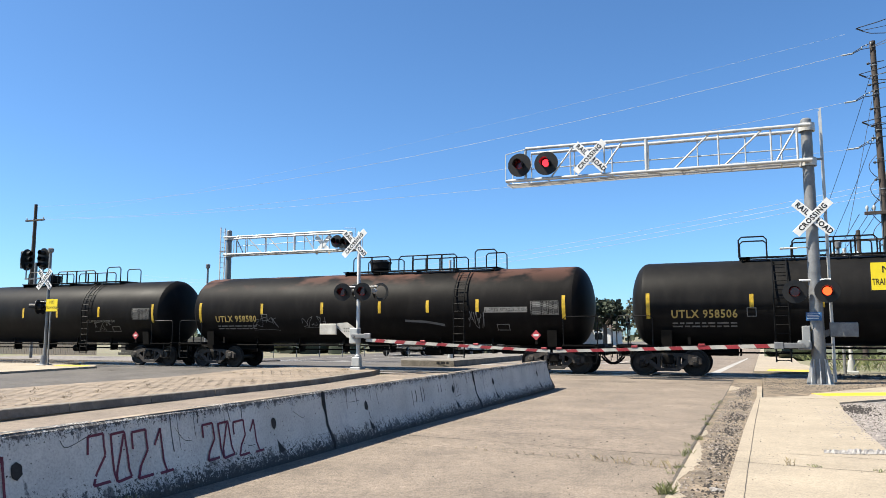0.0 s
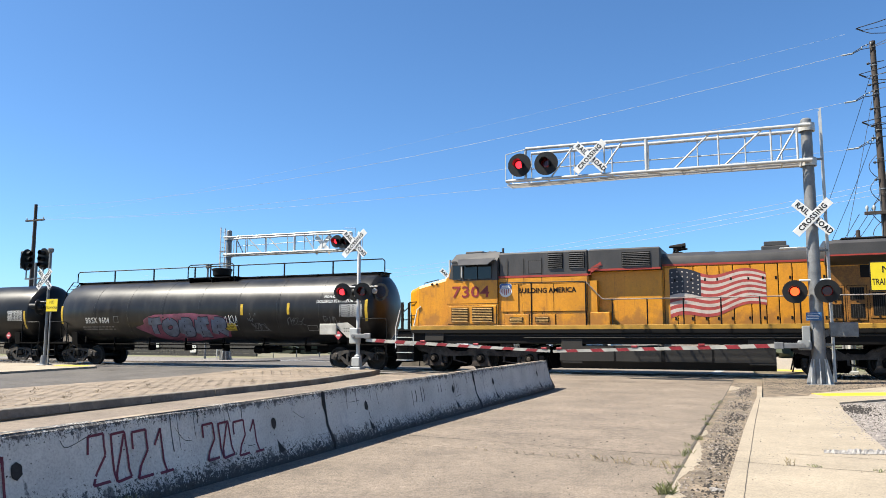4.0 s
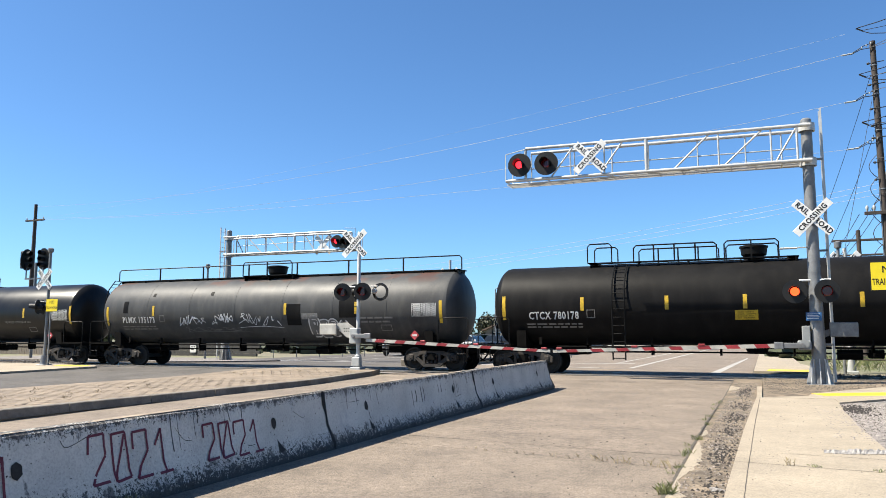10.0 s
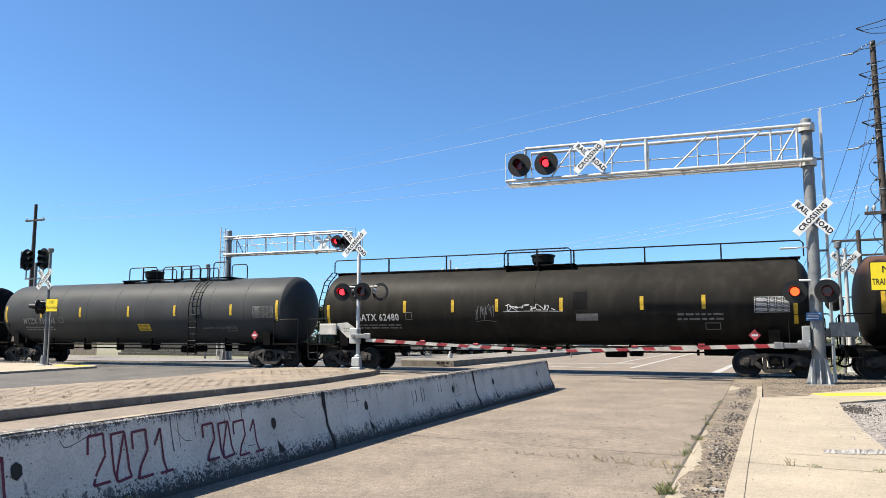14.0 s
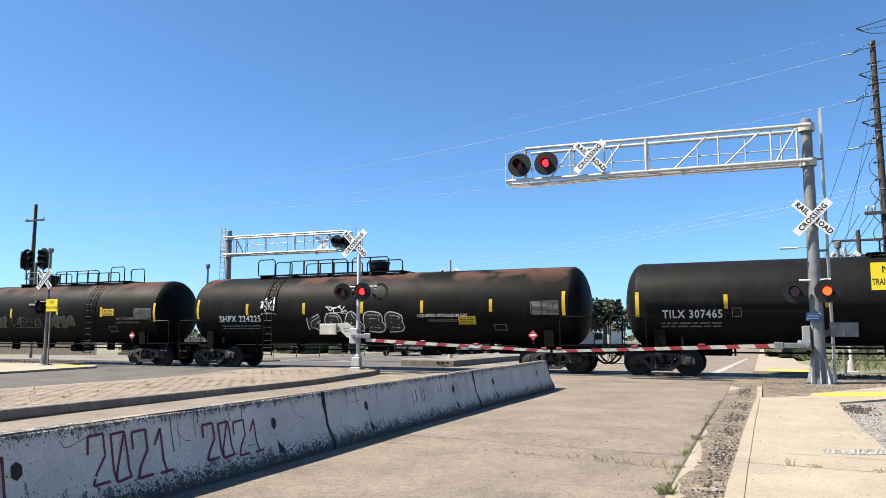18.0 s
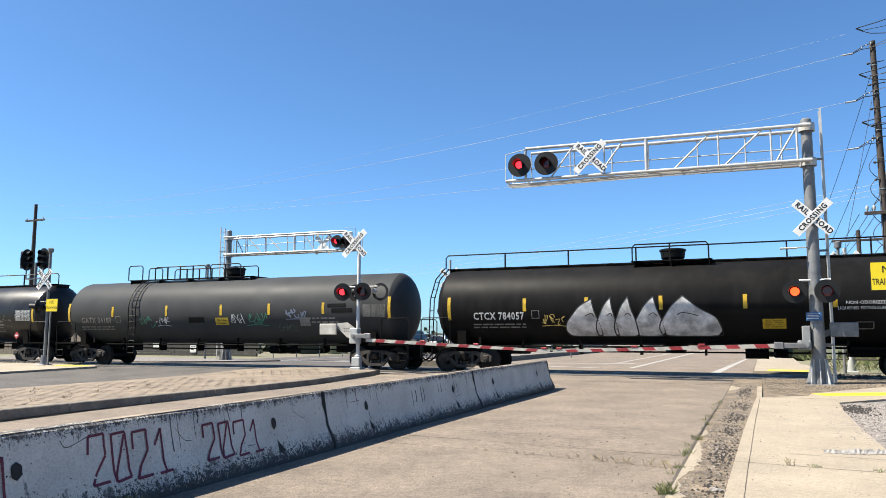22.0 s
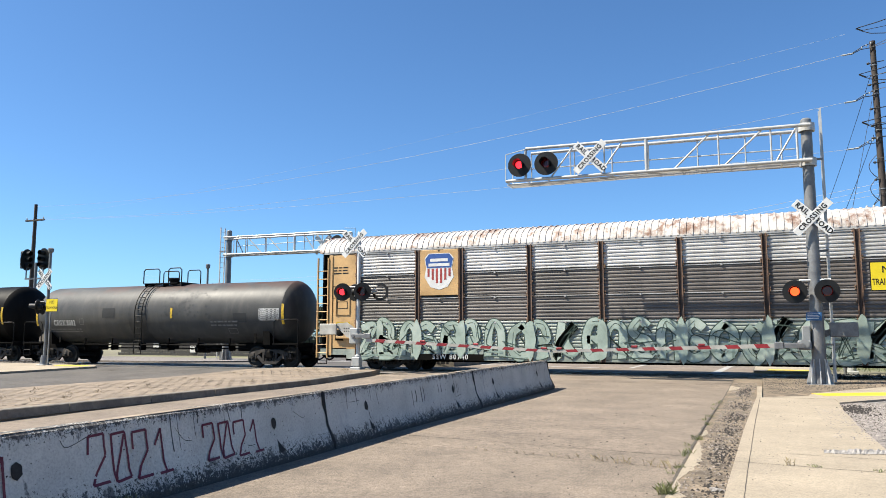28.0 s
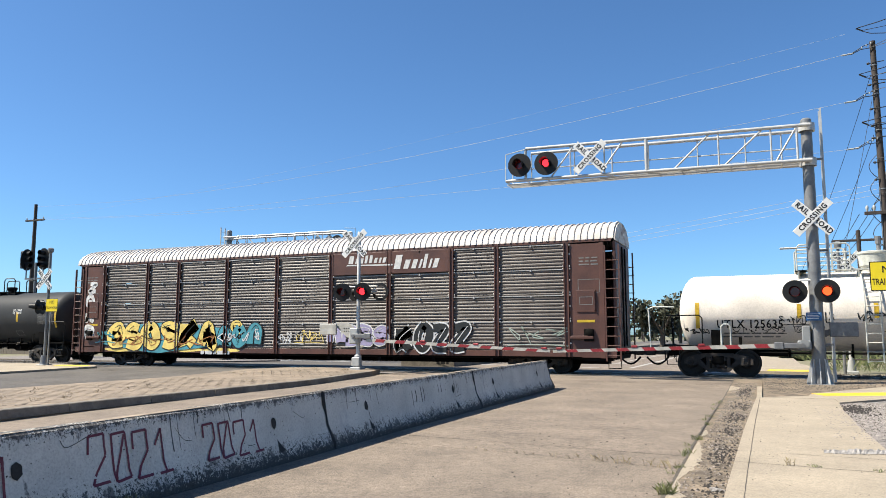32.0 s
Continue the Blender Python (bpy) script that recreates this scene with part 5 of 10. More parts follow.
def loco_truck(ob, x, q):
    t = part("truck", Shape().box(-2.6, -0.95, 0.62, 2.6, 0.95, 0.95, 0.05).box(-0.5, -0.6, 0.8, 0.5, 0.6, 1.3, 0.05), M_UNDER, ob, "three-axle truck of dusty cast steel", m=pose(x, 0, 0))
    for y in (-1.08, 1.08):
        sg = -1 if y < 0 else 1
        s = Shape()
        s.prism([(-2.72, 0.86), (-2.72, 1.02), (-2.45, 1.04), (-2.2, 0.94), (-1.5, 0.98), (-1.2, 0.80), (-0.62, 0.80), (-0.4, 0.98), (0.4, 0.98), (0.62, 0.80), (1.2, 0.80), (1.5, 0.98), (2.2, 0.94), (2.45, 1.04), (2.72, 1.02), (2.72, 0.86), (2.3, 0.74), (1.45, 0.60), (0.5, 0.64), (-0.5, 0.64), (-1.45, 0.60), (-2.3, 0.74)], y - 0.08, y + 0.08)
        part("side_frame", s, M_LFRAME, t, smooth=30)
        for a in AXLES:
            part("pedestal", Shape().prism([(a - 0.26, 0.80), (a + 0.26, 0.80), (a + 0.34, 0.40), (a + 0.42, 0.24), (a - 0.42, 0.24), (a - 0.34, 0.40)], y - 0.10, y + 0.10), M_LFRAME, t, "trapezoid axle-box casting")
            part("journal_box", Shape().lathe([(sg * 1.17, 0.19), (sg * 1.24, 0.18), (sg * 1.26, 0.11), (sg * 1.31, 0.10), (sg * 1.32, 0.05)], (a, 0, 0.53), 16, "y"), M_UNDER, t)
            part("journal_cap", Shape().lathe([(sg * 1.315, 0.085), (sg * 1.335, 0.07)], (a, 0, 0.53), 12, "y"), M_LFRAME, t)
        for a in (-2.38, -1.52, 1.52, 2.38):
            part("coil_spring", Shape().lathe([(0.34 + 0.04 * i, 0.10 if i % 2 else 0.08) for i in range(9)], (a, y, 0), 10, "z"), M_LFRAME, t)
        part("brake_cylinder", Shape().cyl((-2.75, y * 1.12, 1.08), (-2.35, y * 1.12, 1.08), 0.12, n=12), M_LFRAME, t)
        part("brake_cylinder", Shape().cyl((0.85, y * 1.12, 1.04), (1.3, y * 1.12, 1.04), 0.12, n=12), M_LFRAME, t)
        part("brake_lever", Shape().box(-1.15, y * 1.09, 0.45, -1.08, y * 1.02, 0.85).pipe([(-1.1, y * 1.05, 0.46), (-0.6, y * 1.05, 0.35)], 0.025), M_LFRAME, t)
        part("brake_lever", Shape().box(0.9, y * 1.09, 0.42, 0.97, y * 1.02, 0.85).pipe([(0.93, y * 1.05, 0.43), (1.5, y * 1.05, 0.36)], 0.025), M_LFRAME, t)
        part("damper", Shape().cyl((-0.35, y * 1.1, 0.92), (0.25, y * 1.1, 1.2), 0.05, n=8), M_LFRAME, t)
        part("sand_pipe", Shape().pipe([(-2.6, y, 0.8), (-2.75, y * 0.8, 0.2)], 0.025).pipe([(2.6, y, 0.8), (2.75, y * 0.8, 0.2)], 0.025), M_UNDER, t)
    for a in AXLES:
        part("traction_motor", Shape().box(a + 0.18, -0.60, 0.18, a + 0.98, 0.60, 0.86, 0.10).box(a - 0.75, -0.55, 0.30, a - 0.2, 0.55, 0.75, 0.08), M_UNDER, t, "black motor casing between the wheels")
        w = part("wheelset", shared("wheelset_0.53", lambda: wheelset(0.53), M_WHEEL, 30), None, t, m=pose(a, 0, 0.53))
        spinners.append((w, a, 0.53, q + x))


def locomotive(q, d, number, coat, label, cab, aux, slogan, flag_u, wing, doors, intakes, stack, tanks):
    """A six-axle diesel locomotive; d = 1: the cab leads towards -x, d = -1: towards +x. cab: its front and back; aux: ends of the high hood and of the blower."""
    ob = thing("locomotive", label, "locomotive", None, "locomotives of the freight train")
    Y, G, D = LOCO[coat], LOCO["grey"], LOCO["dark"]
    cf, cb = cab

    def bx(x0, y0, z0, x1, y1, z1, b=0.0):
        return Shape().box(d * x0, y0, z0, d * x1, y1, z1, b)

    def pr(pts, a, b):
        return Shape().prism([(d * x, z) for x, z in pts], a, b)

    def seam(x0, z0, x1, z1, y):
        part("panel_seam", bx(x0, y - 0.004, z0, x1, y, z1), D, ob)

    def boxed(name, x0, z0, x1, z1, y, material, t=0.03):
        p = part(name, bx(x0, y - t, z0, x1, y, z1, 0.01), material, ob)
        g = 0.014
        part("panel_seam", bx(x0 - g, y - 0.005, z0 - g, x1 + g, y - 0.001, z1 + g), D, p)
        return p

    part("underframe", bx(-10.3, -1.42, 1.10, 10.3, 1.42, 1.58, 0.03), D, ob, "black underframe")
    for y in (-1.5, 1.5):
        part("deck_edge", bx(-9.65, y - 0.03, 1.63, 9.75, y + 0.03, 1.79, 0.01), LOCO["sill"], ob, "dirty yellow deck edge")
        part("deck_channel", bx(-9.65, y - 0.025, 1.50, 9.75, y + 0.02, 1.63), D, ob)
    part("deck", bx(-10.3, -1.47, 1.60, 10.3, 1.47, 1.66), D, ob)
    # fuel tank, reservoirs and boxes under the deck
    part("fuel_tank", Shape().prism([(-1.45, 0.5), (-1.45, 1.02), (1.45, 1.02), (1.45, 0.5), (1.1, 0.22), (-1.1, 0.22)], d * -3.65, d * 3.6, "x"), LOCO["dirt"], ob, "dusty grey-brown fuel tank")
    part("tank_strap", bx(-0.06, -1.462, 0.5, 0.06, -1.44, 1.03).box(d * 1.6, -1.462, 0.5, d * 1.66, -1.44, 1.03).box(d * -1.7, -1.462, 0.5, d * -1.64, -1.44, 1.03), D, ob)
    for a, b in ((-3.6, -2.8), (2.75, 3.6)):
        part("battery_box", bx(a, -1.44, 0.4, b, -0.9, 1.3, 0.03), LOCO["dirt"], ob)
    if tanks:
        for a, b in ((-1.55, 0.0), (0.75, 2.35)):
            part("air_reservoir", Shape().lathe([(d * a - 0.12 * d, 0.02), (d * a - 0.1 * d, 0.12), (d * a, 0.165), (d * b, 0.165), (d * b + 0.1 * d, 0.12), (d * b + 0.12 * d, 0.02)], (0, -1.38, 1.21), 18, "x"), LOCO["pipe"], ob, "pale dusty air reservoir")
    part("deck_pipe", Shape().cyl((d * -9.0, -1.4, 1.42), (d * 9.0, -1.4, 1.42), 0.04, n=8).cyl((d * -5.0, -1.46, 1.33), (d * 5.0, -1.46, 1.33), 0.025, n=8), LOCO["dirt"], ob)
    for s in (-1, 1):
        loco_truck(ob, d * s * 6.83, q)
    # nose and cab
    rings = [(cf + 0.1, 1.47, 3.68), (-9.35, 1.44, 3.37), (-9.98, 0.86, 3.24)]
    v = [p for x, w, z in rings for p in ((d * x, -w, 1.66), (d * x, -w, z - 0.12), (d * x, -w + 0.1, z), (d * x, w - 0.1, z), (d * x, w, z - 0.12), (d * x, w, 1.66))]
    f = [(6 * k + i, 6 * k + (i + 1) % 6, 6 * k + 6 + (i + 1) % 6, 6 * k + 6 + i) for k in range(2) for i in range(6)] + [tuple(range(6)), tuple(range(17, 11, -1))]
    part("nose", Shape().add(v, f), Y, ob, "bevelled nose", 25)
    part("nose_top", Shape().add([(d * -9.34, -1.22, 3.378), (d * -9.34, 1.22, 3.378), (d * (cf + 0.05), 1.25, 3.685), (d * (cf + 0.05), -1.25, 3.685)], [(0, 1, 2, 3)]), G, ob, "grey anti-glare top of the nose")
    part("nose_grab", Shape().pipe([(d * -8.6, -1.2, 3.5), (d * -8.6, -1.2, 3.62), (d * -9.2, -1.2, 3.5), (d * -9.2, -1.2, 3.38)], 0.018), D, ob)
    # door turned from the sun is painted dark, its shade put into the colour
    part("nose_door", bx(-10.01, -0.4, 1.72, -9.97, 0.4, 3.1, 0.01), D if d < 0 else Y, ob, "door in the nose")
    for z in (2.2, 2.75):
        part("nose_grab", Shape().pipe([(d * -9.5, -1.30, z), (d * -9.8, -1.15, z), (d * -10.0, -0.95, z), (d * -9.95, -0.85, z)], 0.02), D, ob)
    part("class_lamp", Shape().cyl((d * -8.55, -1.47, 3.42), (d * -8.55, -1.49, 3.42), 0.05, n=8).cyl((d * -8.75, -1.46, 3.42), (d * -8.75, -1.485, 3.42), 0.05, n=8), D, ob)
    part("headlight", Shape().cyl((d * -9.95, -0.15, 3.12), (d * -10.02, -0.15, 3.12), 0.1, n=12).cyl((d * -9.95, 0.15, 3.12), (d * -10.02, 0.15, 3.12), 0.1, n=12), M_ALU, ob, "twin headlight")
    part("plough", pr([(-10.3, 0.35), (-10.15, 1.2), (-9.9, 1.2), (-9.9, 0.35)], -1.35, 1.35), D, ob, "black plough plate")
    part("cab_side", pr([(cf, 1.66), (cf, 3.6), (cf + 0.1, 3.68), (cf + 0.28, 4.3), (cb, 4.3), (cb, 1.66)], -1.5, 1.5), Y, ob, "cab body")
    part("cab_upper", pr([(cf + 0.14, 3.62), (cf + 0.28, 4.3), (cb + 0.01, 4.3), (cb + 0.01, 3.52), (cf + 0.6, 3.52)], -1.512, 1.512), G, ob, "grey upper cab")
    part("cab_roof", Shape().add([(d * x, y, z) for x, y, z in ((cf + 0.2, -1.53, 4.26), (cb, -1.53, 4.26), (cb, 1.53, 4.26), (cf + 0.2, 1.53, 4.26), (cf + 0.32, -1.15, 4.60), (cb, -1.15, 4.64), (cb, 1.15, 4.64), (cf + 0.32, 1.15, 4.60))], [(0, 1, 2, 3), (4, 5, 6, 7), (0, 1, 5, 4), (1, 2, 6, 5), (2, 3, 7, 6), (3, 0, 4, 7)]), G, ob, "grey cab roof")
    for a, w, h in ((0.55, 0.75, 0.12), (1.45, 0.4, 0.09)):
        part("roof_vent", bx(cf + a, -0.8, 4.60, cf + a + w, 0.8, 4.62 + h, 0.03), G, ob)
    part("antenna", Shape().cyl((d * (cf + 2.0), -0.4, 4.62), (d * (cf + 2.0), -0.4, 4.86), 0.05, n=10).cyl((d * (cf + 1.2), 0.3, 4.62), (d * (cf + 1.2), 0.3, 4.85), 0.03, n=8), G, ob)
    for y in (-1.05, 0.08):
        part("windscreen", Shape().add([(d * (cf - 0.02), y, 3.7), (d * (cf - 0.02), y + 0.97, 3.7), (d * (cf + 0.2), y + 0.97, 4.22), (d * (cf + 0.2), y, 4.22)], [(0, 1, 2, 3)]), LOCO["glass"], ob, "dark windscreen pane")
    for x0, x1 in ((cf + 0.32, cf + 0.62), (cf + 0.78, cf + 1.32), (cf + 1.36, cf + 1.88)):
        w = part("side_window", bx(x0, -1.53, 3.58, x1, -1.514, 4.12), LOCO["glass"], ob, "dark cab window")
        part("window_frame", bx(x0 - 0.03, -1.535, 3.55, x1 + 0.03, -1.528, 3.58).box(d * (x0 - 0.03), -1.535, 4.12, d * (x1 + 0.03), -1.528, 4.15).box(d * (x0 - 0.03), -1.535, 3.58, d * x0, -1.528, 4.12).box(d * x1, -1.535, 3.58, d * (x1 + 0.03), -1.528, 4.12), LOCO["dirt"], w)
    part("sunshade", Shape().add([(d * x, y, z) for x, y, z in ((cf + 0.5, -1.52, 4.36), (cb - 0.1, -1.52, 4.36), (cb - 0.25, -1.95, 4.10), (cf + 0.7, -1.95, 4.10), (cf + 0.5, -1.52, 4.34), (cb - 0.1, -1.52, 4.34), (cb - 0.25, -1.95, 4.08), (cf + 0.7, -1.95, 4.08))], [(0, 1, 2, 3), (7, 6, 5, 4), (0, 4, 5, 1), (1, 5, 6, 2), (2, 6, 7, 3), (3, 7, 4, 0)]), G if coat != "faded" else LOCO["rusty"], ob, "sunshade over the cab window")
    part("mirror", bx(cf + 0.68, -1.64, 3.62, cf + 0.73, -1.52, 4.08, 0.01), M_ALU, ob)
    letters(number, 0.62, LOCO["number"], "road_number", ob, lambda a, b: (a + d * (cf + 1.03), -1.514, b + 3.06), 1.3 if coat == "faded" else 1.05, "red painted road number", bold=0.015, width=1.82 if coat == "faded" else 1.53)
    sb = boxed("sand_box", cf + 0.1, 1.85, cb - 0.08, 2.55, -1.5, Y)
    if coat == "faded":
        boxed("battery_door", cf + 0.12, 1.9, cf + 0.72, 2.5, -1.53, Y, 0.02)
        boxed("battery_door", cf + 0.8, 1.9, cb - 0.15, 2.5, -1.53, LOCO["sill"], 0.03)
        part("vent_slot", bx(cf + 0.88, -1.568, 2.08, cf + 1.1, -1.56, 2.4), D, ob, "dark vent slot")
        part("door_latch", bx(cf + 1.35, -1.585, 2.2, cf + 1.6, -1.56, 2.32, 0.01), LOCO["sill"], ob)
    else:
        louvre(ob, d, cf + 0.25, cf + 0.95, 1.93, 2.48, -1.53, 9, "tan_grille")
        louvre(ob, d, cf + 1.1, cb - 0.2, 1.93, 2.48, -1.53, 9, "tan_grille")
    seam(cf + 0.05, 2.62, cb, 2.635, -1.5)
    seam(cb - 0.02, 1.66, cb, 4.3, -1.512)
    part("cab_steps_plate", bx(cf - 0.9, -1.49, 1.2, cf - 0.1, -1.44, 1.62, 0.02), LOCO["dirt"], ob)
    bars(ob, flat(-1.514), d * (cf - 0.2) if d < 0 else d * (cf + 0.3), 2.1, 0.24, 1, M_WHITE, seed=3)
    # auxiliary cab and blower
    ae, be = aux
    part("auxiliary_cab", bx(cb, -1.44, 1.66, ae, 1.44, 3.58, 0.02), Y, ob, "high side panels behind the cab")
    part("auxiliary_top", bx(cb, -1.42, 3.58, ae, 1.42, 4.55, 0.06), G, ob, "grey upper hood")
    part("blower_base", bx(ae, -1.1, 1.66, be, 1.1, 3.75, 0.03), Y, ob)
    part("blower_housing", bx(ae, -1.42, 3.75, be, 1.42, 4.54, 0.05), G, ob, "grey blower housing")
    part("trim_line", bx(cb, -1.448, 3.58, ae, -1.424, 3.66), LOCO["red"], ob, "red trim line")
    part("trim_line", bx(ae, -1.428, 3.74, be, -1.422, 3.81), LOCO["red"], ob, "red trim line")
    part("trim_line", bx(be, -1.0, 3.86, wing[0] + 0.2, -0.968, 3.93), LOCO["red"], ob, "red trim line")
    part("trim_flash", Shape().add([(d * x, -1.452, z) for x, z in ((ae - 0.02, 3.60), (ae + 0.42, 3.86), (ae + 0.1, 3.86), (ae + 0.46, 4.06), (ae + 0.5, 3.96), (ae + 0.3, 3.93), (ae + 0.55, 3.93), (ae + 0.1, 3.6))], [(0, 1, 2, 7), (3, 4, 5), (2, 3, 5, 6)]), LOCO["red"], ob, "red lightning flash", 0)
    louvre(ob, d, be - 1.35, be - 0.35, 3.88, 4.38, -1.42, 8)
    louvre(ob, d, ae - 0.7, ae - 0.12, 3.88, 4.46, -1.42, 8)
    louvre(ob, d, ae - 1.5, ae - 0.94, 3.88, 4.46, -1.42, 8)
    boxed("roof_hatch", ae - 2.25, 3.72, ae - 1.75, 4.2, -1.42, G, 0.012)
    for x in (cb + 0.35, cb + 1.0, ae - 1.75, ae - 0.05):
        seam(x, 1.7, x + 0.018, 4.3, -1.442)
    boxed("equipment_door", cb + 0.12, 2.3, cb + 0.8, 3.32, -1.44, Y)
    boxed("equipment_door", cb + 0.95, 2.3, ae - 0.12, 3.32, -1.44, Y)
    seam(ae - 1.3, 2.3, ae - 1.28, 3.32, -1.47)
    for a, b in ((cb + 0.25, cb + 1.2), (cb + 1.25, cb + 2.2), (cb + 2.25, ae - 0.08)):
        boxed("equipment_door", a, 1.70, b, 2.2, -1.44, Y)
        if b < ae - 0.2 and coat != "faded":
            louvre(ob, d, a + 0.2, a + 0.72, 1.9, 2.1, -1.47, 4, "tan_grille")
    part("step_box", bx(ae, -1.42, 1.66, ae + 0.75, -1.1, 2.25, 0.02).box(d * ae, -1.40, 2.25, d * (ae + 0.3), -1.1, 3.4), Y, ob)
    # engine hood and its doors
    sec = [(-0.96, 1.66), (-0.96, 4.0), (-0.88, 4.2), (-0.66, 4.32), (0.66, 4.32), (0.88, 4.2), (0.96, 4.0), (0.96, 1.66)]
    end = wing[1] - 0.12
    part("engine_hood", Shape().prism(sec, d * be, d * end, "x"), Y, ob, "long hood", 30)
    part("hood_roof", Shape().prism([(-0.97, 3.92), (-0.97, 4.02), (-0.89, 4.22), (-0.67, 4.34), (0.67, 4.34), (0.89, 4.22), (0.97, 4.02), (0.97, 3.92)], d * be, d * (wing[0] + 0.1), "x"), G, ob, "grey hood roof", 30)
    x, k = be + 0.06, 0
    while x < wing[0] - 0.3:
        w = (0.44, 0.56, 0.46, 0.4)[k % 4]
        boxed("hood_door", x, 1.76, x + w - 0.03, 3.82, -0.96, Y)
        for z in (1.95, 3.3):
            part("door_latch", bx(x + w - 0.12, -1.004, z, x + w - 0.06, -0.99, z + 0.1), D, ob)
        x, k = x + w, k + 1
    part("exhaust_stack", bx(stack - 0.45, -0.4, 4.3, stack + 0.45, 0.4, 4.52, 0.04).box(d * (stack - 0.36), -0.38, 4.5, d * (stack + 0.36), 0.38, 4.66, 0.02), G, ob, "square exhaust stack")
    part("horn", Shape().cyl((d * 0.2, -0.3, 4.62), (d * 0.65, -0.3, 4.62), 0.03, 0.1, n=10).cyl((d * 0.2, 0.0, 4.68), (d * 0.75, 0.0, 4.68), 0.03, 0.11, n=10).cyl((d * 0.8, 0.2, 4.58), (d * 0.3, 0.2, 4.58), 0.03, 0.1, n=10).cyl((d * 0.45, 0, 4.3), (d * 0.45, 0, 4.66), 0.05).box(d * 0.3, -0.2, 4.32, d * 0.65, 0.2, 4.45, 0.02), D, ob, "air horn cluster")
    part("roof_hatch_row", bx(be + 0.3, -0.5, 4.32, 1.8, 0.5, 4.38, 0.02), G, ob)
    # radiator section
    rm = LOCO["sooty_shaded"] if coat == "faded" else LOCO["sooty_yellow"]
    part("radiator_wing", Shape().prism([(-0.96, 3.70), (-1.56, 3.95), (-1.56, 4.36), (-1.42, 4.47), (-0.9, 4.53), (0.9, 4.53), (1.42, 4.47), (1.56, 4.36), (1.56, 3.95), (0.96, 3.70)], d * wing[0], d * wing[1], "x"), D if coat == "faded" else G, ob, "dark overhanging radiator wings")
    if coat != "faded":
        part("radiator_trim", bx(wing[0], -1.566, 3.95, wing[1], -1.56, 4.0), LOCO["red"], ob)
    part("radiator_top", bx(wing[0] + 0.5, -1.2, 4.50, wing[1] - 0.4, 1.2, 4.58, 0.03), D, ob)
    part("radiator_side", bx(wing[0] + 0.05, -0.968, 1.68, end, -0.96, 3.66), rm, ob, "grimy panels under the radiator, peach ones toned for shade")
    for a, b in intakes:
        part("radiator_intake", bx(a, -0.985, 3.28, b, -0.966, 3.68), D, ob, "dark intake opening")
        part("intake_frame", bx(a - 0.05, -0.992, 3.24, b + 0.05, -0.986, 3.28).box(d * (a - 0.05), -0.992, 3.28, d * a, -0.986, 3.68).box(d * b, -0.992, 3.28, d * (b + 0.05), -0.986, 3.68), rm, ob)
    for a, b, z0, z1 in doors:
        g = boxed("hood_door", a - 0.07, z0 - 0.1, b + 0.07, z1 + 0.06, -0.966, rm, 0.02)
        gr = part("door_grille", bx(a, -0.996, z0, b, -0.984, z1), D, g)
        for k in range(1, 6):
            x = a + (b - a) * k / 6
            part("grille_bar", bx(x - 0.008, -1.002, z0, x + 0.008, -0.996, z1), LOCO["dirt"], gr)
        part("door_latch", bx((a + b) / 2 - 0.03, -0.998, z0 - 0.08, (a + b) / 2 + 0.03, -0.986, z0 - 0.03), D, g)
    part("hood_end", bx(end, -0.93, 1.7, end + 0.06, 0.93, 3.62, 0.02), rm, ob)
    # walkway rails, steps, couplers
    for y in (-1.47, 1.47):
        part("handrail", Shape().pipe([(d * (ae - 0.1), y, 3.37), (d * (ae + 0.5), y, 2.72), (d * (ae + 0.8), y, 2.7), (d * 9.3, y, 2.7), (d * 9.5, y, 2.55), (d * 9.55, y, 1.1)], 0.02), LOCO["pipe"], ob, "pipe handrail along the walkway")
        part("cab_handrail", Shape().pipe([(d * (cb + 0.05), y, 3.4), (d * (ae - 0.1), y, 3.37)], 0.02), LOCO["dirt"], ob)
        if coat == "faded":
            part("upper_handrail", Shape().pipe([(d * (cb - 0.05), y, 4.32), (d * (ae - 0.2), y, 4.32), (d * (ae - 0.1), y, 4.2), (d * (ae - 0.1), y, 3.5)], 0.02).pipe([(d * (cb - 0.05), y, 3.92), (d * (ae - 0.2), y, 3.92)], 0.02), D, ob, "pipe rail above the side panels")
            for x in (cb + 1.2, cb + 2.3):
                part("handrail_post", Shape().cyl((d * x, y, 3.5), (d * x, y, 4.32), 0.022, n=6), D, ob)
        for x in (cb + 1.3, ae - 0.1):
            part("handrail_post", Shape().cyl((d * x, y, 1.5), (d * x, y, 3.38), 0.025, n=6), D, ob)
        x = ae + 0.85
        while x < 9.4:
            part("handrail_post", Shape().cyl((d * x, y, 1.5), (d * x, y, 2.7), 0.025, n=6), D, ob)
            x += 1.22
        for s, e in ((1, 10.35), (-1, -10.35)):
            st = part("step_well", bx(e - s * 0.75, y * 0.9, 0.4, e, y * 0.62, 1.6, 0.01), D, ob, "recessed end steps")
            for k in range(4):
                z = 0.42 + 0.3 * k
                part("step_tread", bx(e - s * 0.72, y * 1.0, z, e - s * 0.03, y * 0.9, z + 0.035), M_ALU, st, "pale-edged step tread")
            part("grab_rail", Shape().pipe([(d * (e - s * 0.78), y, 1.0), (d * (e - s * 0.78), y, 1.7), (d * (e - s * 0.95), y, 2.45), (d * (e - s * 1.1), y, 2.55)], 0.024).pipe([(d * e, y, 0.9), (d * e, y, 1.75), (d * (e - s * 0.2), y, 2.5)], 0.019), M_WHITE, ob, "white grab rail")
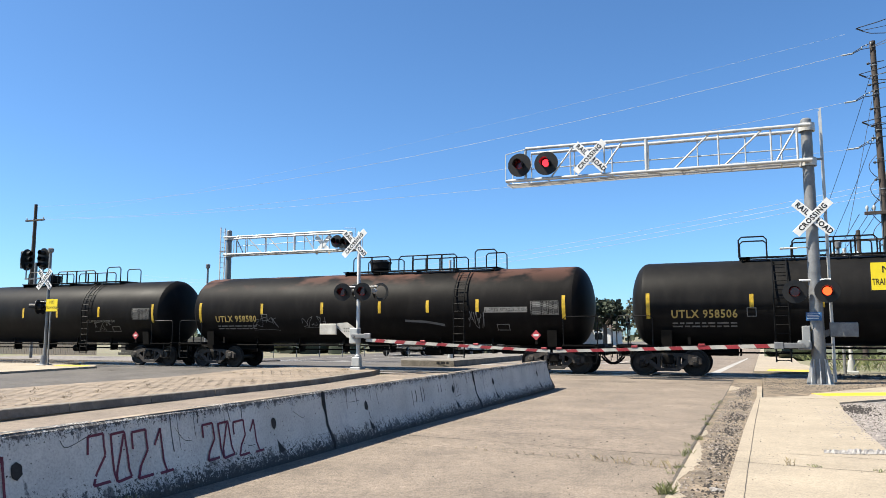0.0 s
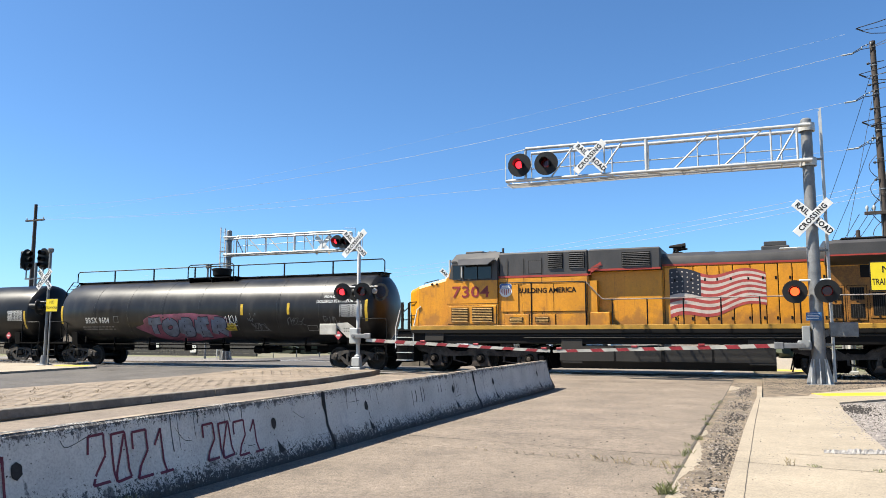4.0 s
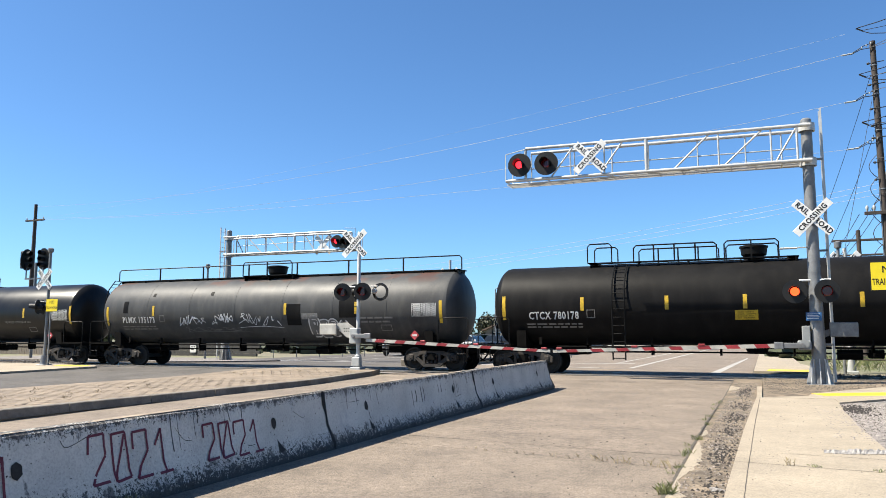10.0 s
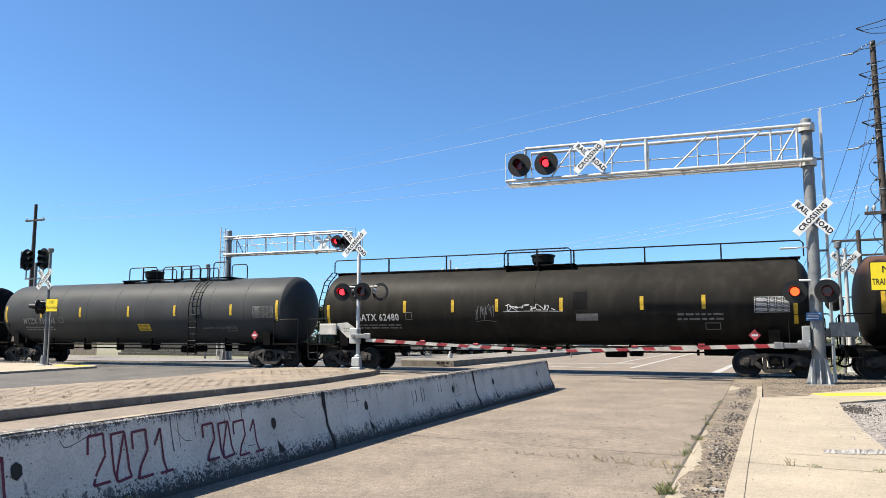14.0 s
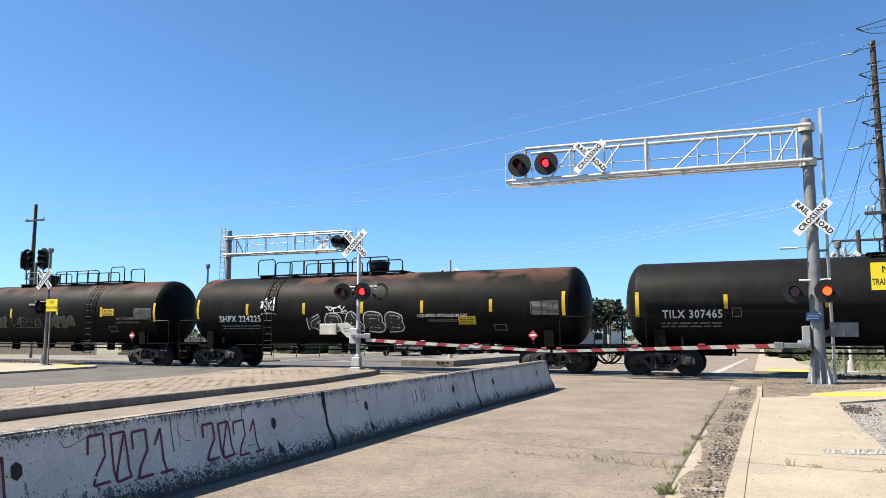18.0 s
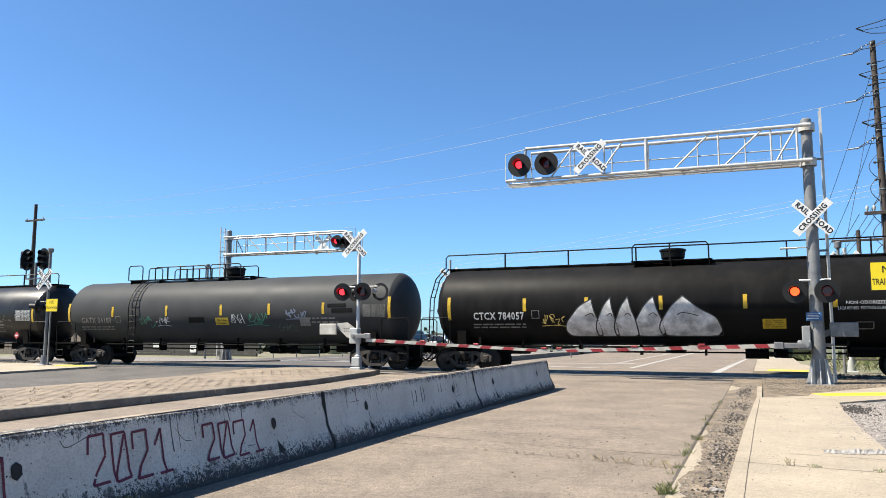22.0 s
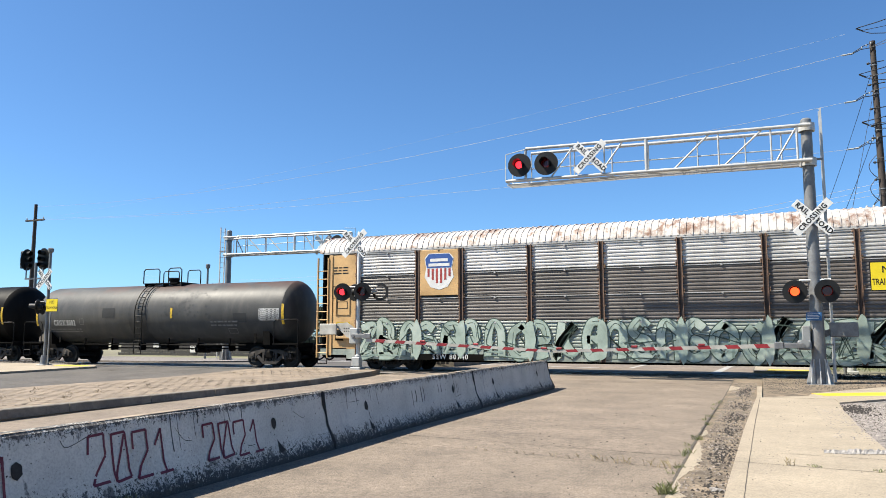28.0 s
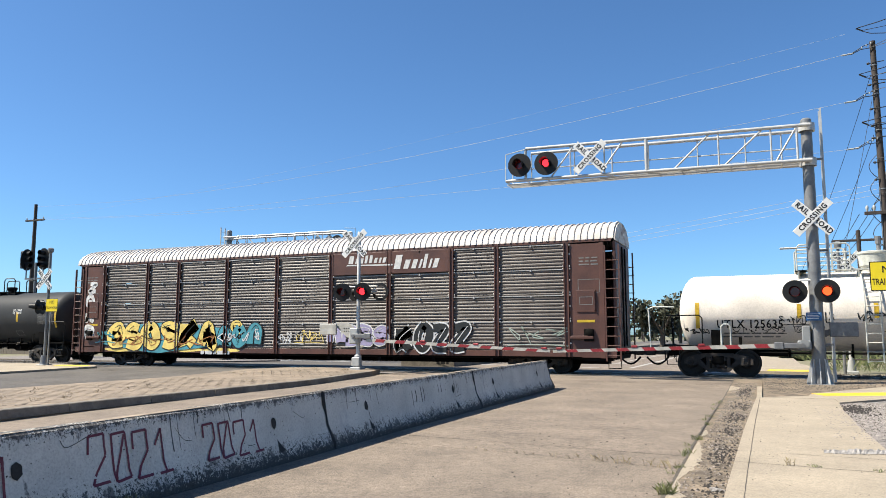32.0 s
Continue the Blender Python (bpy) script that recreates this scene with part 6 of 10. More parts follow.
    for s in (-1, 1):
        coupler(ob, s * 10.15, s)
        for y in (-1.1, -0.48, 0.48, 1.1):
            part("end_post", Shape().box(s * 10.2, y - 0.05, 1.2, s * 10.28, y + 0.05, 2.75), D, ob, "dark end post")
        part("end_chain", Shape().pipe([(s * 10.24, -0.48, 2.3), (s * 10.4, 0.0, 1.95), (s * 10.24, 0.48, 2.3)], 0.02).pipe([(s * 10.24, -1.1, 2.6), (s * 10.3, -0.8, 2.4), (s * 10.24, -0.48, 2.6)], 0.02), D, ob)
        part("multiple_unit_hose", Shape().pipe([(s * 10.2, -0.9, 1.5), (s * 10.5, -0.9, 1.0), (s * 10.8, -0.9, 0.9)], 0.04).pipe([(s * 10.2, -0.7, 1.4), (s * 10.45, -0.7, 0.85), (s * 10.8, -0.7, 0.8)], 0.04), D, ob, "hanging black hoses")
    flag(ob, flat(-0.998), min(d * flag_u[0], d * flag_u[1]), max(d * flag_u[0], d * flag_u[1]), 1.8, 3.82, d == 1)
    if coat == "faded":
        for w, z in (("BUILDING", 2.50), ("AMERICA", 2.20)):
            letters(w, 0.28, LOCO["slogan"], "lettering", ob, lambda a, b: (a + d * slogan, -0.998, b + z), 1.1, width=1.35)
    else:
        letters("BUILDING AMERICA", 0.26, D, "lettering", ob, lambda a, b: (a + d * slogan, -1.478, b + 3.07), 1.0, "", 0.85, 0.03, 1.9 if d < 0 else 2.2)
        shield(ob, flat(-1.478), d * (slogan - 1.6), 3.11, 0.5, 0.52)
    movers.append((ob, q))
    return ob


LOCO["number"] = mat("dark_red_numerals", (0.26, 0.02, 0.02), 0.5, var=0.2, scale=5)
LOCO["pipe"] = mat("dusty_pale_steel", (0.30, 0.26, 0.235), 0.6, var=0.3, scale=4)
LOCO["rusty"] = mat("rusty_sheet", (0.16, 0.075, 0.045), 0.8, var=0.35, scale=5)
LOCO["sooty_yellow"] = mat("sooty_yellow_paint", (0.40, 0.165, 0.012), 0.6, var=0.4, scale=1.3, fine=20, streak=0.3, tint=(0.56, 0.24, 0.014), mottle=0.7)
# peach with soot, darkened further to carry the wing's shade in its colour
LOCO["sooty_shaded"] = mat("sooty_shaded_peach", (0.28, 0.175, 0.095), 0.7, var=0.4, scale=1.3, fine=20, streak=0.3, tint=(0.38, 0.23, 0.12), mottle=0.6)
LOCO["slogan"] = mat("worn_brown_lettering", (0.10, 0.06, 0.045), 0.6, var=0.3, scale=6)
# doors under the radiators: from, to, bottom and top; a pair of low panels stands one over the other
D_SHORT = ((5.24, 5.67, 1.98, 2.42), (5.24, 5.67, 2.56, 2.96), (5.89, 6.30, 1.98, 2.42), (5.89, 6.30, 2.56, 2.96), (6.53, 6.89, 2.06, 2.80), (7.05, 7.64, 1.85, 3.02), (7.77, 8.06, 1.94, 2.92), (8.21, 8.48, 2.06, 2.80), (8.62, 8.90, 1.94, 2.92))
D_LONG = ((4.68, 5.00, 2.95, 3.36), (5.30, 6.13, 2.25, 3.46), (6.24, 6.75, 2.0, 3.08), (7.10, 7.60, 2.0, 3.08), (7.70, 8.04, 2.0, 3.08), (8.51, 8.88, 2.0, 3.08))
locomotive(64.8, 1, "7304", "yellow", "yellow and grey diesel locomotive with painted flag", (-8.15, -6.0), (-2.55, 0.02), -4.1, (0.25, 3.4), (5.2, 9.6), D_SHORT, ((6.22, 7.4), (7.5, 8.92)), 3.75, False)
locomotive(86.9, -1, "5496", "yellow", "bright yellow diesel locomotive with painted flag and shield", (-8.15, -5.96), (-2.47, -0.85), -3.78, (-0.4, 3.6), (3.55, 9.45), D_LONG, ((6.68, 7.9), (7.98, 9.2)), 2.5, True)
locomotive(108.5, 1, "5835", "faded", "sun-faded peach-yellow diesel locomotive with painted flag", (-8.15, -6.05), (-2.55, 0.02), 4.03, (0.05, 3.02), (5.07, 9.65), D_SHORT, ((6.22, 7.4), (7.5, 8.92)), 3.78, False)


# ---- autoracks ----
RACK = {"galv": mat("galvanised_panel", (0.54, 0.53, 0.515), 0.45, 0.0, var=0.2, scale=1.2, fine=18, streak=0.3),
        "grimy": mat("grimy_galvanised_panel", (0.125, 0.108, 0.096), 0.55, 0.0, var=0.35, scale=1.0, fine=18, streak=0.25),
        "dingy": mat("brown_film_panel", (0.105, 0.083, 0.07), 0.5, 0.0, var=0.45, scale=1.0, fine=18, streak=0.25, tint=(0.16, 0.135, 0.115)),
        "ochre": mat("ochre_paint", (0.64, 0.40, 0.17), 0.55, var=0.2, scale=1.2, fine=18), "brown": mat("oxide_brown_paint", (0.105, 0.040, 0.028), 0.55, var=0.25, scale=1.2, fine=18),
        "rust": mat("dark_rusty_post", (0.05, 0.028, 0.018), 0.7, var=0.3, scale=3), "roof": tank_paint("white_roof_with_rust", (0.66, 0.63, 0.60), 0.5, 0, 0.1)}


def roof_rust(name, lo, hi):
    m = mat(name, (0.60, 0.57, 0.54), 0.55, var=0.12, scale=1.0, fine=16)
    n, l = m.node_tree.nodes, m.node_tree.links
    b = n["Principled BSDF"]
    old = b.inputs["Base Color"].links[0].from_socket
    co, mp, ns, rp, mx = n.new("ShaderNodeTexCoord"), n.new("ShaderNodeMapping"), n.new("ShaderNodeTexNoise"), n.new("ShaderNodeValToRGB"), n.new("ShaderNodeMix")
    mp.inputs["Scale"].default_value = (1.6, 0.9, 1.4)
    ns.inputs["Scale"].default_value, ns.inputs["Detail"].default_value, ns.inputs["Roughness"].default_value = 1.1, 10, 0.72
    rp.color_ramp.elements[0].position, rp.color_ramp.elements[1].position = lo, hi
    mx.data_type = "RGBA"
    mx.inputs["B"].default_value = (0.13, 0.062, 0.035, 1)
    l.new(co.outputs["Object"], mp.inputs["Vector"])
    l.new(mp.outputs["Vector"], ns.inputs["Vector"])
    l.new(ns.outputs["Fac"], rp.inputs["Fac"])
    l.new(rp.outputs["Color"], mx.inputs["Factor"])
    l.new(old, mx.inputs["A"])
    l.new(mx.outputs["Result"], b.inputs["Base Color"])
    return m


RACK["mint"] = mat("mint_sprayed_panel", (0.36, 0.41, 0.35), 0.55, var=0.25, scale=1.2, fine=18, streak=0.4, tint=(0.50, 0.53, 0.48))
RACK["roof"] = roof_rust("white_roof_sheet", 0.47, 0.62)
RACK["post"] = mat("brown_rusty_post_edge", (0.20, 0.115, 0.075), 0.65, var=0.35, scale=3, fine=20, streak=0.3, tint=(0.32, 0.20, 0.13))
RACK["plain_roof"] = roof_rust("white_roof_sheet_clean", 0.48, 0.92)
RIB = 0.125


def rib(z, amp=0.022):
    """How far the corrugated sheet stands out at height z."""
    k = (z / RIB) % 1.0
    return amp * (1 if 0.08 < k < 0.45 else (0 if k > 0.8 else (k / 0.08 if k <= 0.08 else (0.8 - k) / 0.35)))


def corrugated(x0, x1, z0, z1, y, sgn):
    pts = [z0]
    k = math.floor(z0 / RIB)
    while k * RIB < z1:
        pts += [RIB * (k + a) for a in (0, 0.08, 0.45, 0.8) if z0 < RIB * (k + a) < z1]
        k += 1
    pts.append(z1)
    v = []
    for z in pts:
        v += [(x0, y + sgn * rib(z), z), (x1, y + sgn * rib(z), z)]
    return Shape().add(v, [(2 * i, 2 * i + 1, 2 * i + 3, 2 * i + 2) for i in range(len(pts) - 1)])


def autorack(q, label, posts, trim, tiers, detail, sill):
    ob = thing("autorack_car", label, "autorack car", None, "cars of the freight train")
    T = RACK[trim]
    E, W = 13.15, 1.50
    foot = 0.64 if trim == "brown" else 0.46
    part("deck", Shape().box(-E, -1.4, 0.55, E, 1.4, 0.85, 0.02).box(-12.6, -0.35, 0.35, 12.6, 0.35, 0.6), M_UNDER, ob)
    for y in (-W, W):
        s = -1 if y < 0 else 1
        part("side_sill", Shape().box(-11.9, y - 0.02, foot, 11.9, y + s * 0.03, 0.86, 0.01).box(-E, y - 0.02, 0.62, -11.9, y + s * 0.03, 0.9).box(11.9, y - 0.02, 0.62, E, y + s * 0.03, 0.9), RACK[sill], ob, "long side sill")
        part("top_chord", Shape().box(-E + 0.1, y - 0.05, 4.80, E - 0.1, y + s * 0.04, 4.90, 0.01), T if trim == "brown" else RACK["galv"], ob)
        for a, b in zip(posts, posts[1:]):
            for z0, z1, m in tiers:
                p = part("side_panel", corrugated(a + 0.09, b - 0.09, z0, z1, y, s), RACK[m], ob, smooth=0)
                if s < 0:
                    c = (a + b) / 2
                    part("panel_clip", Shape().box(c - 0.03, y - 0.075, z1 - 0.1, c + 0.03, y, z1 - 0.03).box(a + 0.12, y - 0.04, z1 - 0.06, b - 0.12, y, z1 - 0.035), RACK["galv"], p)
        for x in posts:
            pc = part("side_post", Shape().box(x - 0.09, y - 0.01, foot, x + 0.09, y + s * 0.045, 4.82), T if trim == "brown" else RACK["rust"], ob, "ribbed side post")
            for dx in (-0.09, 0.06):
                part("post_flange", Shape().box(x + dx, y, foot, x + dx + 0.03, y + s * 0.09, 4.82), T if trim == "brown" else RACK["post"], pc)
            if s < 0:
                for z in (1.1, 1.9, 1.99, 2.45, 2.86, 2.95, 3.4, 3.82, 3.91, 4.35, 4.70):
                    for dx in (-0.125, 0.125):
                        part("post_bracket", shared("post_bracket_" + trim, lambda: Shape().box(-0.025, -0.065, 0, 0.025, 0, 0.06, 0.012), RACK["galv"] if trim == "brown" else RACK["post"]), None, ob, m=pose(x + dx, y - 0.01, z))
        for e in (-1, 1):
            part("end_panel", Shape().box(e * (abs(posts[0]) + 0.1), y - 0.03, 0.85, e * (E - 0.55), y + s * 0.02, 4.76, 0.01), T, ob, "plain panel beside the end doors")
            part("corner_post", Shape().box(e * (E - 0.55), y - 0.05, 0.6, e * (E - 0.39), y + s * 0.06, 4.76, 0.01), T, ob)
            for dx in (0, 0.5):
                part("ladder_stile", Shape().box(e * (E - 0.35 + dx) - 0.025, y + s * 0.02, 0.5, e * (E - 0.35 + dx) + 0.025, y + s * 0.10, 4.66), T, ob)
            for k in range(11):
                part("ladder_rung", Shape().cyl((e * (E - 0.37), y + s * 0.08, 0.7 + 0.34 * k), (e * (E + 0.19), y + s * 0.08, 0.7 + 0.34 * k), 0.018, n=6), T, ob)
    # roof of cross-ribbed sheets
    sec = [(-1.55, 4.86), (-1.50, 5.06), (-1.32, 5.28), (-0.95, 5.50), (-0.45, 5.63), (0, 5.66), (0.45, 5.63), (0.95, 5.50), (1.32, 5.28), (1.50, 5.06), (1.55, 4.86)]
    v, f, m = [], [], len(sec)
    high = 0.036 if trim == "brown" else 0.024
    ribs = [(-E - 0.1 + 0.24 * i + a, o) for i in range(110) for a, o in ((0, 0), (0.14, 0), (0.152, high), (0.218, high), (0.23, 0))]
    steps = len(ribs) - 1
    for x, o in ribs:
        v += [(x, y * (1 + o * 0.4), z + o) for y, z in sec]
    for i in range(steps):
        f += [(i * m + k, i * m + k + 1, i * m + m + k + 1, i * m + m + k) for k in range(m - 1)]
    part("roof", Shape().add(v, f), RACK["plain_roof" if trim == "brown" else "roof"], ob, "white ribbed roof streaked with rust", 32)
    for e in (-1, 1):
        part("roof_end", Shape().prism([(y, z - 0.02) for y, z in sec], e * E, e * (E + 0.04), "x"), RACK["roof"], ob)
        for k in range(4):
            y0 = -1.42 + 0.71 * k
            part("end_door_leaf", Shape().box(e * (E - 0.1), y0, 0.9, e * (E + 0.02), y0 + 0.69, 4.84, 0.03), T if trim == "brown" else M_UNDER, ob, "dark folding end door")
        for y in (-0.3, 0.3):
            part("door_bar", Shape().cyl((e * (E + 0.06), y, 1.0), (e * (E + 0.06), y, 4.7), 0.03), M_UNDER, ob)
        coupler(ob, e * (E - 0.2), e)
        truck(ob, e * 10.1, q, 0.38, 0.86)
        part("end_platform", Shape().box(e * (E - 0.25), -1.4, 0.78, e * (E + 0.3), 1.4, 0.86, 0.01), M_UNDER, ob)
        part("sill_step", Shape().pipe([(e * (E - 0.3), -1.5, 0.6), (e * (E - 0.3), -1.5, 0.25), (e * (E + 0.15), -1.5, 0.25), (e * (E + 0.15), -1.5, 0.6)], 0.022), M_UNDER, ob)
        part("end_sill", Shape().box(e * 12.0, -1.45, 0.5, e * (E - 0.15), -1.2, 0.62), M_UNDER, ob)
        bars(ob, flat(-1.535), e * 12.2, 4.2, 0.7, 3, M_BLACK if trim == "ochre" else M_DIM, 0.12, 0.05, 4)
        part("stencil_box", frame_box(flat(-1.535), e * 12.2, 3.2, 0.8, 0.5), M_BLACK if trim == "ochre" else M_DIM, ob)
        part("hand_brake", Shape().box(e * 12.2 - 0.2, -1.62, 1.2, e * 12.2 + 0.15, -1.53, 1.65, 0.02).lathe([(-1.66, 0.10), (-1.62, 0.16)], (e * 12.2, 0, 1.5), 14, "y"), M_UNDER, ob, "dark hand-brake housing")
        part("end_shelf", Shape().box(e * 11.5, -1.66, 1.28, e * 12.35, -1.52, 1.40, 0.02), T, ob)
        part("access_door", Shape().box(e * 11.75, -1.56, 2.25, e * 12.45, -1.525, 3.05, 0.012), T, ob)
        part("door_handle", Shape().box(e * 12.38, -1.60, 2.3, e * 12.42, -1.56, 3.0, 0.008), T, ob)
        part("stencil_box", frame_box(flat(-1.564), e * 12.1, 2.66, 0.5, 0.3), M_BLACK if trim == "ochre" else M_DIM, ob)
        part("end_notice", Shape().box(e * 11.75, -1.535, 1.88, e * 12.4, -1.531, 1.97), M_NOTICE, ob, "yellow notice strip")
    for i in range(8):
        x = -8.4 + 2.4 * i
        part("floor_beam", Shape().box(x - 0.06, -1.4, 0.4, x + 0.06, 1.4, 0.56), M_UNDER, ob)
    detail(ob, flat(-W - 0.058))
    movers.append((ob, q))
    return ob


P_A = [-11.38, -8.67, -6.8, -4.05, -1.36, 1.36, 4.08, 6.82, 8.68, 11.38]


def paint_a(ob, place):
    rng = random.Random(12)
    part("shield_board", Shape().box(-8.56, -1.575, 2.98, -6.91, -1.55, 4.78, 0.01), RACK["ochre"], ob, "ochre board behind the shield")
    shield(ob, flat(-1.582), -7.73, 3.92, 1.25, 1.45)
    # pale wash with looping dark outlines along the foot of the side
    for k, (a, b) in enumerate(zip(P_A, P_A[1:])):
        n = 2 if b - a > 2 else 1
        bubbles(ob, place, (a + b) / 2, 1.22, b - a + 0.2, 1.5, n + 1, "mint", "forest", 70 + k, None, 0.035, 0.24)
        scrawl(ob, raised(place, 0.014), (a + b) / 2, 1.25, b - a - 0.2, 1.2, "forest", 270 + k, 3, 0.035)
        scrawl(ob, raised(place, 0.012), (a + b) / 2, 0.95, b - a - 0.3, 0.6, "sage", 370 + k, 3, 0.07)
        part("graffiti_wash", fill(flat(-1.615), outline(b, 1.25, 0.42, 1.5, rng, 12), None, 0.05), SPRAY["mint"], ob, "pale overspray across the post", 0)
    part("stencil_panel", Shape().box(-8.6, -1.600, 0.46, -5.9, -1.532, 0.70), M_UNDER, ob)
    letters("SSW 80740", 0.27, M_MARK, "car_number", ob, lambda a, b: (a - 7.25, -1.604, b + 0.58), 1.2, "painted reporting mark")


def paint_b(ob, place):
    part("name_board", Shape().box(1.45, -1.575, 3.9, 6.73, -1.55, 4.80, 0.01), RACK["brown"], ob, "brown board with white lettering shapes")
    nb = flat(-1.582)
    s = Shape()
    x = 2.2
    for k, w in enumerate((0.26, 0.17, 0.16, 0.15, 0.17, 0.17, 0.12, 0.17)):
        h = 0.32 if k in (0, 3, 4) else 0.21
        s.add([nb(x, 4.36), nb(x + w * 0.8, 4.36), nb(x + w * 0.8 + 0.06, 4.36 + h), nb(x + 0.06, 4.36 + h)], [(0, 1, 2, 3)])
        x += w + 0.055
    s.add([nb(2.1, 4.27), nb(4.25, 4.23), nb(4.25, 4.29), nb(2.15, 4.32)], [(0, 1, 2, 3)])
    x = 4.3
    for k, w in enumerate((0.36, 0.28, 0.25, 0.11, 0.18, 0.11, 0.25)):
        h = 0.56 if k in (0, 4) else 0.36
        s.add([nb(x, 4.08), nb(x + w * 0.8, 4.08), nb(x + w * 0.8 + 0.12, 4.08 + h), nb(x + 0.12, 4.08 + h)], [(0, 1, 2, 3)])
        x += w + 0.07
    part("name_lettering", s, M_MARK, ob, "slanted white bars in place of a name", 0)
    part("graffiti_wash", fill(raised(place, -0.005), outline(-7.3, 1.35, 8.0, 1.3, random.Random(5), 26), None, 0.045), SPRAY["cyan"], ob, "blue spray behind the yellow letters", 0)
    bubbles(ob, place, -7.75, 1.42, 6.5, 1.35, 6, "yellow", "black", 41, None, 0.055, 0.36)
    scrawl(ob, raised(place, 0.014), -7.75, 1.2, 6.2, 0.5, "orange", 45, 9, 0.035)
    bubbles(ob, place, -3.3, 1.4, 2.4, 1.0, 3, "cyan", "black", 42, None, 0.05)
    bubbles(ob, place, -3.4, 1.75, 0.75, 0.6, 1, "yellow", "black", 43, None, 0.04)
    scrawl(ob, raised(place, 0.016), -3.3, 1.4, 2.2, 0.5, "white", 44, 5, 0.05)
    scrawl(ob, raised(place, 0.008), -11.2, 1.5, 1.2, 0.7, "cyan", 46, 4, 0.06)
    scrawl(ob, place, -0.6, 1.35, 1.2, 0.5, "white", 47, 6, 0.04)
    scrawl(ob, place, 0.3, 1.4, 1.4, 0.5, "yellow", 48, 5, 0.03)
    bubbles(ob, place, 2.65, 1.42, 2.8, 0.8, 4, "violet", "white", 49, None, 0.05)
    bubbles(ob, place, 5.95, 1.3, 3.1, 1.1, 4, "black", "white", 50, None, 0.06)
    scrawl(ob, place, 10.2, 1.4, 2.2, 0.6, "mint", 51, 5, 0.035)
    for k in range(4):
        bubbles(ob, flat(-1.536), -12.25, 3.75 - 0.72 * k, 0.75, 0.66, 1, "white", "brown", 52 + 3 * k, None, 0.02, 0.3)
    for k in range(4):
        part("graffiti_fill", fill(flat(-1.536), outline(-10.2 + 2.0 * k, 0.76, 2.1, 0.2, random.Random(k)), None, 0.05), SPRAY["yellow"], ob, "yellow paint over the sill", 0)
    bars(ob, flat(-1.54), -4.6, 0.58, 1.6, 1, M_MARK, 0.2, 0.16, 8)


autorack(469.05, "tall galvanised autorack with ochre ends, white rusty roof and pale graffiti", P_A, "ochre", [(0.88, 1.96, "mint"), (1.98, 2.92, "grimy"), (2.94, 3.88, "grimy"), (3.90, 4.80, "galv")], paint_a, "mint")
autorack(521.61, "brown autorack with grimy ribbed panels, white roof and bright graffiti", P_A, "brown", [(0.88, 1.96, "dingy"), (1.98, 2.92, "dingy"), (2.94, 3.88, "dingy"), (3.90, 4.80, "dingy")], paint_b, "brown")


# ---- ground detail ----
def slab(name, pts, z, thick, material, label="", parent=None, kind="structure"):
    """A paved piece with any outline, following the ground's rise."""
    n = len(pts)
    v = [(x, y, footing(y) + z) for x, y in pts] + [(x, y, footing(y) + z - thick) for x, y in pts]
    f = [tuple(range(n)), tuple(range(2 * n - 1, n - 1, -1))] + [(i, (i + 1) % n, n + (i + 1) % n, n + i) for i in range(n)]
    ob = part(name, Shape().add(v, f), material, parent, smooth=0)
    return tagged(ob, label, kind=kind) if parent is None else ob


M_CRACK = mat("dark_joint", (0.10, 0.085, 0.066), 0.95, var=0.3, scale=12)
M_STAIN = mat("dark_road_patch", (0.085, 0.08, 0.075), 0.9, var=0.3, scale=3, fine=40, bump=0.5)
M_GRAVEL = mat("loose_gravel", (0.24, 0.215, 0.20), 0.9, var=0.5, scale=9, fine=35, bump=1.0, tint=(0.36, 0.32, 0.30))
M_STONE = mat("pale_stones", (0.33, 0.295, 0.27), 0.9, var=0.4, scale=14)
M_STONED = mat("dark_stones", (0.10, 0.085, 0.07), 0.9, var=0.4, scale=14)
M_PAPER = mat("dirty_white_litter", (0.33, 0.31, 0.29), 0.8, var=0.3, scale=12)
M_CLOD = mat("black_clods", (0.04, 0.034, 0.03), 0.95, var=0.5, scale=14)
M_GRASS = mat("weeds", (0.15, 0.18, 0.06), 0.8, var=0.4, scale=5, tint=(0.30, 0.28, 0.12))
M_DRYGRASS = mat("dry_grass", (0.30, 0.24, 0.14), 0.85, var=0.3, scale=5)
M_LINE = mat("worn_white_line", (0.42, 0.40, 0.37), 0.7, var=0.2, scale=4)
M_RUBBER = mat("black_rubber_edge", (0.022, 0.02, 0.02), 0.8, var=0.3, scale=6)

road1 = bpy.data.objects["road_1"]
pave = bpy.data.objects["pavement_1"]


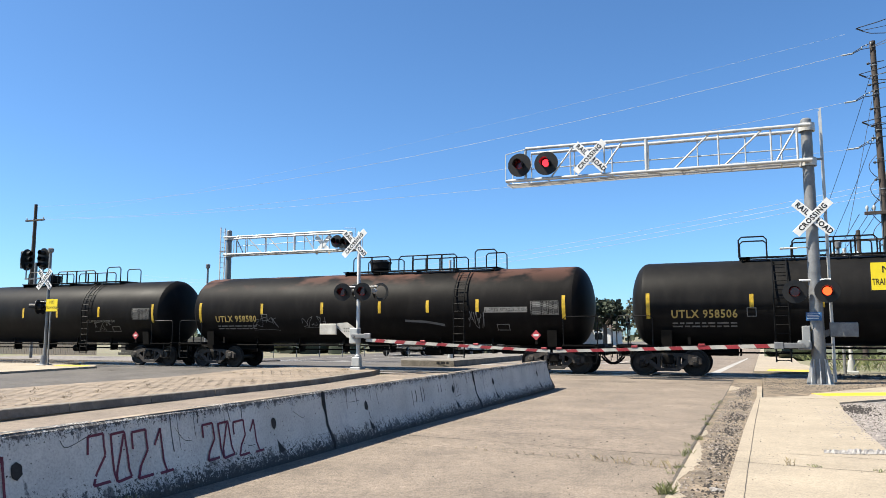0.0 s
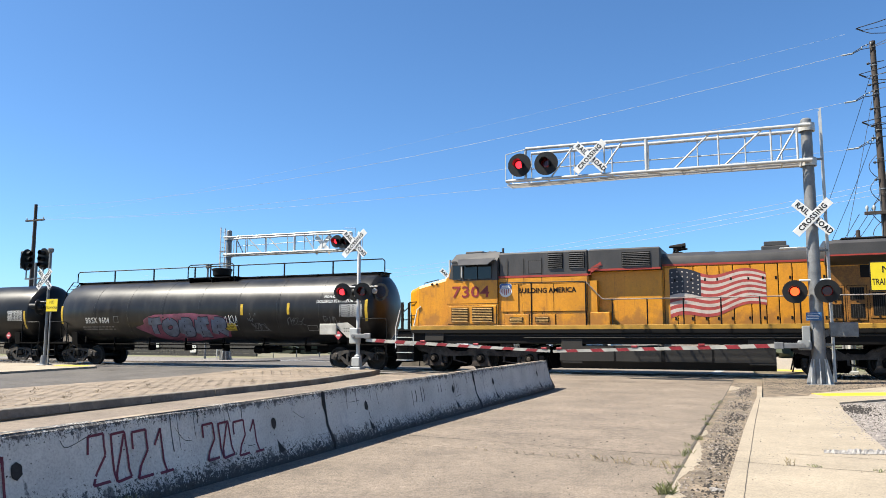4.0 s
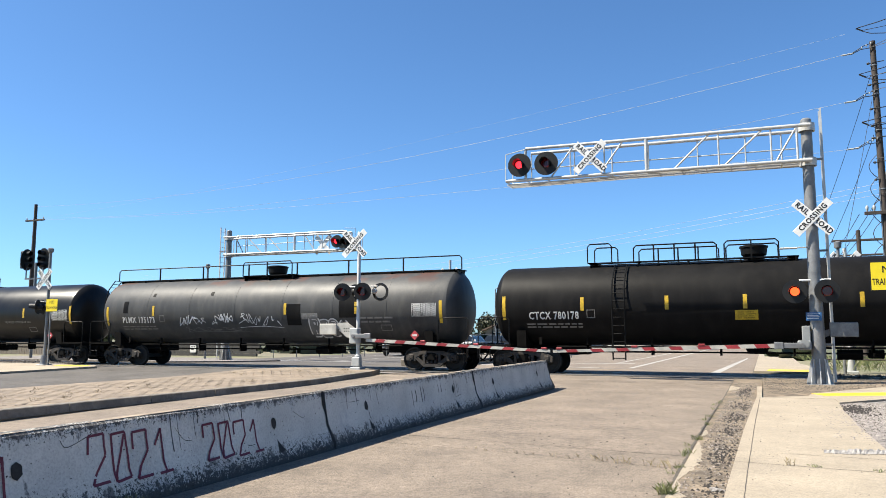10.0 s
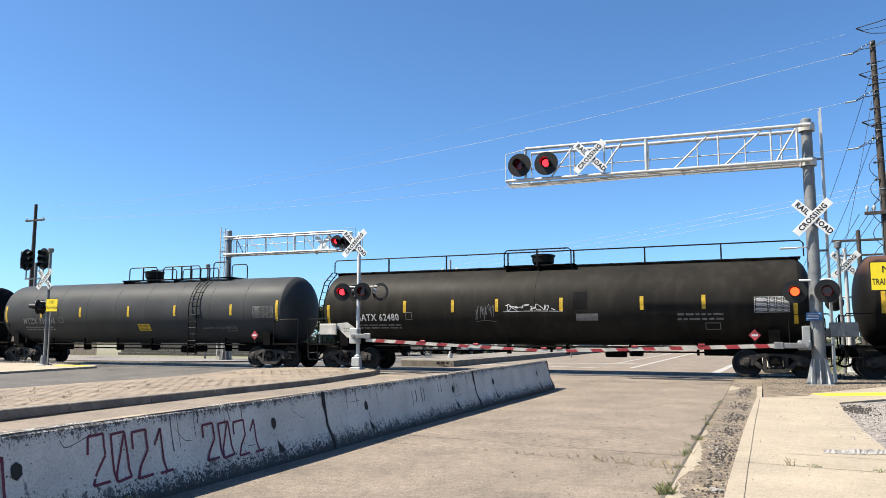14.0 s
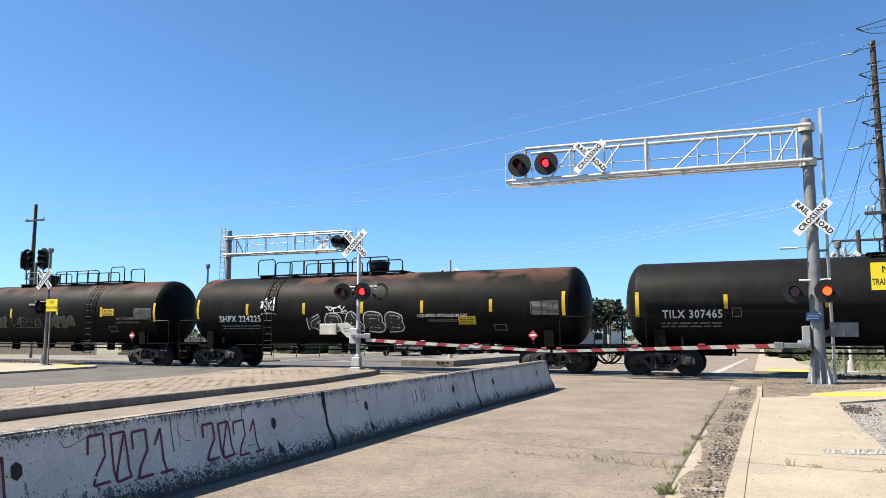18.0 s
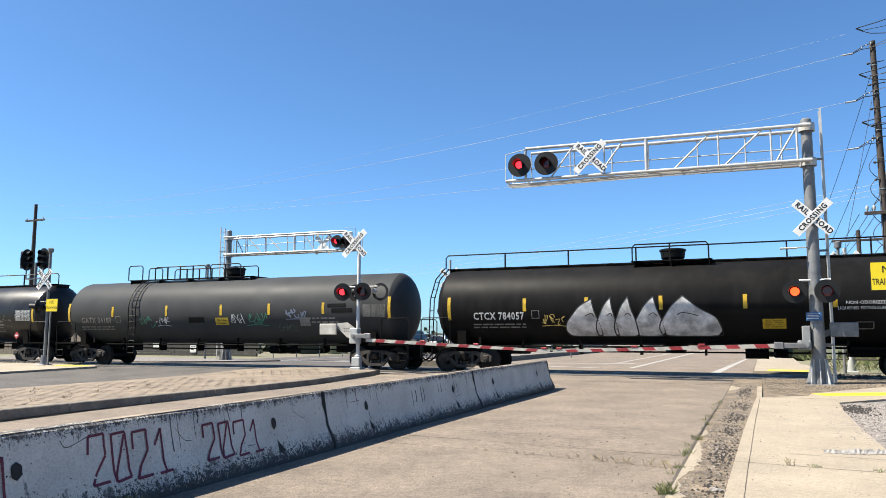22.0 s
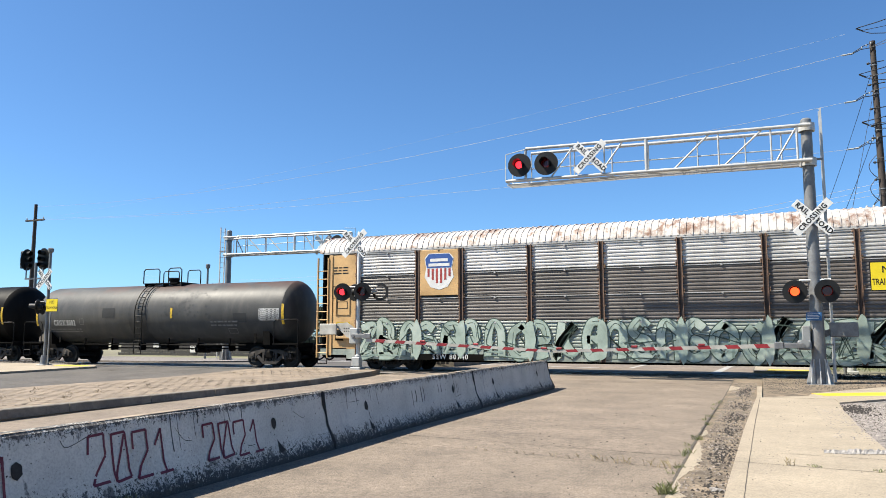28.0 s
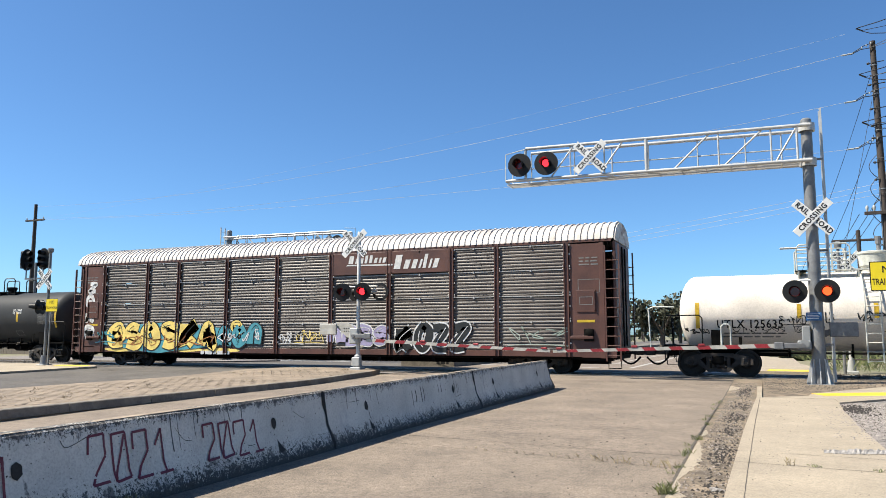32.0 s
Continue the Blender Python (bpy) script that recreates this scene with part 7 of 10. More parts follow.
def crack(parent, pts, w, z, seed, material=None):
    rng = random.Random(seed)
    s, v = Shape(), []
    path = []
    for (x0, y0), (x1, y1) in zip(pts, pts[1:]):
        n = max(2, int(math.hypot(x1 - x0, y1 - y0) / 0.16))
        path += [(x0 + (x1 - x0) * i / n + rng.uniform(-0.25, 0.25) * w, y0 + (y1 - y0) * i / n + rng.uniform(-0.2, 0.2) * w) for i in range(n)]
    path.append(pts[-1])
    for i, (x, y) in enumerate(path):
        a, b = path[max(0, i - 1)], path[min(len(path) - 1, i + 1)]
        dx, dy = b[0] - a[0], b[1] - a[1]
        L = math.hypot(dx, dy) or 1
        k = w * rng.uniform(0.5, 1.3) / 2
        h = (footing(y) if z > 0.08 else level(y)) + z
        v += [(x - dy / L * k, y + dx / L * k, h), (x + dy / L * k, y - dx / L * k, h)]
    s.add(v, [(2 * i, 2 * i + 1, 2 * i + 3, 2 * i + 2) for i in range(len(path) - 1)])
    return part("crack", s, material or M_CRACK, parent, "dark crack or joint", 0)


crack(road1, [(-5.55, 11.15), (-1.05, 10.66)], 0.018, 0.003, 1)
crack(road1, [(-5.5, 10.35), (-3.53, 10.12), (-1.05, 9.70)], 0.010, 0.003, 2)
crack(road1, [(-1.02, 4), (-1.0, 9), (-1.04, 14), (-0.98, 26.5)], 0.035, 0.016, 5)
crack(road1, [(-5.5, 24.4), (-1.0, 24.2)], 0.06, 0.003, 6)
crack(pave, [(-0.40, 10.55), (1.38, 10.45)], 0.012, 0.094, 7)
crack(pave, [(-0.40, 9.65), (1.38, 9.45)], 0.014, 0.094, 8)
crack(pave, [(-0.24, 5.0), (-0.24, 9.0), (-0.22, 14.0), (-0.17, 19.8)], 0.008, 0.094, 9)
crack(pave, [(-0.35, 14.6), (1.5, 14.4)], 0.006, 0.094, 10)
crack(pave, [(-0.3, 17.6), (1.45, 17.4)], 0.006, 0.094, 11)
r3 = bpy.data.objects["road_3"]
for i, pts in enumerate(([(-18.9, 14.5), (-29, 13.2)], [(-18.9, 17.6), (-24, 18.3), (-29.2, 18.0)], [(-18.9, 21.0), (-29.2, 20.4)], [(-18.9, 24.0), (-26.5, 24.3)], [(-22.5, 10), (-22.3, 26.5)], [(-25.8, 12), (-26.0, 26.5)])):
    crack(r3, pts, 0.10, 0.003, 30 + i)
rng = random.Random(21)
for y0, y1, reach in ((6.2, 8.9, 0.17), (8.93, 11.9, 0.15), (12.6, 13.4, 0.06), (22.3, 23.9, 0.28)):
    n = max(6, int((y1 - y0) / 0.13))
    edge = [(-0.965 + reach * (min(1.0, 3.2 * k / n, 3.2 * (n - k) / n) * rng.uniform(0.55, 1.1) + 0.05), y0 + (y1 - y0) * k / n) for k in range(n + 1)]
    sheet("gutter_slab", [(y, -0.985, x) for x, y in edge], 0.017, M_WALK, "", 0.05, parent=bpy.data.objects["verge"], rows=0.1)
# kerb corner and tactile strips
slab("pavement_2", [(-0.126, 19.836), (1.434, 19.836), (1.434, 18.83), (2.5, 20.3), (14.0, 24.0), (14.0, 26.3), (2.8, 23.6), (1.0, 21.2), (0.91, 20.58)], 0.094, 0.2, M_WALK, "pale concrete landing of the footway")
slab("tactile_strip", [(1.0, 21.17), (1.37, 20.48), (2.58, 20.87), (14.0, 24.5), (14.0, 25.6), (2.43, 21.91)], 0.10, 0.05, M_YELLOW, "worn yellow tactile paving strip")
slab("verge_2", [(-0.126, 27.0), (-0.126, 19.84), (0.90, 20.60), (0.99, 21.22), (2.79, 23.63), (14, 26.33), (14, 27.0)], 0.05, 0.1, M_DIRT, "oily gravel ground round the gantry foot")
slab("gravel_bed", [(1.465, -40.0), (1.425, 8.0), (1.365, 13.0), (1.365, 16.8), (1.436, 18.8), (2.505, 20.28), (14, 23.98), (14, -40.0)], 0.05, 0.1, M_GRAVEL, "loose pale gravel beside the footway")
slab("pavement_3", [(-28.5, 20.6), (-27.6, 25.2), (-28.4, 25.9), (-33.0, 26.4), (-60, 26.4), (-60, 22.4), (-29.5, 20.4)], 0.09, 0.2, M_WALK, "pale concrete footway corner")
slab("tactile_strip", [(-29.9, 24.9), (-28.0, 25.0), (-28.5, 25.7), (-30.2, 25.6)], 0.098, 0.05, M_YELLOW, "worn yellow tactile paving strip")
slab("gravel_bed", [(-60, 26.4), (-33.0, 26.5), (-31.0, 26.4), (-31.0, 27.4), (-60, 27.4)], 0.10, 0.2, M_BALLAST, "dark crushed stone beside the rails")

# crossing panels and dark rubber along the rails
for y0, y1 in ((27.0, 27.80), (28.08, 29.26), (29.54, 30.4)):
    for i in range(13):
        x0 = -30.6 + 2.5 * i
        if x0 > 0.4:
            continue
        tagged(part("crossing_slab", Shape().box(x0, y0, 0.02, x0 + 2.46, y1, 0.157, 0.012), M_STAIN if i % 3 else M_ASPH, bpy.data.objects["crossing_panel"]))
for y in (27.86, 28.01, 29.33, 29.48):
    part("rubber_edge", Shape().box(-31, y - 0.05, 0.05, 2.1, y + 0.05, 0.150), M_RUBBER, bpy.data.objects["crossing_panel"])
# thin near-black slab with an uneven outline, across the lane's end
slab("dark_road_patch", [(-4.2, 26.0), (-0.6, 25.7), (-0.5, 26.3), (-2.2, 26.5), (-4.4, 26.4)], 0.005, 0.02, M_RUBBER, "dark narrow patch across the lane before the rails", None)

# lines on the road beyond
r4 = bpy.data.objects["road_4"]
for pts in ([(-1.9, 31.0), (-1.65, 31.0), (-1.05, 50), (-1.15, 50)], [(-6.3, 40.0), (-6.1, 39.6), (-14.0, 37.5), (-14.0, 38.0)], [(-5.6, 34), (-5.4, 34), (-5.4, 90), (-5.6, 90)], [(-19.5, 36.3), (-29, 36.3), (-29, 36.9), (-19.5, 36.9)], [(-22.6, 37), (-22.4, 37), (-22.4, 90), (-22.6, 90)], [(-26.1, 37), (-25.9, 37), (-25.9, 90), (-26.1, 90)]):
    part("road_line", Shape().add([(x, y, level(y) + 0.006) for x, y in pts], [(0, 1, 2, 3)]), M_LINE, r4, "worn white road line", 0)
sheet("road_5", [(30.4, -13.2, -0.5), (300, -13.2, -0.5)], 0.003, M_ROAD, "pale concrete lanes beyond the rails")
r5 = bpy.data.objects["road_5"]
for pts in ([(-1.98, 30.9), (-1.83, 30.9), (-1.0, 52), (-1.12, 52)], [(-6.9, 33.9), (-6.7, 33.5), (-13.0, 35.3), (-13.0, 35.7)], [(-7.2, 40), (-7.05, 40), (-7.05, 110), (-7.2, 110)]):
    part("road_line", Shape().add([(x, y, level(y) + 0.008) for x, y in pts], [(0, 1, 2, 3)]), M_LINE, r5, "worn white road line", 0)
slab("pavement_4", [(-0.45, 31.2), (2.0, 31.0), (2.2, 34), (1.5, 40), (1.5, 250), (-0.45, 250)], 0.09, 0.2, M_WALK, "pale concrete footway beyond the rails")
slab("tactile_strip", [(0.0, 31.5), (1.75, 31.3), (1.85, 32.6), (0.1, 32.9)], 0.098, 0.05, M_YELLOW, "worn yellow tactile paving strip")
slab("median_2", [(-13.2, 32.3), (-15.8, 32.1), (-17.0, 34.5), (-17.0, 120), (-13.2, 120)], 0.28, 0.45, M_CURB, "pale concrete median nose beyond the rails")
bars(bpy.data.objects["median_2"], lambda u, v: (u, 32.17 - 0.077 * (u + 13.2), v), -13.9, 0.26, 1.0, 1, M_BLACK, 0.1, 0.12, 3)
slab("gravel_bed", [(-29.6, 31.4), (-27.0, 33.0), (-25.0, 35.5), (-30, 37.5), (-46, 37.5), (-46, 31.4)], 0.07, 0.1, M_GRAVEL, "pale gravel ground beyond the rails")

# paving of the median and its kerb
med = bpy.data.objects["median"]
s = Shape()
rng = random.Random(8)
for i in range(60):
    for j in range(12):
        y0, x0 = 8.6 + 0.27 * i, -18.3 + 0.40 * j + (0.2 if i % 2 else 0)
        if y0 > 24.3:
            continue
        t = rng.uniform(0.0, 0.005)
        b = 0.012
        z = footing(y0) + 0.163 + t
        w, h = 0.385, 0.258
        s.add([(x0, y0, z - 0.02), (x0 + w, y0, z - 0.02), (x0 + w, y0 + h, z - 0.02), (x0, y0 + h, z - 0.02), (x0 + b, y0 + b, z), (x0 + w - b, y0 + b, z), (x0 + w - b, y0 + h - b, z), (x0 + b, y0 + h - b, z)], [(4, 5, 6, 7), (0, 1, 5, 4), (1, 2, 6, 5), (2, 3, 7, 6), (3, 0, 4, 7)])
paver = part("paver", s, M_MEDIAN, med, "tan paving blocks laid in rows", 0)
paver["kind"] = "stuff"
for i in range(12):
    y0 = -2 + 2.25 * i
    y1 = y0 + 2.23
    v = [(x, y, footing(y) + z) for y in (y0, min(y1, 24.5)) for x, z in ((-13.44, 0.0), (-13.44, 0.175), (-13.28, 0.175), (-13.26, 0.16), (-13.24, 0.0))]
    part("kerb_stone", Shape().add(v, [(0, 1, 2, 3, 4), (9, 8, 7, 6, 5), (0, 5, 6, 1), (1, 6, 7, 2), (2, 7, 8, 3), (3, 8, 9, 4)]), M_CURB, med, smooth=0)

# loose stones and weeds
def stones(name, n, area, size, material, seed, z=0.02, label=""):
    rng = random.Random(seed)
    s = Shape()
    for _ in range(n):
        x, y = area(rng)
        r = size * rng.uniform(0.4, 1.5)
        h = (footing(y) if z > 0.08 else level(y)) + z
        a = rng.uniform(0, 3)
        v = [(x + r * math.cos(a + k * 1.57) * rng.uniform(0.7, 1.2), y + r * math.sin(a + k * 1.57) * rng.uniform(0.7, 1.2), h) for k in range(4)]
        v += [(x + r * rng.uniform(-0.3, 0.3), y + r * rng.uniform(-0.3, 0.3), h + r * rng.uniform(0.5, 1.0))]
        s.add(v, [(0, 1, 4), (1, 2, 4), (2, 3, 4), (3, 0, 4)])
    return tagged(part(name, s, material, None, smooth=0), label, "gravel", kind="stuff")


def in_bed(r):
    y = r.uniform(9, 19.4)
    side = 1.37 if y < 17 else max(1.40, 1.44 + (y - 18.8) * 0.72)
    return r.uniform(side, max(side, 0.14 * y + 0.15) + 0.3), y


stones("gravel", 11000, in_bed, 0.024, M_STONE, 1, 0.0501, "loose pale stones in the gravel bed")
stones("gravel", 4200, in_bed, 0.022, M_STONED, 2, 0.05, "loose dark stones in the gravel bed")
stones("gravel", 260, lambda r: (r.gauss(1.62, 0.14), r.gauss(17.5, 0.45)), 0.034, M_CLOD, 11, 0.06, "black clods and rubbish in the corner of the gravel")
stones("gravel", 1300, lambda r: (-0.30 - 0.60 * r.random(), r.uniform(6, 25)), 0.013, M_STONE, 3, 0.012, "small pale stones in the dirt strip")
stones("gravel", 2000, lambda r: (-0.30 - 0.60 * r.random() ** 0.8, r.uniform(6, 25)), 0.012, M_STONED, 4, 0.012, "small dark clods in the dirt strip")
stones("gravel", 700, lambda r: (-0.42 - 0.3 * r.random() + 0.05 * math.sin(r.random() * 6), r.choice((8.6, 10.6, 11.0, 13.4, 15.5, 18.0, 21.0, 22.5)) + r.gauss(0, 0.5)), 0.022, M_CLOD, 12, 0.012, "black clods in the dirt strip")
stones("gravel", 300, lambda r: (1.36 - 0.5 * r.random() ** 2.2, r.uniform(12.2, 17.2)), 0.013, M_STONE, 5, 0.09, "pebbles strewn on the footway")
stones("gravel", 1500, lambda r: (r.uniform(-0.1, 3.2), r.uniform(21.6, 26.9)), 0.016, M_STONED, 14, 0.051, "dark grit on the ground round the gantry foot")
stones("gravel", 160, lambda r: (r.uniform(-0.3, 1.36), r.uniform(8, 19.5)), 0.008, M_STONED, 13, 0.09, "dark crumbs strewn on the footway")
stones("gravel", 420, lambda r: (r.gauss(-2.0, 1.2), r.uniform(6, 25)), 0.013, M_STONED, 6, 0.0, "dark grit strewn on the lane")
stones("gravel", 2600, lambda r: (r.uniform(-45, -31), r.uniform(26.5, 27.7)), 0.05, M_STONED, 7, 0.09, "dark ballast stones beside the rail")
stones("gravel", 1800, lambda r: (r.uniform(2.2, 9), r.uniform(26.0, 31.5)), 0.05, M_STONED, 8, 0.0, "dark ballast stones beside the rail")


def weeds(name, spots, material, seed, label):
    rng = random.Random(seed)
    s = Shape()
    for x, y, z, r, h, n in spots:
        for _ in range(n):
            a, q = rng.uniform(0, 6.28), r * rng.random() ** 0.7
            px, py = x + q * math.cos(a), y + q * math.sin(a)
            b, l, hh = rng.uniform(0, 6.28), rng.uniform(0.2, 0.8) * h, h * rng.uniform(0.4, 1.0)
            w = 0.0035 if y < 30 else 0.006
            g0 = (footing(py) if z > 0.08 else level(py)) + z
            s.add([(px - w * math.sin(b), py + w * math.cos(b), g0), (px + w * math.sin(b), py - w * math.cos(b), g0), (px + l * 0.5 * math.cos(b) + w * 0.6, py + l * 0.5 * math.sin(b), g0 + hh * 0.7), (px + l * math.cos(b), py + l * math.sin(b), g0 + hh)], [(0, 1, 2), (0, 2, 3)])
    return tagged(part(name, s, material, None, smooth=0), label, "grass", kind="stuff")


rng = random.Random(3)
weeds("grass", [(-1.0, 8.15, 0.0, 0.09, 0.15, 80), (-1.0, 12.2, 0.0, 0.09, 0.10, 50), (-1.05, 10.8, 0, 0.1, 0.1, 30), (0.45, 9.62, 0.09, 0.08, 0.03, 40), (1.12, 9.55, 0.09, 0.12, 0.035, 50), (-5.55, 5.6, 0, 0.15, 0.15, 60)] + [(-1.02 + rng.uniform(-0.1, 0.05), rng.uniform(9, 20), 0, 0.07, 0.07, 14) for _ in range(16)], M_GRASS, 1, "green weeds in joints and along edges")
weeds("grass", [(-1.12 - 0.13 * i, 9.72 + 0.022 * i, 0.0, 0.09, 0.12 * (1 - 0.025 * i), 9 if i < 8 else 3) for i in range(24) if i % 5 != 3] + [(1.55, 9.0 + 0.18 * i, 0.05, 0.14, 0.22, 40) for i in range(5)] + [(0.2, 9.6, 0.09, 0.05, 0.12, 12)], M_DRYGRASS, 2, "dry straw-coloured weeds in the joints")
weeds("grass", [(rng.uniform(-18, -14), rng.uniform(11, 25), 0.17, 0.15, 0.09, 12) for _ in range(26)], M_DRYGRASS, 4, "dry weeds between the median's paving blocks")
weeds("grass", [(rng.uniform(2.5, 22), rng.uniform(33, 52), 0.0, 0.9, 0.45, 60) for _ in range(90)], M_GRASS, 5, "rough green grass beyond the rails")
# scrap of plastic on the footway's edge
s = Shape()
v = []
for i in range(26):
    wide = 0.05 + 0.10 * min(1.0, i / 9)
    for k in range(4):
        v.append((0.62 + 0.029 * i + rng.uniform(-0.006, 0.006), 10.80 + 0.012 * i + wide * (k - 1.5) / 1.5 + rng.uniform(-0.015, 0.015), 0.094 + (0.0 if k in (0, 3) else rng.uniform(0.004, 0.045))))
s.add(v, [(4 * i + k, 4 * i + k + 1, 4 * i + k + 5, 4 * i + k + 4) for i in range(25) for k in range(3)])
scrap = thing("plastic_scrap", "crumpled white plastic scrap lying on the footway", "litter")
part("sheet", s, M_PAPER, scrap, smooth=0)
s, v = Shape(), []
for i in range(7):
    for k in range(4):
        v.append((-0.60 + 0.026 * i + rng.uniform(-0.008, 0.008), 8.42 + 0.05 * k + rng.uniform(-0.015, 0.015), level(8.5) + 0.014 + rng.uniform(0.0, 0.03)))
s.add(v, [(4 * i + k, 4 * i + k + 1, 4 * i + k + 5, 4 * i + k + 4) for i in range(6) for k in range(3)])
scrap = thing("paper_scrap", "crumpled white paper scrap lying in the dirt strip", "litter")
part("sheet", s, M_PAPER, scrap, smooth=0)

# ---- barrier marks ----
M_HOLE = mat("dark_recess", (0.035, 0.032, 0.03), 0.95, var=0.3, scale=10)
M_GRIME = mat("barrier_grime", (0.16, 0.15, 0.14), 0.95, var=0.5, scale=5, fine=40)


def on_barrier(y0, d=0.006):
    """Along the world's y and up, on the face towards the lane."""
    def place(u, v):
        x = 0.30 if v < 0.08 else (0.30 - 0.13 * (v - 0.08) / 0.25 if v < 0.33 else 0.17 - 0.085 * (v - 0.33) / 0.46)
        return (x + d, u - y0, v)
    return place


DIGIT = {"2": [[(0.0, 0.62), (0.02, 0.98), (0.85, 1.0), (0.9, 0.55), (0.05, 0.0), (0.95, 0.02)]],
         "0": [[(0.05, 1.0), (0.05, 0.0), (0.95, 0.05), (0.8, 1.0), (0.05, 0.98)], [(0.1, 0.02), (0.75, 0.95)]],
         "1": [[(0.1, 0.65), (0.55, 1.0), (0.55, 0.05)], [(0.15, 0.03), (0.95, 0.05)]]}


def sprayed(parent, y0, text, u, v, w, h, seed):
    rng = random.Random(seed)
    pl = on_barrier(y0, 0.009)
    for k, ch in enumerate(text):
        s = Shape()
        for line in DIGIT[ch]:
            pts = [(u + w * (k + 0.82 * a) + rng.uniform(-0.008, 0.008), v + h * b - 0.012 * k) for a, b in line]
            for a, b in zip(pts, pts[1:]):
                stroke(pl, [a, ((a[0] + b[0]) / 2 + rng.uniform(-0.006, 0.006), (a[1] + b[1]) / 2), b], 0.026, s, 5)
        part("sprayed_digit", s, M_SPRAY, parent, "dark red sprayed digit", 0)


sprayed(barriers[1], 3.42, "2021", 5.30, 0.25, 0.27, 0.45, 1)
sprayed(barriers[1], 3.42, "2021", 6.85, 0.24, 0.27, 0.39, 2)
sprayed(barriers[1], 3.42, "1", 4.32, 0.17, 0.27, 0.47, 3)
for bi, y0, y1 in ((1, 3.42, 9.43), (2, 9.47, 15.48), (3, 15.52, 21.58)):
    rng = random.Random(bi)
    pl, up = on_barrier(y0, 0.004), on_barrier(y0, 0.006)
    B = barriers[bi]
    s = Shape()
    for _ in range(200 if bi == 1 else 110):
        u, v = rng.uniform(y0 + 0.1, y1 - 0.1), (rng.random() ** (1.6 if rng.random() < 0.7 else 0.5)) * 0.74 + 0.03
        r = rng.uniform(0.003, 0.009)
        fill(up, outline(u, v, r * 2.2, r * 2, rng, 7), s, 0.01)
    part("pitting", s, M_HOLE, B, "dark pits and chips in the face", 0)["kind"] = "stuff"
    s = Shape()
    for _ in range(13):
        u = rng.uniform(y0 + 0.2, y1 - 0.2)
        L = rng.uniform(0.1, 0.4)
        stroke(pl, [(u, 0.79), (u + rng.uniform(-0.02, 0.02), 0.79 - L / 2), (u + rng.uniform(-0.03, 0.03), 0.79 - L)], rng.uniform(0.006, 0.018), s, 3)
    for k in range(14 if bi == 2 else 0):
        u = y0 + 2.9 + 0.16 * k + rng.uniform(-0.05, 0.05)
        v0 = rng.uniform(0.60, 0.66)
        stroke(pl, [(u, v0), (u + 0.01, v0 - 0.1), (u + rng.uniform(-0.02, 0.02), v0 - rng.uniform(0.15, 0.33))], rng.uniform(0.015, 0.035), s, 3)
    part("grime_run", s, M_GRIME, B, "grey runs of grime from the top edge", 0)["kind"] = "stuff"
    for u in (y0 + 1.15, y1 - 1.25):
        part("lifting_slot", fill(up, outline(u, 0.50, 0.11, 0.15, rng, 12), None, 0.02), M_HOLE, B, "dark lifting hole", 0)
        part("broken_notch", fill(up, [(u + 0.02, 0.30), (u + 0.07, 0.20), (u + 0.13, 0.15), (u + 0.02, 0.14), (u - 0.03, 0.16)], None, 0.02), M_HOLE, B, "chipped notch above the foot", 0)
    s = Shape()
    for _ in range(5):
        u, v = rng.uniform(y0 + 0.5, y1 - 0.5), rng.uniform(0.15, 0.7)
        stroke(up, [(u, v), (u + rng.uniform(0.05, 0.2), v - rng.uniform(0.0, 0.15)), (u + rng.uniform(0.15, 0.45), v + rng.uniform(-0.2, 0.1))], 0.006, s, 4)
    part("hairline_crack", s, M_HOLE, B, "thin cracks", 0)["kind"] = "stuff"
    part("joint_gap", fill(up, [(y1 - 0.02, 0.80), (y1 + 0.035, 0.80), (y1 + 0.03, 0.45), (y1 + 0.05, 0.2), (y1 + 0.03, 0.03), (y1 - 0.03, 0.03), (y1 - 0.02, 0.3)], None, 0.03), M_HOLE, B, "black open joint", 0)
    part("joint_chip", fill(up, [(y1 - 0.05, 0.81), (y1 + 0.012, 0.81), (y1 + 0.012, 0.45), (y1 - 0.02, 0.5), (y1 - 0.07, 0.62)], None, 0.03), M_HOLE, B, "broken edge at the joint", 0)
    part("rusty_rim", Shape().add([(-0.06, 0.05, 0.8135), (0.06, 0.05, 0.8135), (0.06, y1 - y0 - 0.1, 0.8135), (-0.06, y1 - y0 - 0.1, 0.8135)], [(0, 1, 2, 3)]), mat("stained_rim", (0.30, 0.24, 0.18), 0.9, var=0.4, scale=3, fine=30), B, "brown-stained top edge", 0)

# ---- beyond the rails ----
M_LEAF = [mat("oak_leaves", (0.055, 0.07, 0.03), 0.7, var=0.4, scale=2, tint=(0.10, 0.11, 0.05)), mat("dark_leaves", (0.035, 0.05, 0.022), 0.7, var=0.4, scale=2), mat("olive_leaves", (0.075, 0.08, 0.045), 0.7, var=0.4, scale=2)]
M_BARK = mat("grey_bark", (0.10, 0.08, 0.06), 0.9, var=0.3, scale=5)


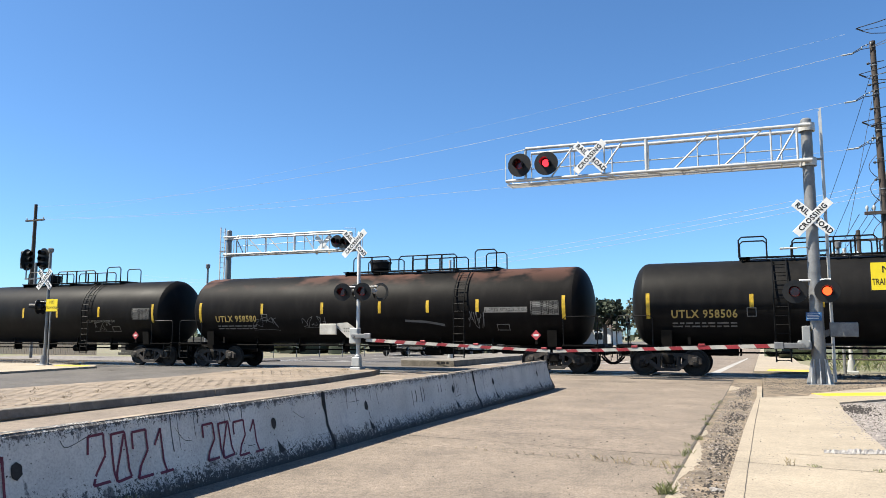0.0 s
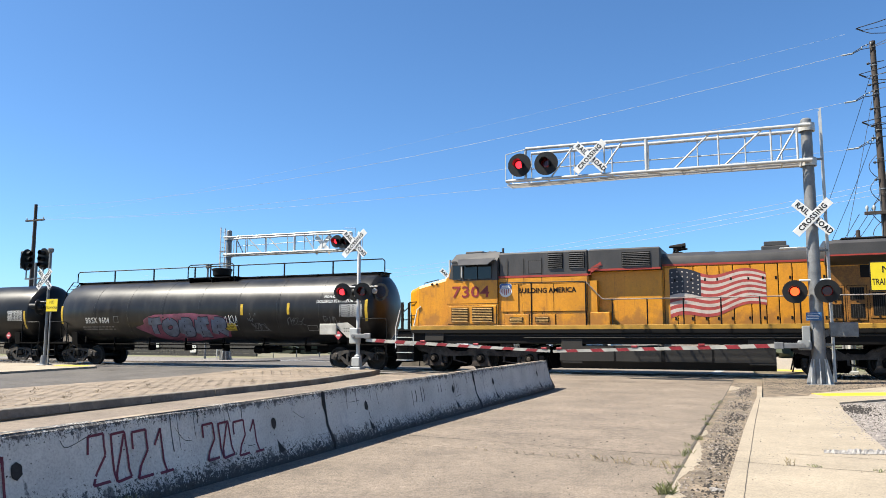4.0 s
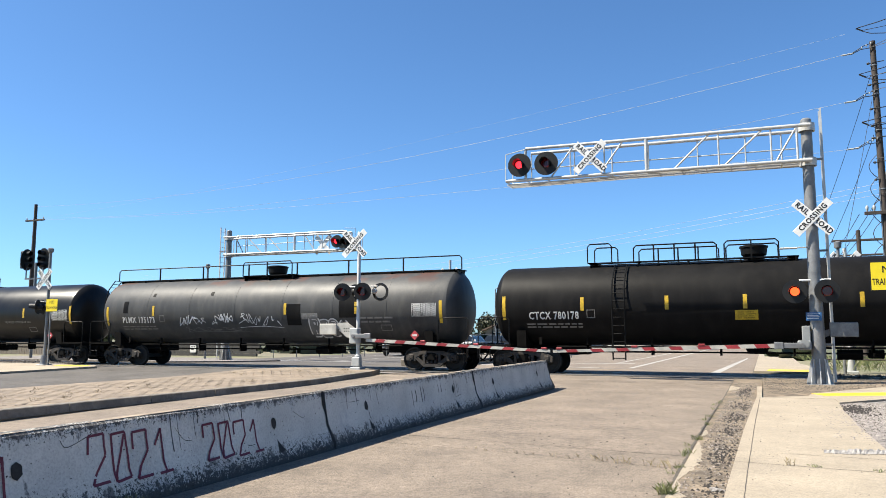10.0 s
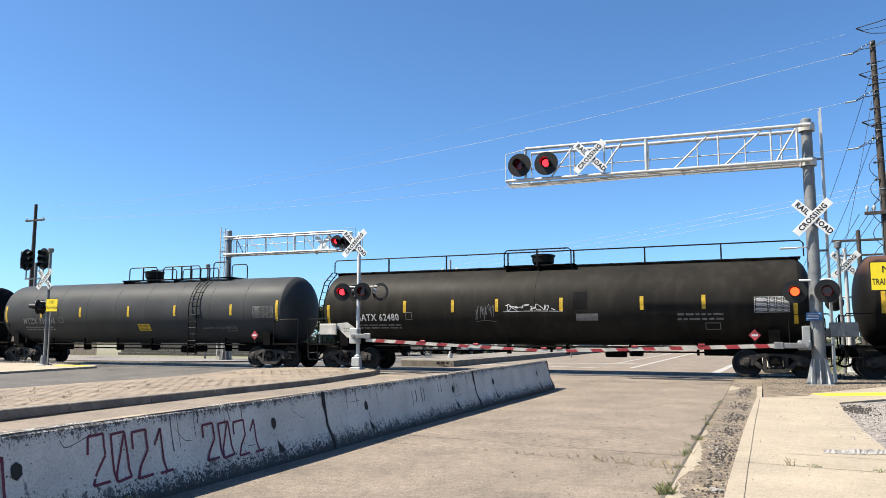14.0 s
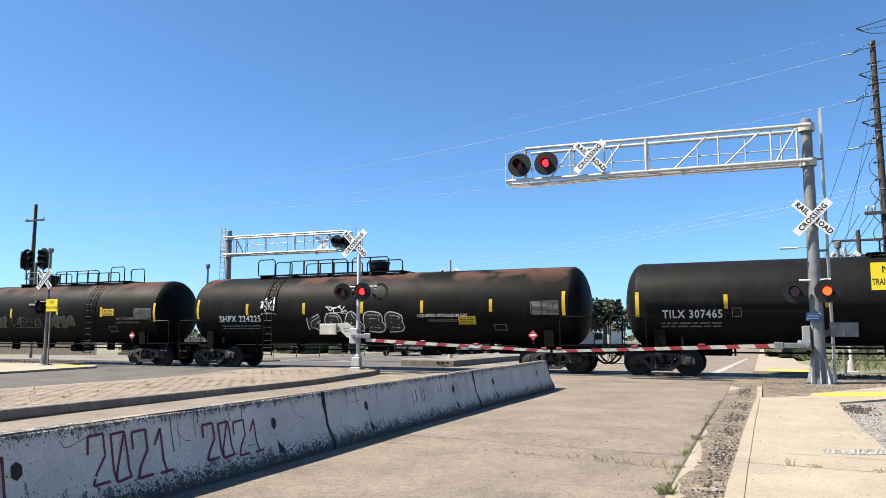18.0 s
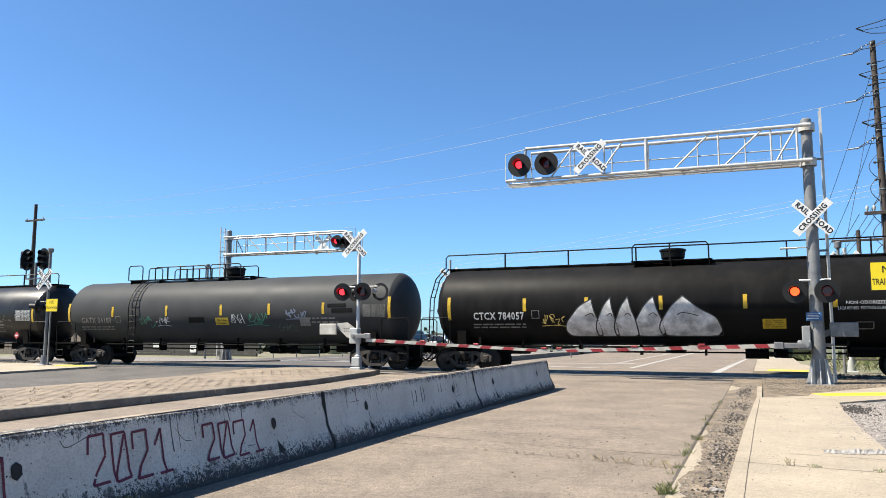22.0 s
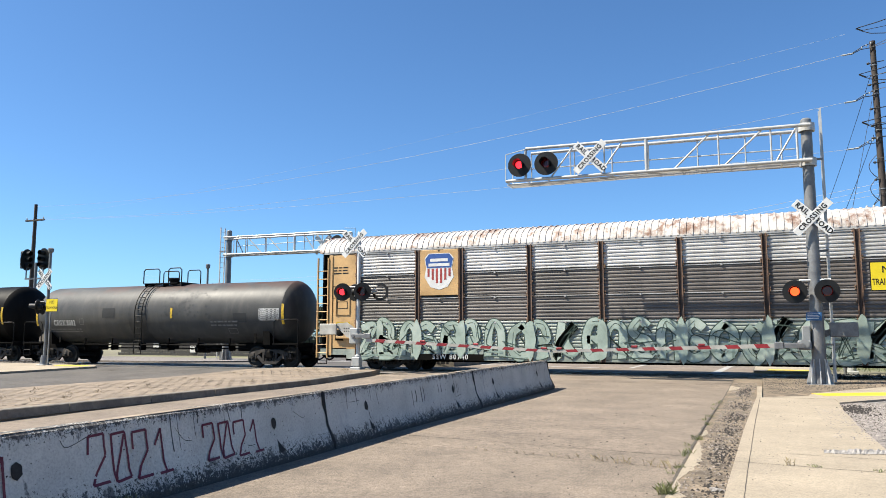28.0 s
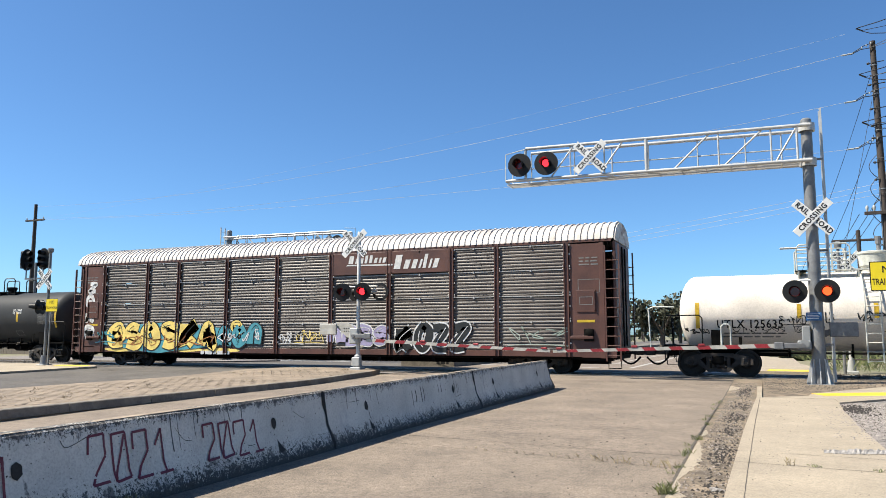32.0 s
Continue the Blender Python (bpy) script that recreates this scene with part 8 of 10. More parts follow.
def tree(x, y, h, w, seed, label, leaf=0):
    rng = random.Random(seed)
    ob = thing("tree", label, "tree", pose(x, y, level(y) - 0.08))
    part("trunk", Shape().cyl((0, 0, 0), (0.1, 0, h * 0.45), 0.05 * h, 0.03 * h, n=8), M_BARK, ob)
    for k in range(6):
        a = k * 1.05 + rng.uniform(-0.3, 0.3)
        part("limb", Shape().cyl((0.1, 0, h * rng.uniform(0.28, 0.45)), (w * 0.36 * math.cos(a), w * 0.36 * math.sin(a), h * rng.uniform(0.6, 0.8)), 0.02 * h, 0.006 * h, n=6), M_BARK, ob)
    s = Shape()
    lobes = [(w * 0.36 * math.cos(a) * rng.uniform(0.4, 1.1), w * 0.36 * math.sin(a) * rng.uniform(0.4, 1.1), h * rng.uniform(0.42, 0.84), w * rng.uniform(0.12, 0.26)) for a in [rng.uniform(0, 6.28) for _ in range(16)]]
    for _ in range(2600):
        cx, cy, cz, r = rng.choice(lobes)
        d = Vector((rng.gauss(0, 1), rng.gauss(0, 1), rng.gauss(0, 0.8)))
        d = d.normalized() * r * rng.uniform(0.55, 1.08)
        p = Vector((cx, cy, cz)) + d
        k = 0.035 * h * rng.uniform(0.5, 1.4)
        a = Vector((rng.gauss(0, 1), rng.gauss(0, 1), rng.gauss(0, 1))).normalized()
        b = a.orthogonal().normalized() * k
        c = a.cross(b)
        s.add([p + b, p + c, p - b, p - c], [(0, 1, 2, 3)])
    part("crown", s, M_LEAF[leaf], ob, "loose leafy crown", 0)
    return ob


tree(-10.2, 84, 5.6, 6.5, 1, "grey-green oak with a broad crown", 2)
tree(-19.0, 98, 6.6, 6.0, 2, "dark green tree beside a house", 1)
tree(-24.5, 104, 5.0, 5.0, 3, "small dark green tree by a roof", 0)
tree(-6.0, 120, 6.0, 7.0, 4, "broad green tree far along the road", 0)
tree(-58.0, 92, 6.0, 5.0, 5, "dark slender tree beyond the fence", 1)
tree(-33.0, 110, 5.0, 6.0, 6, "grey-green tree far beyond the cars", 2)
tree(-14.8, 150, 7.0, 7.5, 7, "green tree behind the road", 0)
tree(-44.0, 125, 5.5, 6.0, 8, "olive tree beyond the hedge", 2)


def far_woods(name, x0, x1, y, h, n, seed, label, mt):
    rng = random.Random(seed)
    s = Shape()
    for i in range(n):
        x = x0 + (x1 - x0) * i / n + rng.uniform(-2, 2)
        yy, hh = y + rng.uniform(-8, 8), h * (0.55 + 0.45 * noise.noise((x * 0.03, seed, 0)) + rng.uniform(-0.1, 0.25))
        for _ in range(13):
            p = Vector((x + rng.gauss(0, 1.6), yy + rng.gauss(0, 1.2), abs(rng.gauss(hh * 0.5, hh * 0.28))))
            a = Vector((rng.gauss(0, 1), rng.gauss(0, 1), rng.gauss(0, 1))).normalized()
            b = a.orthogonal().normalized() * rng.uniform(0.4, 1.1)
            c = a.cross(b)
            s.add([p + b, p + c, p - b, p - c], [(0, 1, 2, 3)])
    return tagged(part(name, s, mt, None, smooth=0), label, "trees", kind="stuff")


far_woods("far_trees", -420, 90, 230, 5.2, 240, 1, "line of far dark green trees", M_LEAF[1])
far_woods("far_trees", -160, -60, 130, 2.6, 60, 2, "low shrubs beyond the fence", M_LEAF[0])
far_woods("hedge", -46, -17.5, 62, 1.7, 40, 3, "dark clipped hedge beyond the road", M_LEAF[1])
far_woods("shrubs", 3, 40, 60, 1.1, 40, 4, "low green scrub beyond the rails", M_LEAF[0])

# wooden fence, dark wall and chain-link posts
M_FENCE = mat("grey_fence_boards", (0.25, 0.215, 0.18), 0.9, var=0.3, scale=2, fine=20, streak=0.2)
fence = thing("board_fence", "weathered grey board fence beyond the rails", "fence", pose(-47.2, 43, 0.08))
for i in range(70):
    part("fence_board", shared("fence_board", lambda: Shape().box(-0.085, -0.015, 0, 0.085, 0.015, 1.62, 0.006), M_FENCE, 0), None, fence, m=pose(-0.19 * i, 0, random.Random(i).uniform(-0.03, 0.02)))
for z in (0.4, 1.3):
    part("fence_rail", Shape().box(-13.4, 0.02, z, 0, 0.08, z + 0.09), M_FENCE, fence)
wall = thing("boundary_wall", "low dark block wall beyond the rails", "wall", pose(-40.0, 45, 0.08))
M_DKWALL = mat("dark_block_wall", (0.06, 0.058, 0.055), 0.9, var=0.25, scale=2, fine=20)
for r in range(7):
    for i in range(22):
        part("wall_block", shared("wall_block", lambda: Shape().box(0, -0.1, 0, 0.59, 0.1, 0.19, 0.008), M_DKWALL, 0), None, wall, m=pose(-6.9 + 0.6 * i + (0.3 if r % 2 else 0), 0, 0.2 * r))
for X, Z in ((-3.0, 0.9), (0.6, 0.55)):
    nt = thing("notice_board", "small white notice on the dark wall", "sign", pose(-40 + X, 44.86, 0.08 + Z))
    part("panel", Shape().box(-0.28, -0.02, -0.3, 0.28, 0.02, 0.3, 0.005), M_WHITE, nt)
    bars(nt, lambda u, v: (u, -0.024, v), 0, 0.12, 0.4, 3, M_BLACK, 0.11, 0.05, 3)
link = thing("chain_link_fence", "galvanised chain-link fence posts and rails", "fence", pose(-30, 42.5, 0.08))
for i in range(11):
    part("fence_post", shared("fence_post", lambda: Shape().cyl((0, 0, 0), (0, 0, 1.6), 0.03, n=8), M_STEEL), None, link, m=pose(1.25 * i - 0.5, 0.9 * i, 0))
part("top_rail", Shape().cyl((-0.5, 0, 1.58), (12.0, 9.0, 1.58), 0.022), M_STEEL, link)
part("mid_rail", Shape().cyl((-0.5, 0, 0.8), (12.0, 9.0, 0.8), 0.015), M_STEEL, link)
rfence = thing("pipe_fence", "dark pipe fence along the grass beyond the rails", "fence", pose(2.2, 35.5, 0.08))
for i in range(14):
    part("fence_post", shared("rail_post", lambda: Shape().box(-0.05, -0.05, 0, 0.05, 0.05, 1.1, 0.01), M_WOOD), None, rfence, m=pose(2.4 * i, 0, 0))
for z in (0.5, 1.0):
    part("fence_rail", Shape().cyl((0, 0, z), (31, 0, z), 0.03), M_WOOD, rfence)


def car(x, y, rz, paint, label, tall=0.0, pickup=False):
    """A road vehicle nose to -y, with glass, lamps and wheels."""
    ob = thing("car", label, "car", pose(x, y, 0.14, 0, 0, rz), "cars waiting beyond the rails")
    w = 0.9
    prof = [(-2.25, 0.35), (-2.3, 0.6), (-2.1, 0.82 + tall * 0.6), (-1.0, 0.95 + tall * 0.6), (2.2, 1.0 + tall * 0.6), (2.28, 0.6), (2.2, 0.35)]
    part("body", Shape().prism(prof, -w, w, "x"), paint, ob, smooth=25)
    top = [(-1.0, 0.95 + tall * 0.6), (-0.35, 1.42 + tall), (0.6 if pickup else 1.5, 1.44 + tall), (0.9 if pickup else 2.1, 1.0 + tall * 0.6)]
    n = len(top)
    v = [(-w * (0.97 if z < 1.2 + tall * 0.6 else 0.78), yy, z) for yy, z in top] + [(w * (0.97 if z < 1.2 + tall * 0.6 else 0.78), yy, z) for yy, z in top]
    part("roof", Shape().add(v, [tuple(range(n)), tuple(range(2 * n - 1, n - 1, -1))] + [((i + 1) % n, i, n + i, n + (i + 1) % n) for i in range(n)]), paint, ob, smooth=25)
    dk = LOCO["glass"]
    part("windscreen", Shape().add([(-0.78, -1.0 + 0.06, 1.0 + tall * 0.6), (0.78, -1.0 + 0.06, 1.0 + tall * 0.6), (0.66, -0.42, 1.38 + tall), (-0.66, -0.42, 1.38 + tall)], [(0, 1, 2, 3)]).moved(Matrix.Translation((0, -0.03, 0.02))), dk, ob, "dark windscreen", 0)
    for sx in (-1, 1):
        part("side_glass", Shape().add([(sx * 0.885, -0.75, 1.02 + tall * 0.6), (sx * 0.885, 0.7 if pickup else 1.8, 1.04 + tall * 0.6), (sx * 0.745, 0.5 if pickup else 1.35, 1.38 + tall), (sx * 0.745, -0.3, 1.38 + tall)], [(0, 1, 2, 3)]).moved(Matrix.Translation((sx * 0.012, 0, 0))), dk, ob, "dark side glass", 0)
        part("headlight", Shape().box(sx * 0.5, -2.31, 0.62 + tall * 0.3, sx * 0.85, -2.2, 0.76 + tall * 0.3, 0.02), M_WHITE, ob, "clear headlight")
        part("mirror", Shape().box(sx * 0.9, -0.75, 1.0 + tall * 0.6, sx * 1.08, -0.62, 1.14 + tall * 0.6, 0.02), paint, ob)
        for yy in (-1.4, 1.4):
            wh = part("wheel", Shape().lathe([(sx * 0.72, 0.2), (sx * 0.72, 0.31), (sx * 0.76, 0.33), (sx * 0.90, 0.33), (sx * 0.93, 0.30), (sx * 0.93, 0.2)], (0, yy, 0.33), 20, "x"), M_RUBBER, ob, "black tyre")
            part("rim", Shape().lathe([(sx * 0.90, 0.2), (sx * 0.935, 0.19), (sx * 0.92, 0.05), (sx * 0.93, 0.02)], (0, yy, 0.33), 16, "x"), M_ALU, wh)
    part("grille", Shape().box(-0.45, -2.32, 0.48, 0.45, -2.26, 0.72, 0.02), M_RUBBER, ob)
    part("bumper", Shape().box(-0.88, -2.36, 0.30, 0.88, -2.2, 0.46, 0.04), M_RUBBER, ob)
    return ob


C_DARK, C_WHITE, C_BLUE = mat("dark_car_paint", (0.02, 0.02, 0.022), 0.25, var=0.05, coat=0.6), mat("white_car_paint", (0.72, 0.72, 0.72), 0.3, var=0.04, coat=0.6), mat("blue_car_paint", (0.03, 0.045, 0.07), 0.25, var=0.05, coat=0.6)
car(-24.3, 50.0, 0, C_DARK, "dark sport utility car waiting beyond the rails", 0.35)
car(-20.9, 53.5, 2, C_WHITE, "white sedan car waiting beyond the rails")
car(-24.4, 56.5, 0, C_WHITE, "white hatchback car in the second row")
car(-20.8, 60.0, 0, C_BLUE, "dark blue sedan car in the second row")
car(-18.3, 57.2, -2, C_DARK, "dark sedan car in the turning lane")
car(-17.9, 66.0, 0, C_WHITE, "white pickup truck in the turning lane", 0.3, True)
car(-21.2, 70.0, 0, C_DARK, "dark pickup truck further back", 0.35, True)

# houses and sheds far off
def house(x, y, w, d, h, r, wall_m, roof_m, label):
    ob = thing("house", label, "house", pose(x, y, 0.08))
    part("wall", Shape().box(-w / 2, -d / 2, 0, w / 2, d / 2, h), wall_m, ob)
    part("roof", Shape().prism([(-w / 2 - 0.4, h - 0.1), (0, h + r), (w / 2 + 0.4, h - 0.1), (w / 2 + 0.4, h + 0.05), (0, h + r + 0.18), (-w / 2 - 0.4, h + 0.05)], -d / 2 - 0.4, d / 2 + 0.4), roof_m, ob)
    part("gable", Shape().prism([(-w / 2, h), (0, h + r), (w / 2, h)], -d / 2, -d / 2 + 0.15), wall_m, ob)
    for k in (-0.28, 0.28):
        wd = part("window", Shape().box(w * k - 0.6, -d / 2 - 0.06, 0.9, w * k + 0.6, -d / 2 - 0.02, 2.0), M_WHITE, ob, "white-framed window")
        part("pane", Shape().box(w * k - 0.52, -d / 2 - 0.075, 0.98, w * k + 0.52, -d / 2 - 0.065, 1.92), LOCO["glass"], wd)
    return ob


M_ROOF = mat("brown_shingle_roof", (0.14, 0.10, 0.075), 0.9, var=0.3, scale=2)
house(-23.0, 108, 7.5, 9, 2.3, 1.7, M_WHITE, M_ROOF, "white gabled house with a brown shingle roof")
house(-32.0, 118, 9, 10, 2.4, 1.5, M_WALK, M_ROOF, "cream bungalow with a brown shingle roof")
house(-2.6, 124, 4.5, 12, 2.5, 0.4, M_GREYBOX, M_GREYBOX, "grey metal shed far along the road")
house(-29.5, 95, 7, 7, 2.2, 1.4, M_CURB, M_ROOF, "tan house with a low brown roof")
dsign = thing("road_sign", "bare back of a diamond road sign on a post", "road sign", pose(-11.5, 48.0, 0.14))
part("panel", Shape().prism([(-0.55, 2.1), (0, 1.55), (0.55, 2.1), (0, 2.65)], -0.01, 0.01), M_ALU, dsign, "aluminium diamond panel")
part("post", Shape().cyl((0, 0.03, 0), (0, 0.03, 2.6), 0.03), M_STEEL, dsign)
lamp = thing("street_lamp", "slender grey street lamp with a curved arm", "street lamp", pose(-20.9, 60.5, 0.1))
part("pole", Shape().cyl((0, 0, 0), (0, 0, 5.4), 0.09, 0.05, n=10), M_STEEL, lamp)
part("arm", Shape().pipe([(0, 0, 5.4), (0.8, 0, 5.9), (2.0, 0, 6.3), (2.8, 0, 6.35)], 0.035), M_STEEL, lamp)
part("lantern", Shape().box(2.7, -0.12, 6.27, 3.3, 0.12, 6.40, 0.03), M_GREYBOX, lamp)

# masts beyond the rails
def back_mast(x, y, ztop, label, lamps, xb_z):
    ob = thing("signal_mast", label, "crossing signal", pose(x, y, 0.12), "crossing signals")
    part("mast", Shape().lathe([(0, 0.075), (ztop - 0.12, 0.07)], (0, 0, 0), 12, "z"), M_ALU, ob)
    part("base_casting", Shape().box(-0.22, -0.22, -0.08, 0.22, 0.22, 0.08, 0.02).lathe([(0.08, 0.16), (0.5, 0.12)], (0, 0, 0), 12, "z"), M_GREYBOX, ob)
    crossbuck(ob, 0.0, -0.1, xb_z)
    for dx in lamps:
        flasher(ob, dx, 0.2, 2.75, 180 if dx > 0 else 170)
    part("lamp_crossarm", Shape().cyl((min(lamps), 0.05, 2.95), (max(lamps), 0.05, 2.95), 0.03), M_ALU, ob)
    part("mechanism_case", Shape().box(-0.2, 0.1, 0.9, 0.2, 0.45, 1.5, 0.03), M_GREYBOX, ob)
    return ob


back_mast(3.05, 33.4, 5.0, "aluminium crossing mast with crossbuck beyond the rails", (-0.45, 0.55), 4.2)
back_mast(-15.0, 36.2, 5.5, "aluminium crossing mast on the far median", (-0.5, 0.5), 4.42)
bell = thing("bell_post", "slim grey post topped by a bell", "post", pose(2.75, 32.6, 0.1))
part("pole", Shape().cyl((0, 0, 0), (0, 0, 4.8), 0.06, n=10), M_STEEL, bell)
part("bell", Shape().lathe([(4.8, 0.05), (4.85, 0.13), (5.05, 0.14), (5.1, 0.05)], (0, 0, 0), 14, "z"), M_STEEL, bell)
lp = thing("bell_post", "slim grey post beside the far gantry", "post", pose(-30.9, 36.2, 0.1))
part("pole", Shape().cyl((0, 0, 0), (0, 0, 5.5), 0.06, n=10), M_STEEL, lp)
part("bell", Shape().lathe([(5.5, 0.05), (5.55, 0.13), (5.75, 0.14), (5.8, 0.05)], (0, 0, 0), 14, "z"), M_STEEL, lp)

rsig = thing("railway_signal", "railway signal mast with two black hooded heads", "railway signal", pose(-41.6, 33.0, 0.1))
part("mast", Shape().cyl((0, 0, 0), (0, 0, 6.0), 0.09, n=10), M_STEEL, rsig)
part("bracket", Shape().box(-0.9, -0.05, 4.95, 0.6, 0.05, 5.05).pipe([(0, 0, 4.4), (0.5, 0, 5.0)], 0.03), M_STEEL, rsig)
for dx, rz in ((-0.85, 82), (0.62, 12)):
    mm = pose(dx, 0, 6.2, 0, 0, rz)
    hd = part("signal_head", Shape().prism([(0.42 * math.cos(a), 0.68 * math.sin(a)) for a in [2 * math.pi * k / 20 for k in range(20)]], -0.03, 0.03).box(-0.25, 0.03, -0.55, 0.25, 0.35, 0.55, 0.05).moved(mm), M_BLACK, rsig, "black oval background")
    for z in (-0.38, 0.0, 0.38):
        part("hood", Shape().lathe([(-0.40, 0.14), (-0.02, 0.14)], (0, 0, z), 14, "y", False).moved(mm), M_BLACK, hd)
    part("stem", Shape().cyl((dx, 0, 5.0), (dx, 0, 5.7), 0.04), M_STEEL, rsig)

# utility poles and cables
def insulator(ob, p, away):
    q = (p[0] + away, p[1], p[2] - 0.03)
    part("insulator", Shape().cyl(p, q, 0.035, n=8), M_GREYBOX, ob, "grey string insulator")
    return q


pole = thing("utility_pole", "tall weathered wooden utility pole with many cables", "utility pole", pose(4.62, 34.0, 0.05))
part("shaft", Shape().cyl((0, 0, 0), (-0.05, 0, 13.45), 0.165, 0.105, n=14), M_WOOD, pole)
part("crossarm", Shape().box(-0.75, -0.24, 6.29, 0.95, -0.14, 6.42, 0.01), M_WOOD, pole, "weathered crossarm")
for z in (12.95, 10.95, 9.0):
    part("standoff", Shape().pipe([(0, -0.12, z + 0.42), (-0.4, -0.14, z + 0.3), (-0.85, -0.15, z + 0.03)], 0.016).pipe([(0, -0.12, z + 0.2), (-0.5, -0.14, z + 0.17), (-0.85, -0.15, z)], 0.016), M_WIRE, pole)
    q = insulator(pole, (-0.78, -0.15, z + 0.04), -0.42)
    for k in range(3):
        part("insulator_bell", Shape().lathe([(-0.02, 0.02), (0.0, 0.055), (0.03, 0.03)], (-0.12 - 0.17 * k, -0.14, z + 0.38 - 0.07 * k), 8, "x"), M_GREYBOX, pole)
# lines that come in from the other side and turn back in loops
for z in (14.05, 12.1, 10.1):
    part("dead_end", Shape().pipe([(1.2, -0.3, z + 0.35), (0.2, -0.2, z + 0.12), (-0.62, -0.15, z - 0.02)], 0.018).pipe([(1.2, -0.3, z - 0.38), (0.4, -0.22, z - 0.40), (-0.1, -0.18, z - 0.32), (-0.4, -0.16, z - 0.18), (-0.62, -0.15, z - 0.02)], 0.016).pipe([(1.2, -0.3, z - 0.05), (0.4, -0.22, z - 0.1), (-0.35, -0.16, z - 0.14)], 0.012), M_WIRE, pole, "slack cable loop")
    part("clamp", Shape().cyl((-0.62, -0.15, z - 0.02), (-0.38, -0.16, z - 0.17), 0.03, n=6), M_BLACK, pole)
for z in (12.5, 11.6, 10.6, 9.9, 9.4, 8.4, 7.7):
    part("side_pin", Shape().cyl((0.3, -0.1, z + 0.05), (-0.28, -0.1, z), 0.02, n=6).lathe([(-0.32, 0.02), (-0.28, 0.05), (-0.22, 0.05), (-0.2, 0.02)], (0, -0.1, z), 8, "x"), M_WIRE, pole)
part("riser_pipe", Shape().cyl((0.17, -0.12, 0.1), (0.12, -0.1, 8.0), 0.035, n=8).cyl((-0.16, -0.12, 0.1), (-0.14, -0.1, 7.4), 0.02, n=6), M_STEEL, pole, "grey cable riser on the pole")
for k in range(6):
    a = 8.2 - 0.9 * k
    part("jumper_loop", Shape().pipe([(-0.18 - 0.3 * math.sin(math.pi * i / 6), -0.15, a + 0.5 - i * 0.16) for i in range(7)], 0.014), M_WIRE, pole)
for x in (-0.65, -0.4, 0.4, 0.8):
    part("pin_insulator", Shape().lathe([(6.41, 0.02), (6.5, 0.05), (6.6, 0.06), (6.66, 0.03)], (x, -0.2, 0), 10, "z"), M_GREYBOX, pole)
for z in (3.2, 4.6, 7.3, 9.7, 11.2, 12.4):
    part("pole_band", Shape().lathe([(z, 0.178 - 0.004 * z), (z + 0.05, 0.178 - 0.004 * z)], (-0.004 * z, 0, 0), 14, "z"), M_STEEL, pole)

lpole = thing("utility_pole", "dark wooden utility pole with one crossarm", "utility pole", pose(-57.2, 45.0, 0.05))
part("shaft", Shape().cyl((0, 0, 0), (0, 0, 12.75), 0.22, 0.13, n=12), M_WOOD, lpole)
part("crossarm", Shape().box(-1.1, -0.1, 11.3, 1.1, 0.1, 11.44, 0.02), M_WOOD, lpole)
for dx in (-1.0, 1.0):
    part("pin_insulator", Shape().lathe([(11.44, 0.03), (11.55, 0.06), (11.62, 0.03)], (dx, 0, 0), 10, "z"), M_GREYBOX, lpole)
small = thing("utility_pole", "short wooden pole with a crossarm beyond the rails", "utility pole", pose(4.9, 46.0, 0.05))
part("shaft", Shape().cyl((0, 0, 0), (0, 0, 7.2), 0.15, 0.11, n=10), M_WOOD, small)
part("crossarm", Shape().box(-1.3, -0.08, 6.6, 1.3, 0.08, 6.72, 0.02), M_WOOD, small)
part("crossarm", Shape().box(-1.1, -0.08, 5.8, 1.1, 0.08, 5.9, 0.02), M_WOOD, small)
for i in range(8):
    y = 185 + 45 * i
    fp = thing("utility_pole", "far thin utility pole along the road", "utility pole", pose(-0.148 * y + 0.8 - 0.3 * (i % 2), y, 0.05), "far utility poles")
    part("shaft", Shape().cyl((0, 0, 0), (0, 0, 8.6), 0.16, 0.12, n=8), M_WOOD, fp)
    part("crossarm", Shape().box(-1.2, -0.1, 7.8, 1.2, 0.1, 7.95), M_WOOD, fp)


def cable(name, a, b, sag, r, material, label):
    n = 40
    pts = [tuple(a[k] + (b[k] - a[k]) * i / n - (4 * sag * (i / n) * (1 - i / n) if k == 2 else 0) for k in range(3)) for i in range(n + 1)]
    s = Shape().pipe(pts, r, 4)
    return part("cable", s, material, thing(name, label, "overhead cable"), smooth=0)


# the three upper lines run to the left pole and past it
cable("overhead_cable", (3.42, 33.85, 13.02), (-57.2, 45.0, 12.6), 1.3, 0.0075, M_WIREL, "thin bright overhead cable from pole to pole")
cable("overhead_cable", (3.42, 33.85, 11.02), (-56.2, 45.0, 11.55), 1.2, 0.0075, M_WIREL, "thin bright overhead cable from pole to pole")
cable("overhead_cable", (3.42, 33.85, 9.06), (-58.2, 45.0, 11.5), 0.6, 0.0075, M_WIREL, "thin bright overhead cable from pole to pole")
cable("overhead_cable", (3.6, 33.85, 13.9), (-56.7, 45.0, 11.5), 0.6, 0.0035, M_WIREL, "thin bright overhead cable high above the road")
for k in range(3):
    cable("overhead_cable", (9.0, 33.5, 8.3 - 0.22 * k), (-70.0, 70.0, 9.0 - 0.4 * k), 2.2, 0.0075, M_WIREL, "thin service cable across the road")
cable("overhead_cable", (4.4, 33.8, 11.0), (2.6, 30.6, 3.8), 0.1, 0.012, M_WIRE, "dark slanting cable beside the pole")
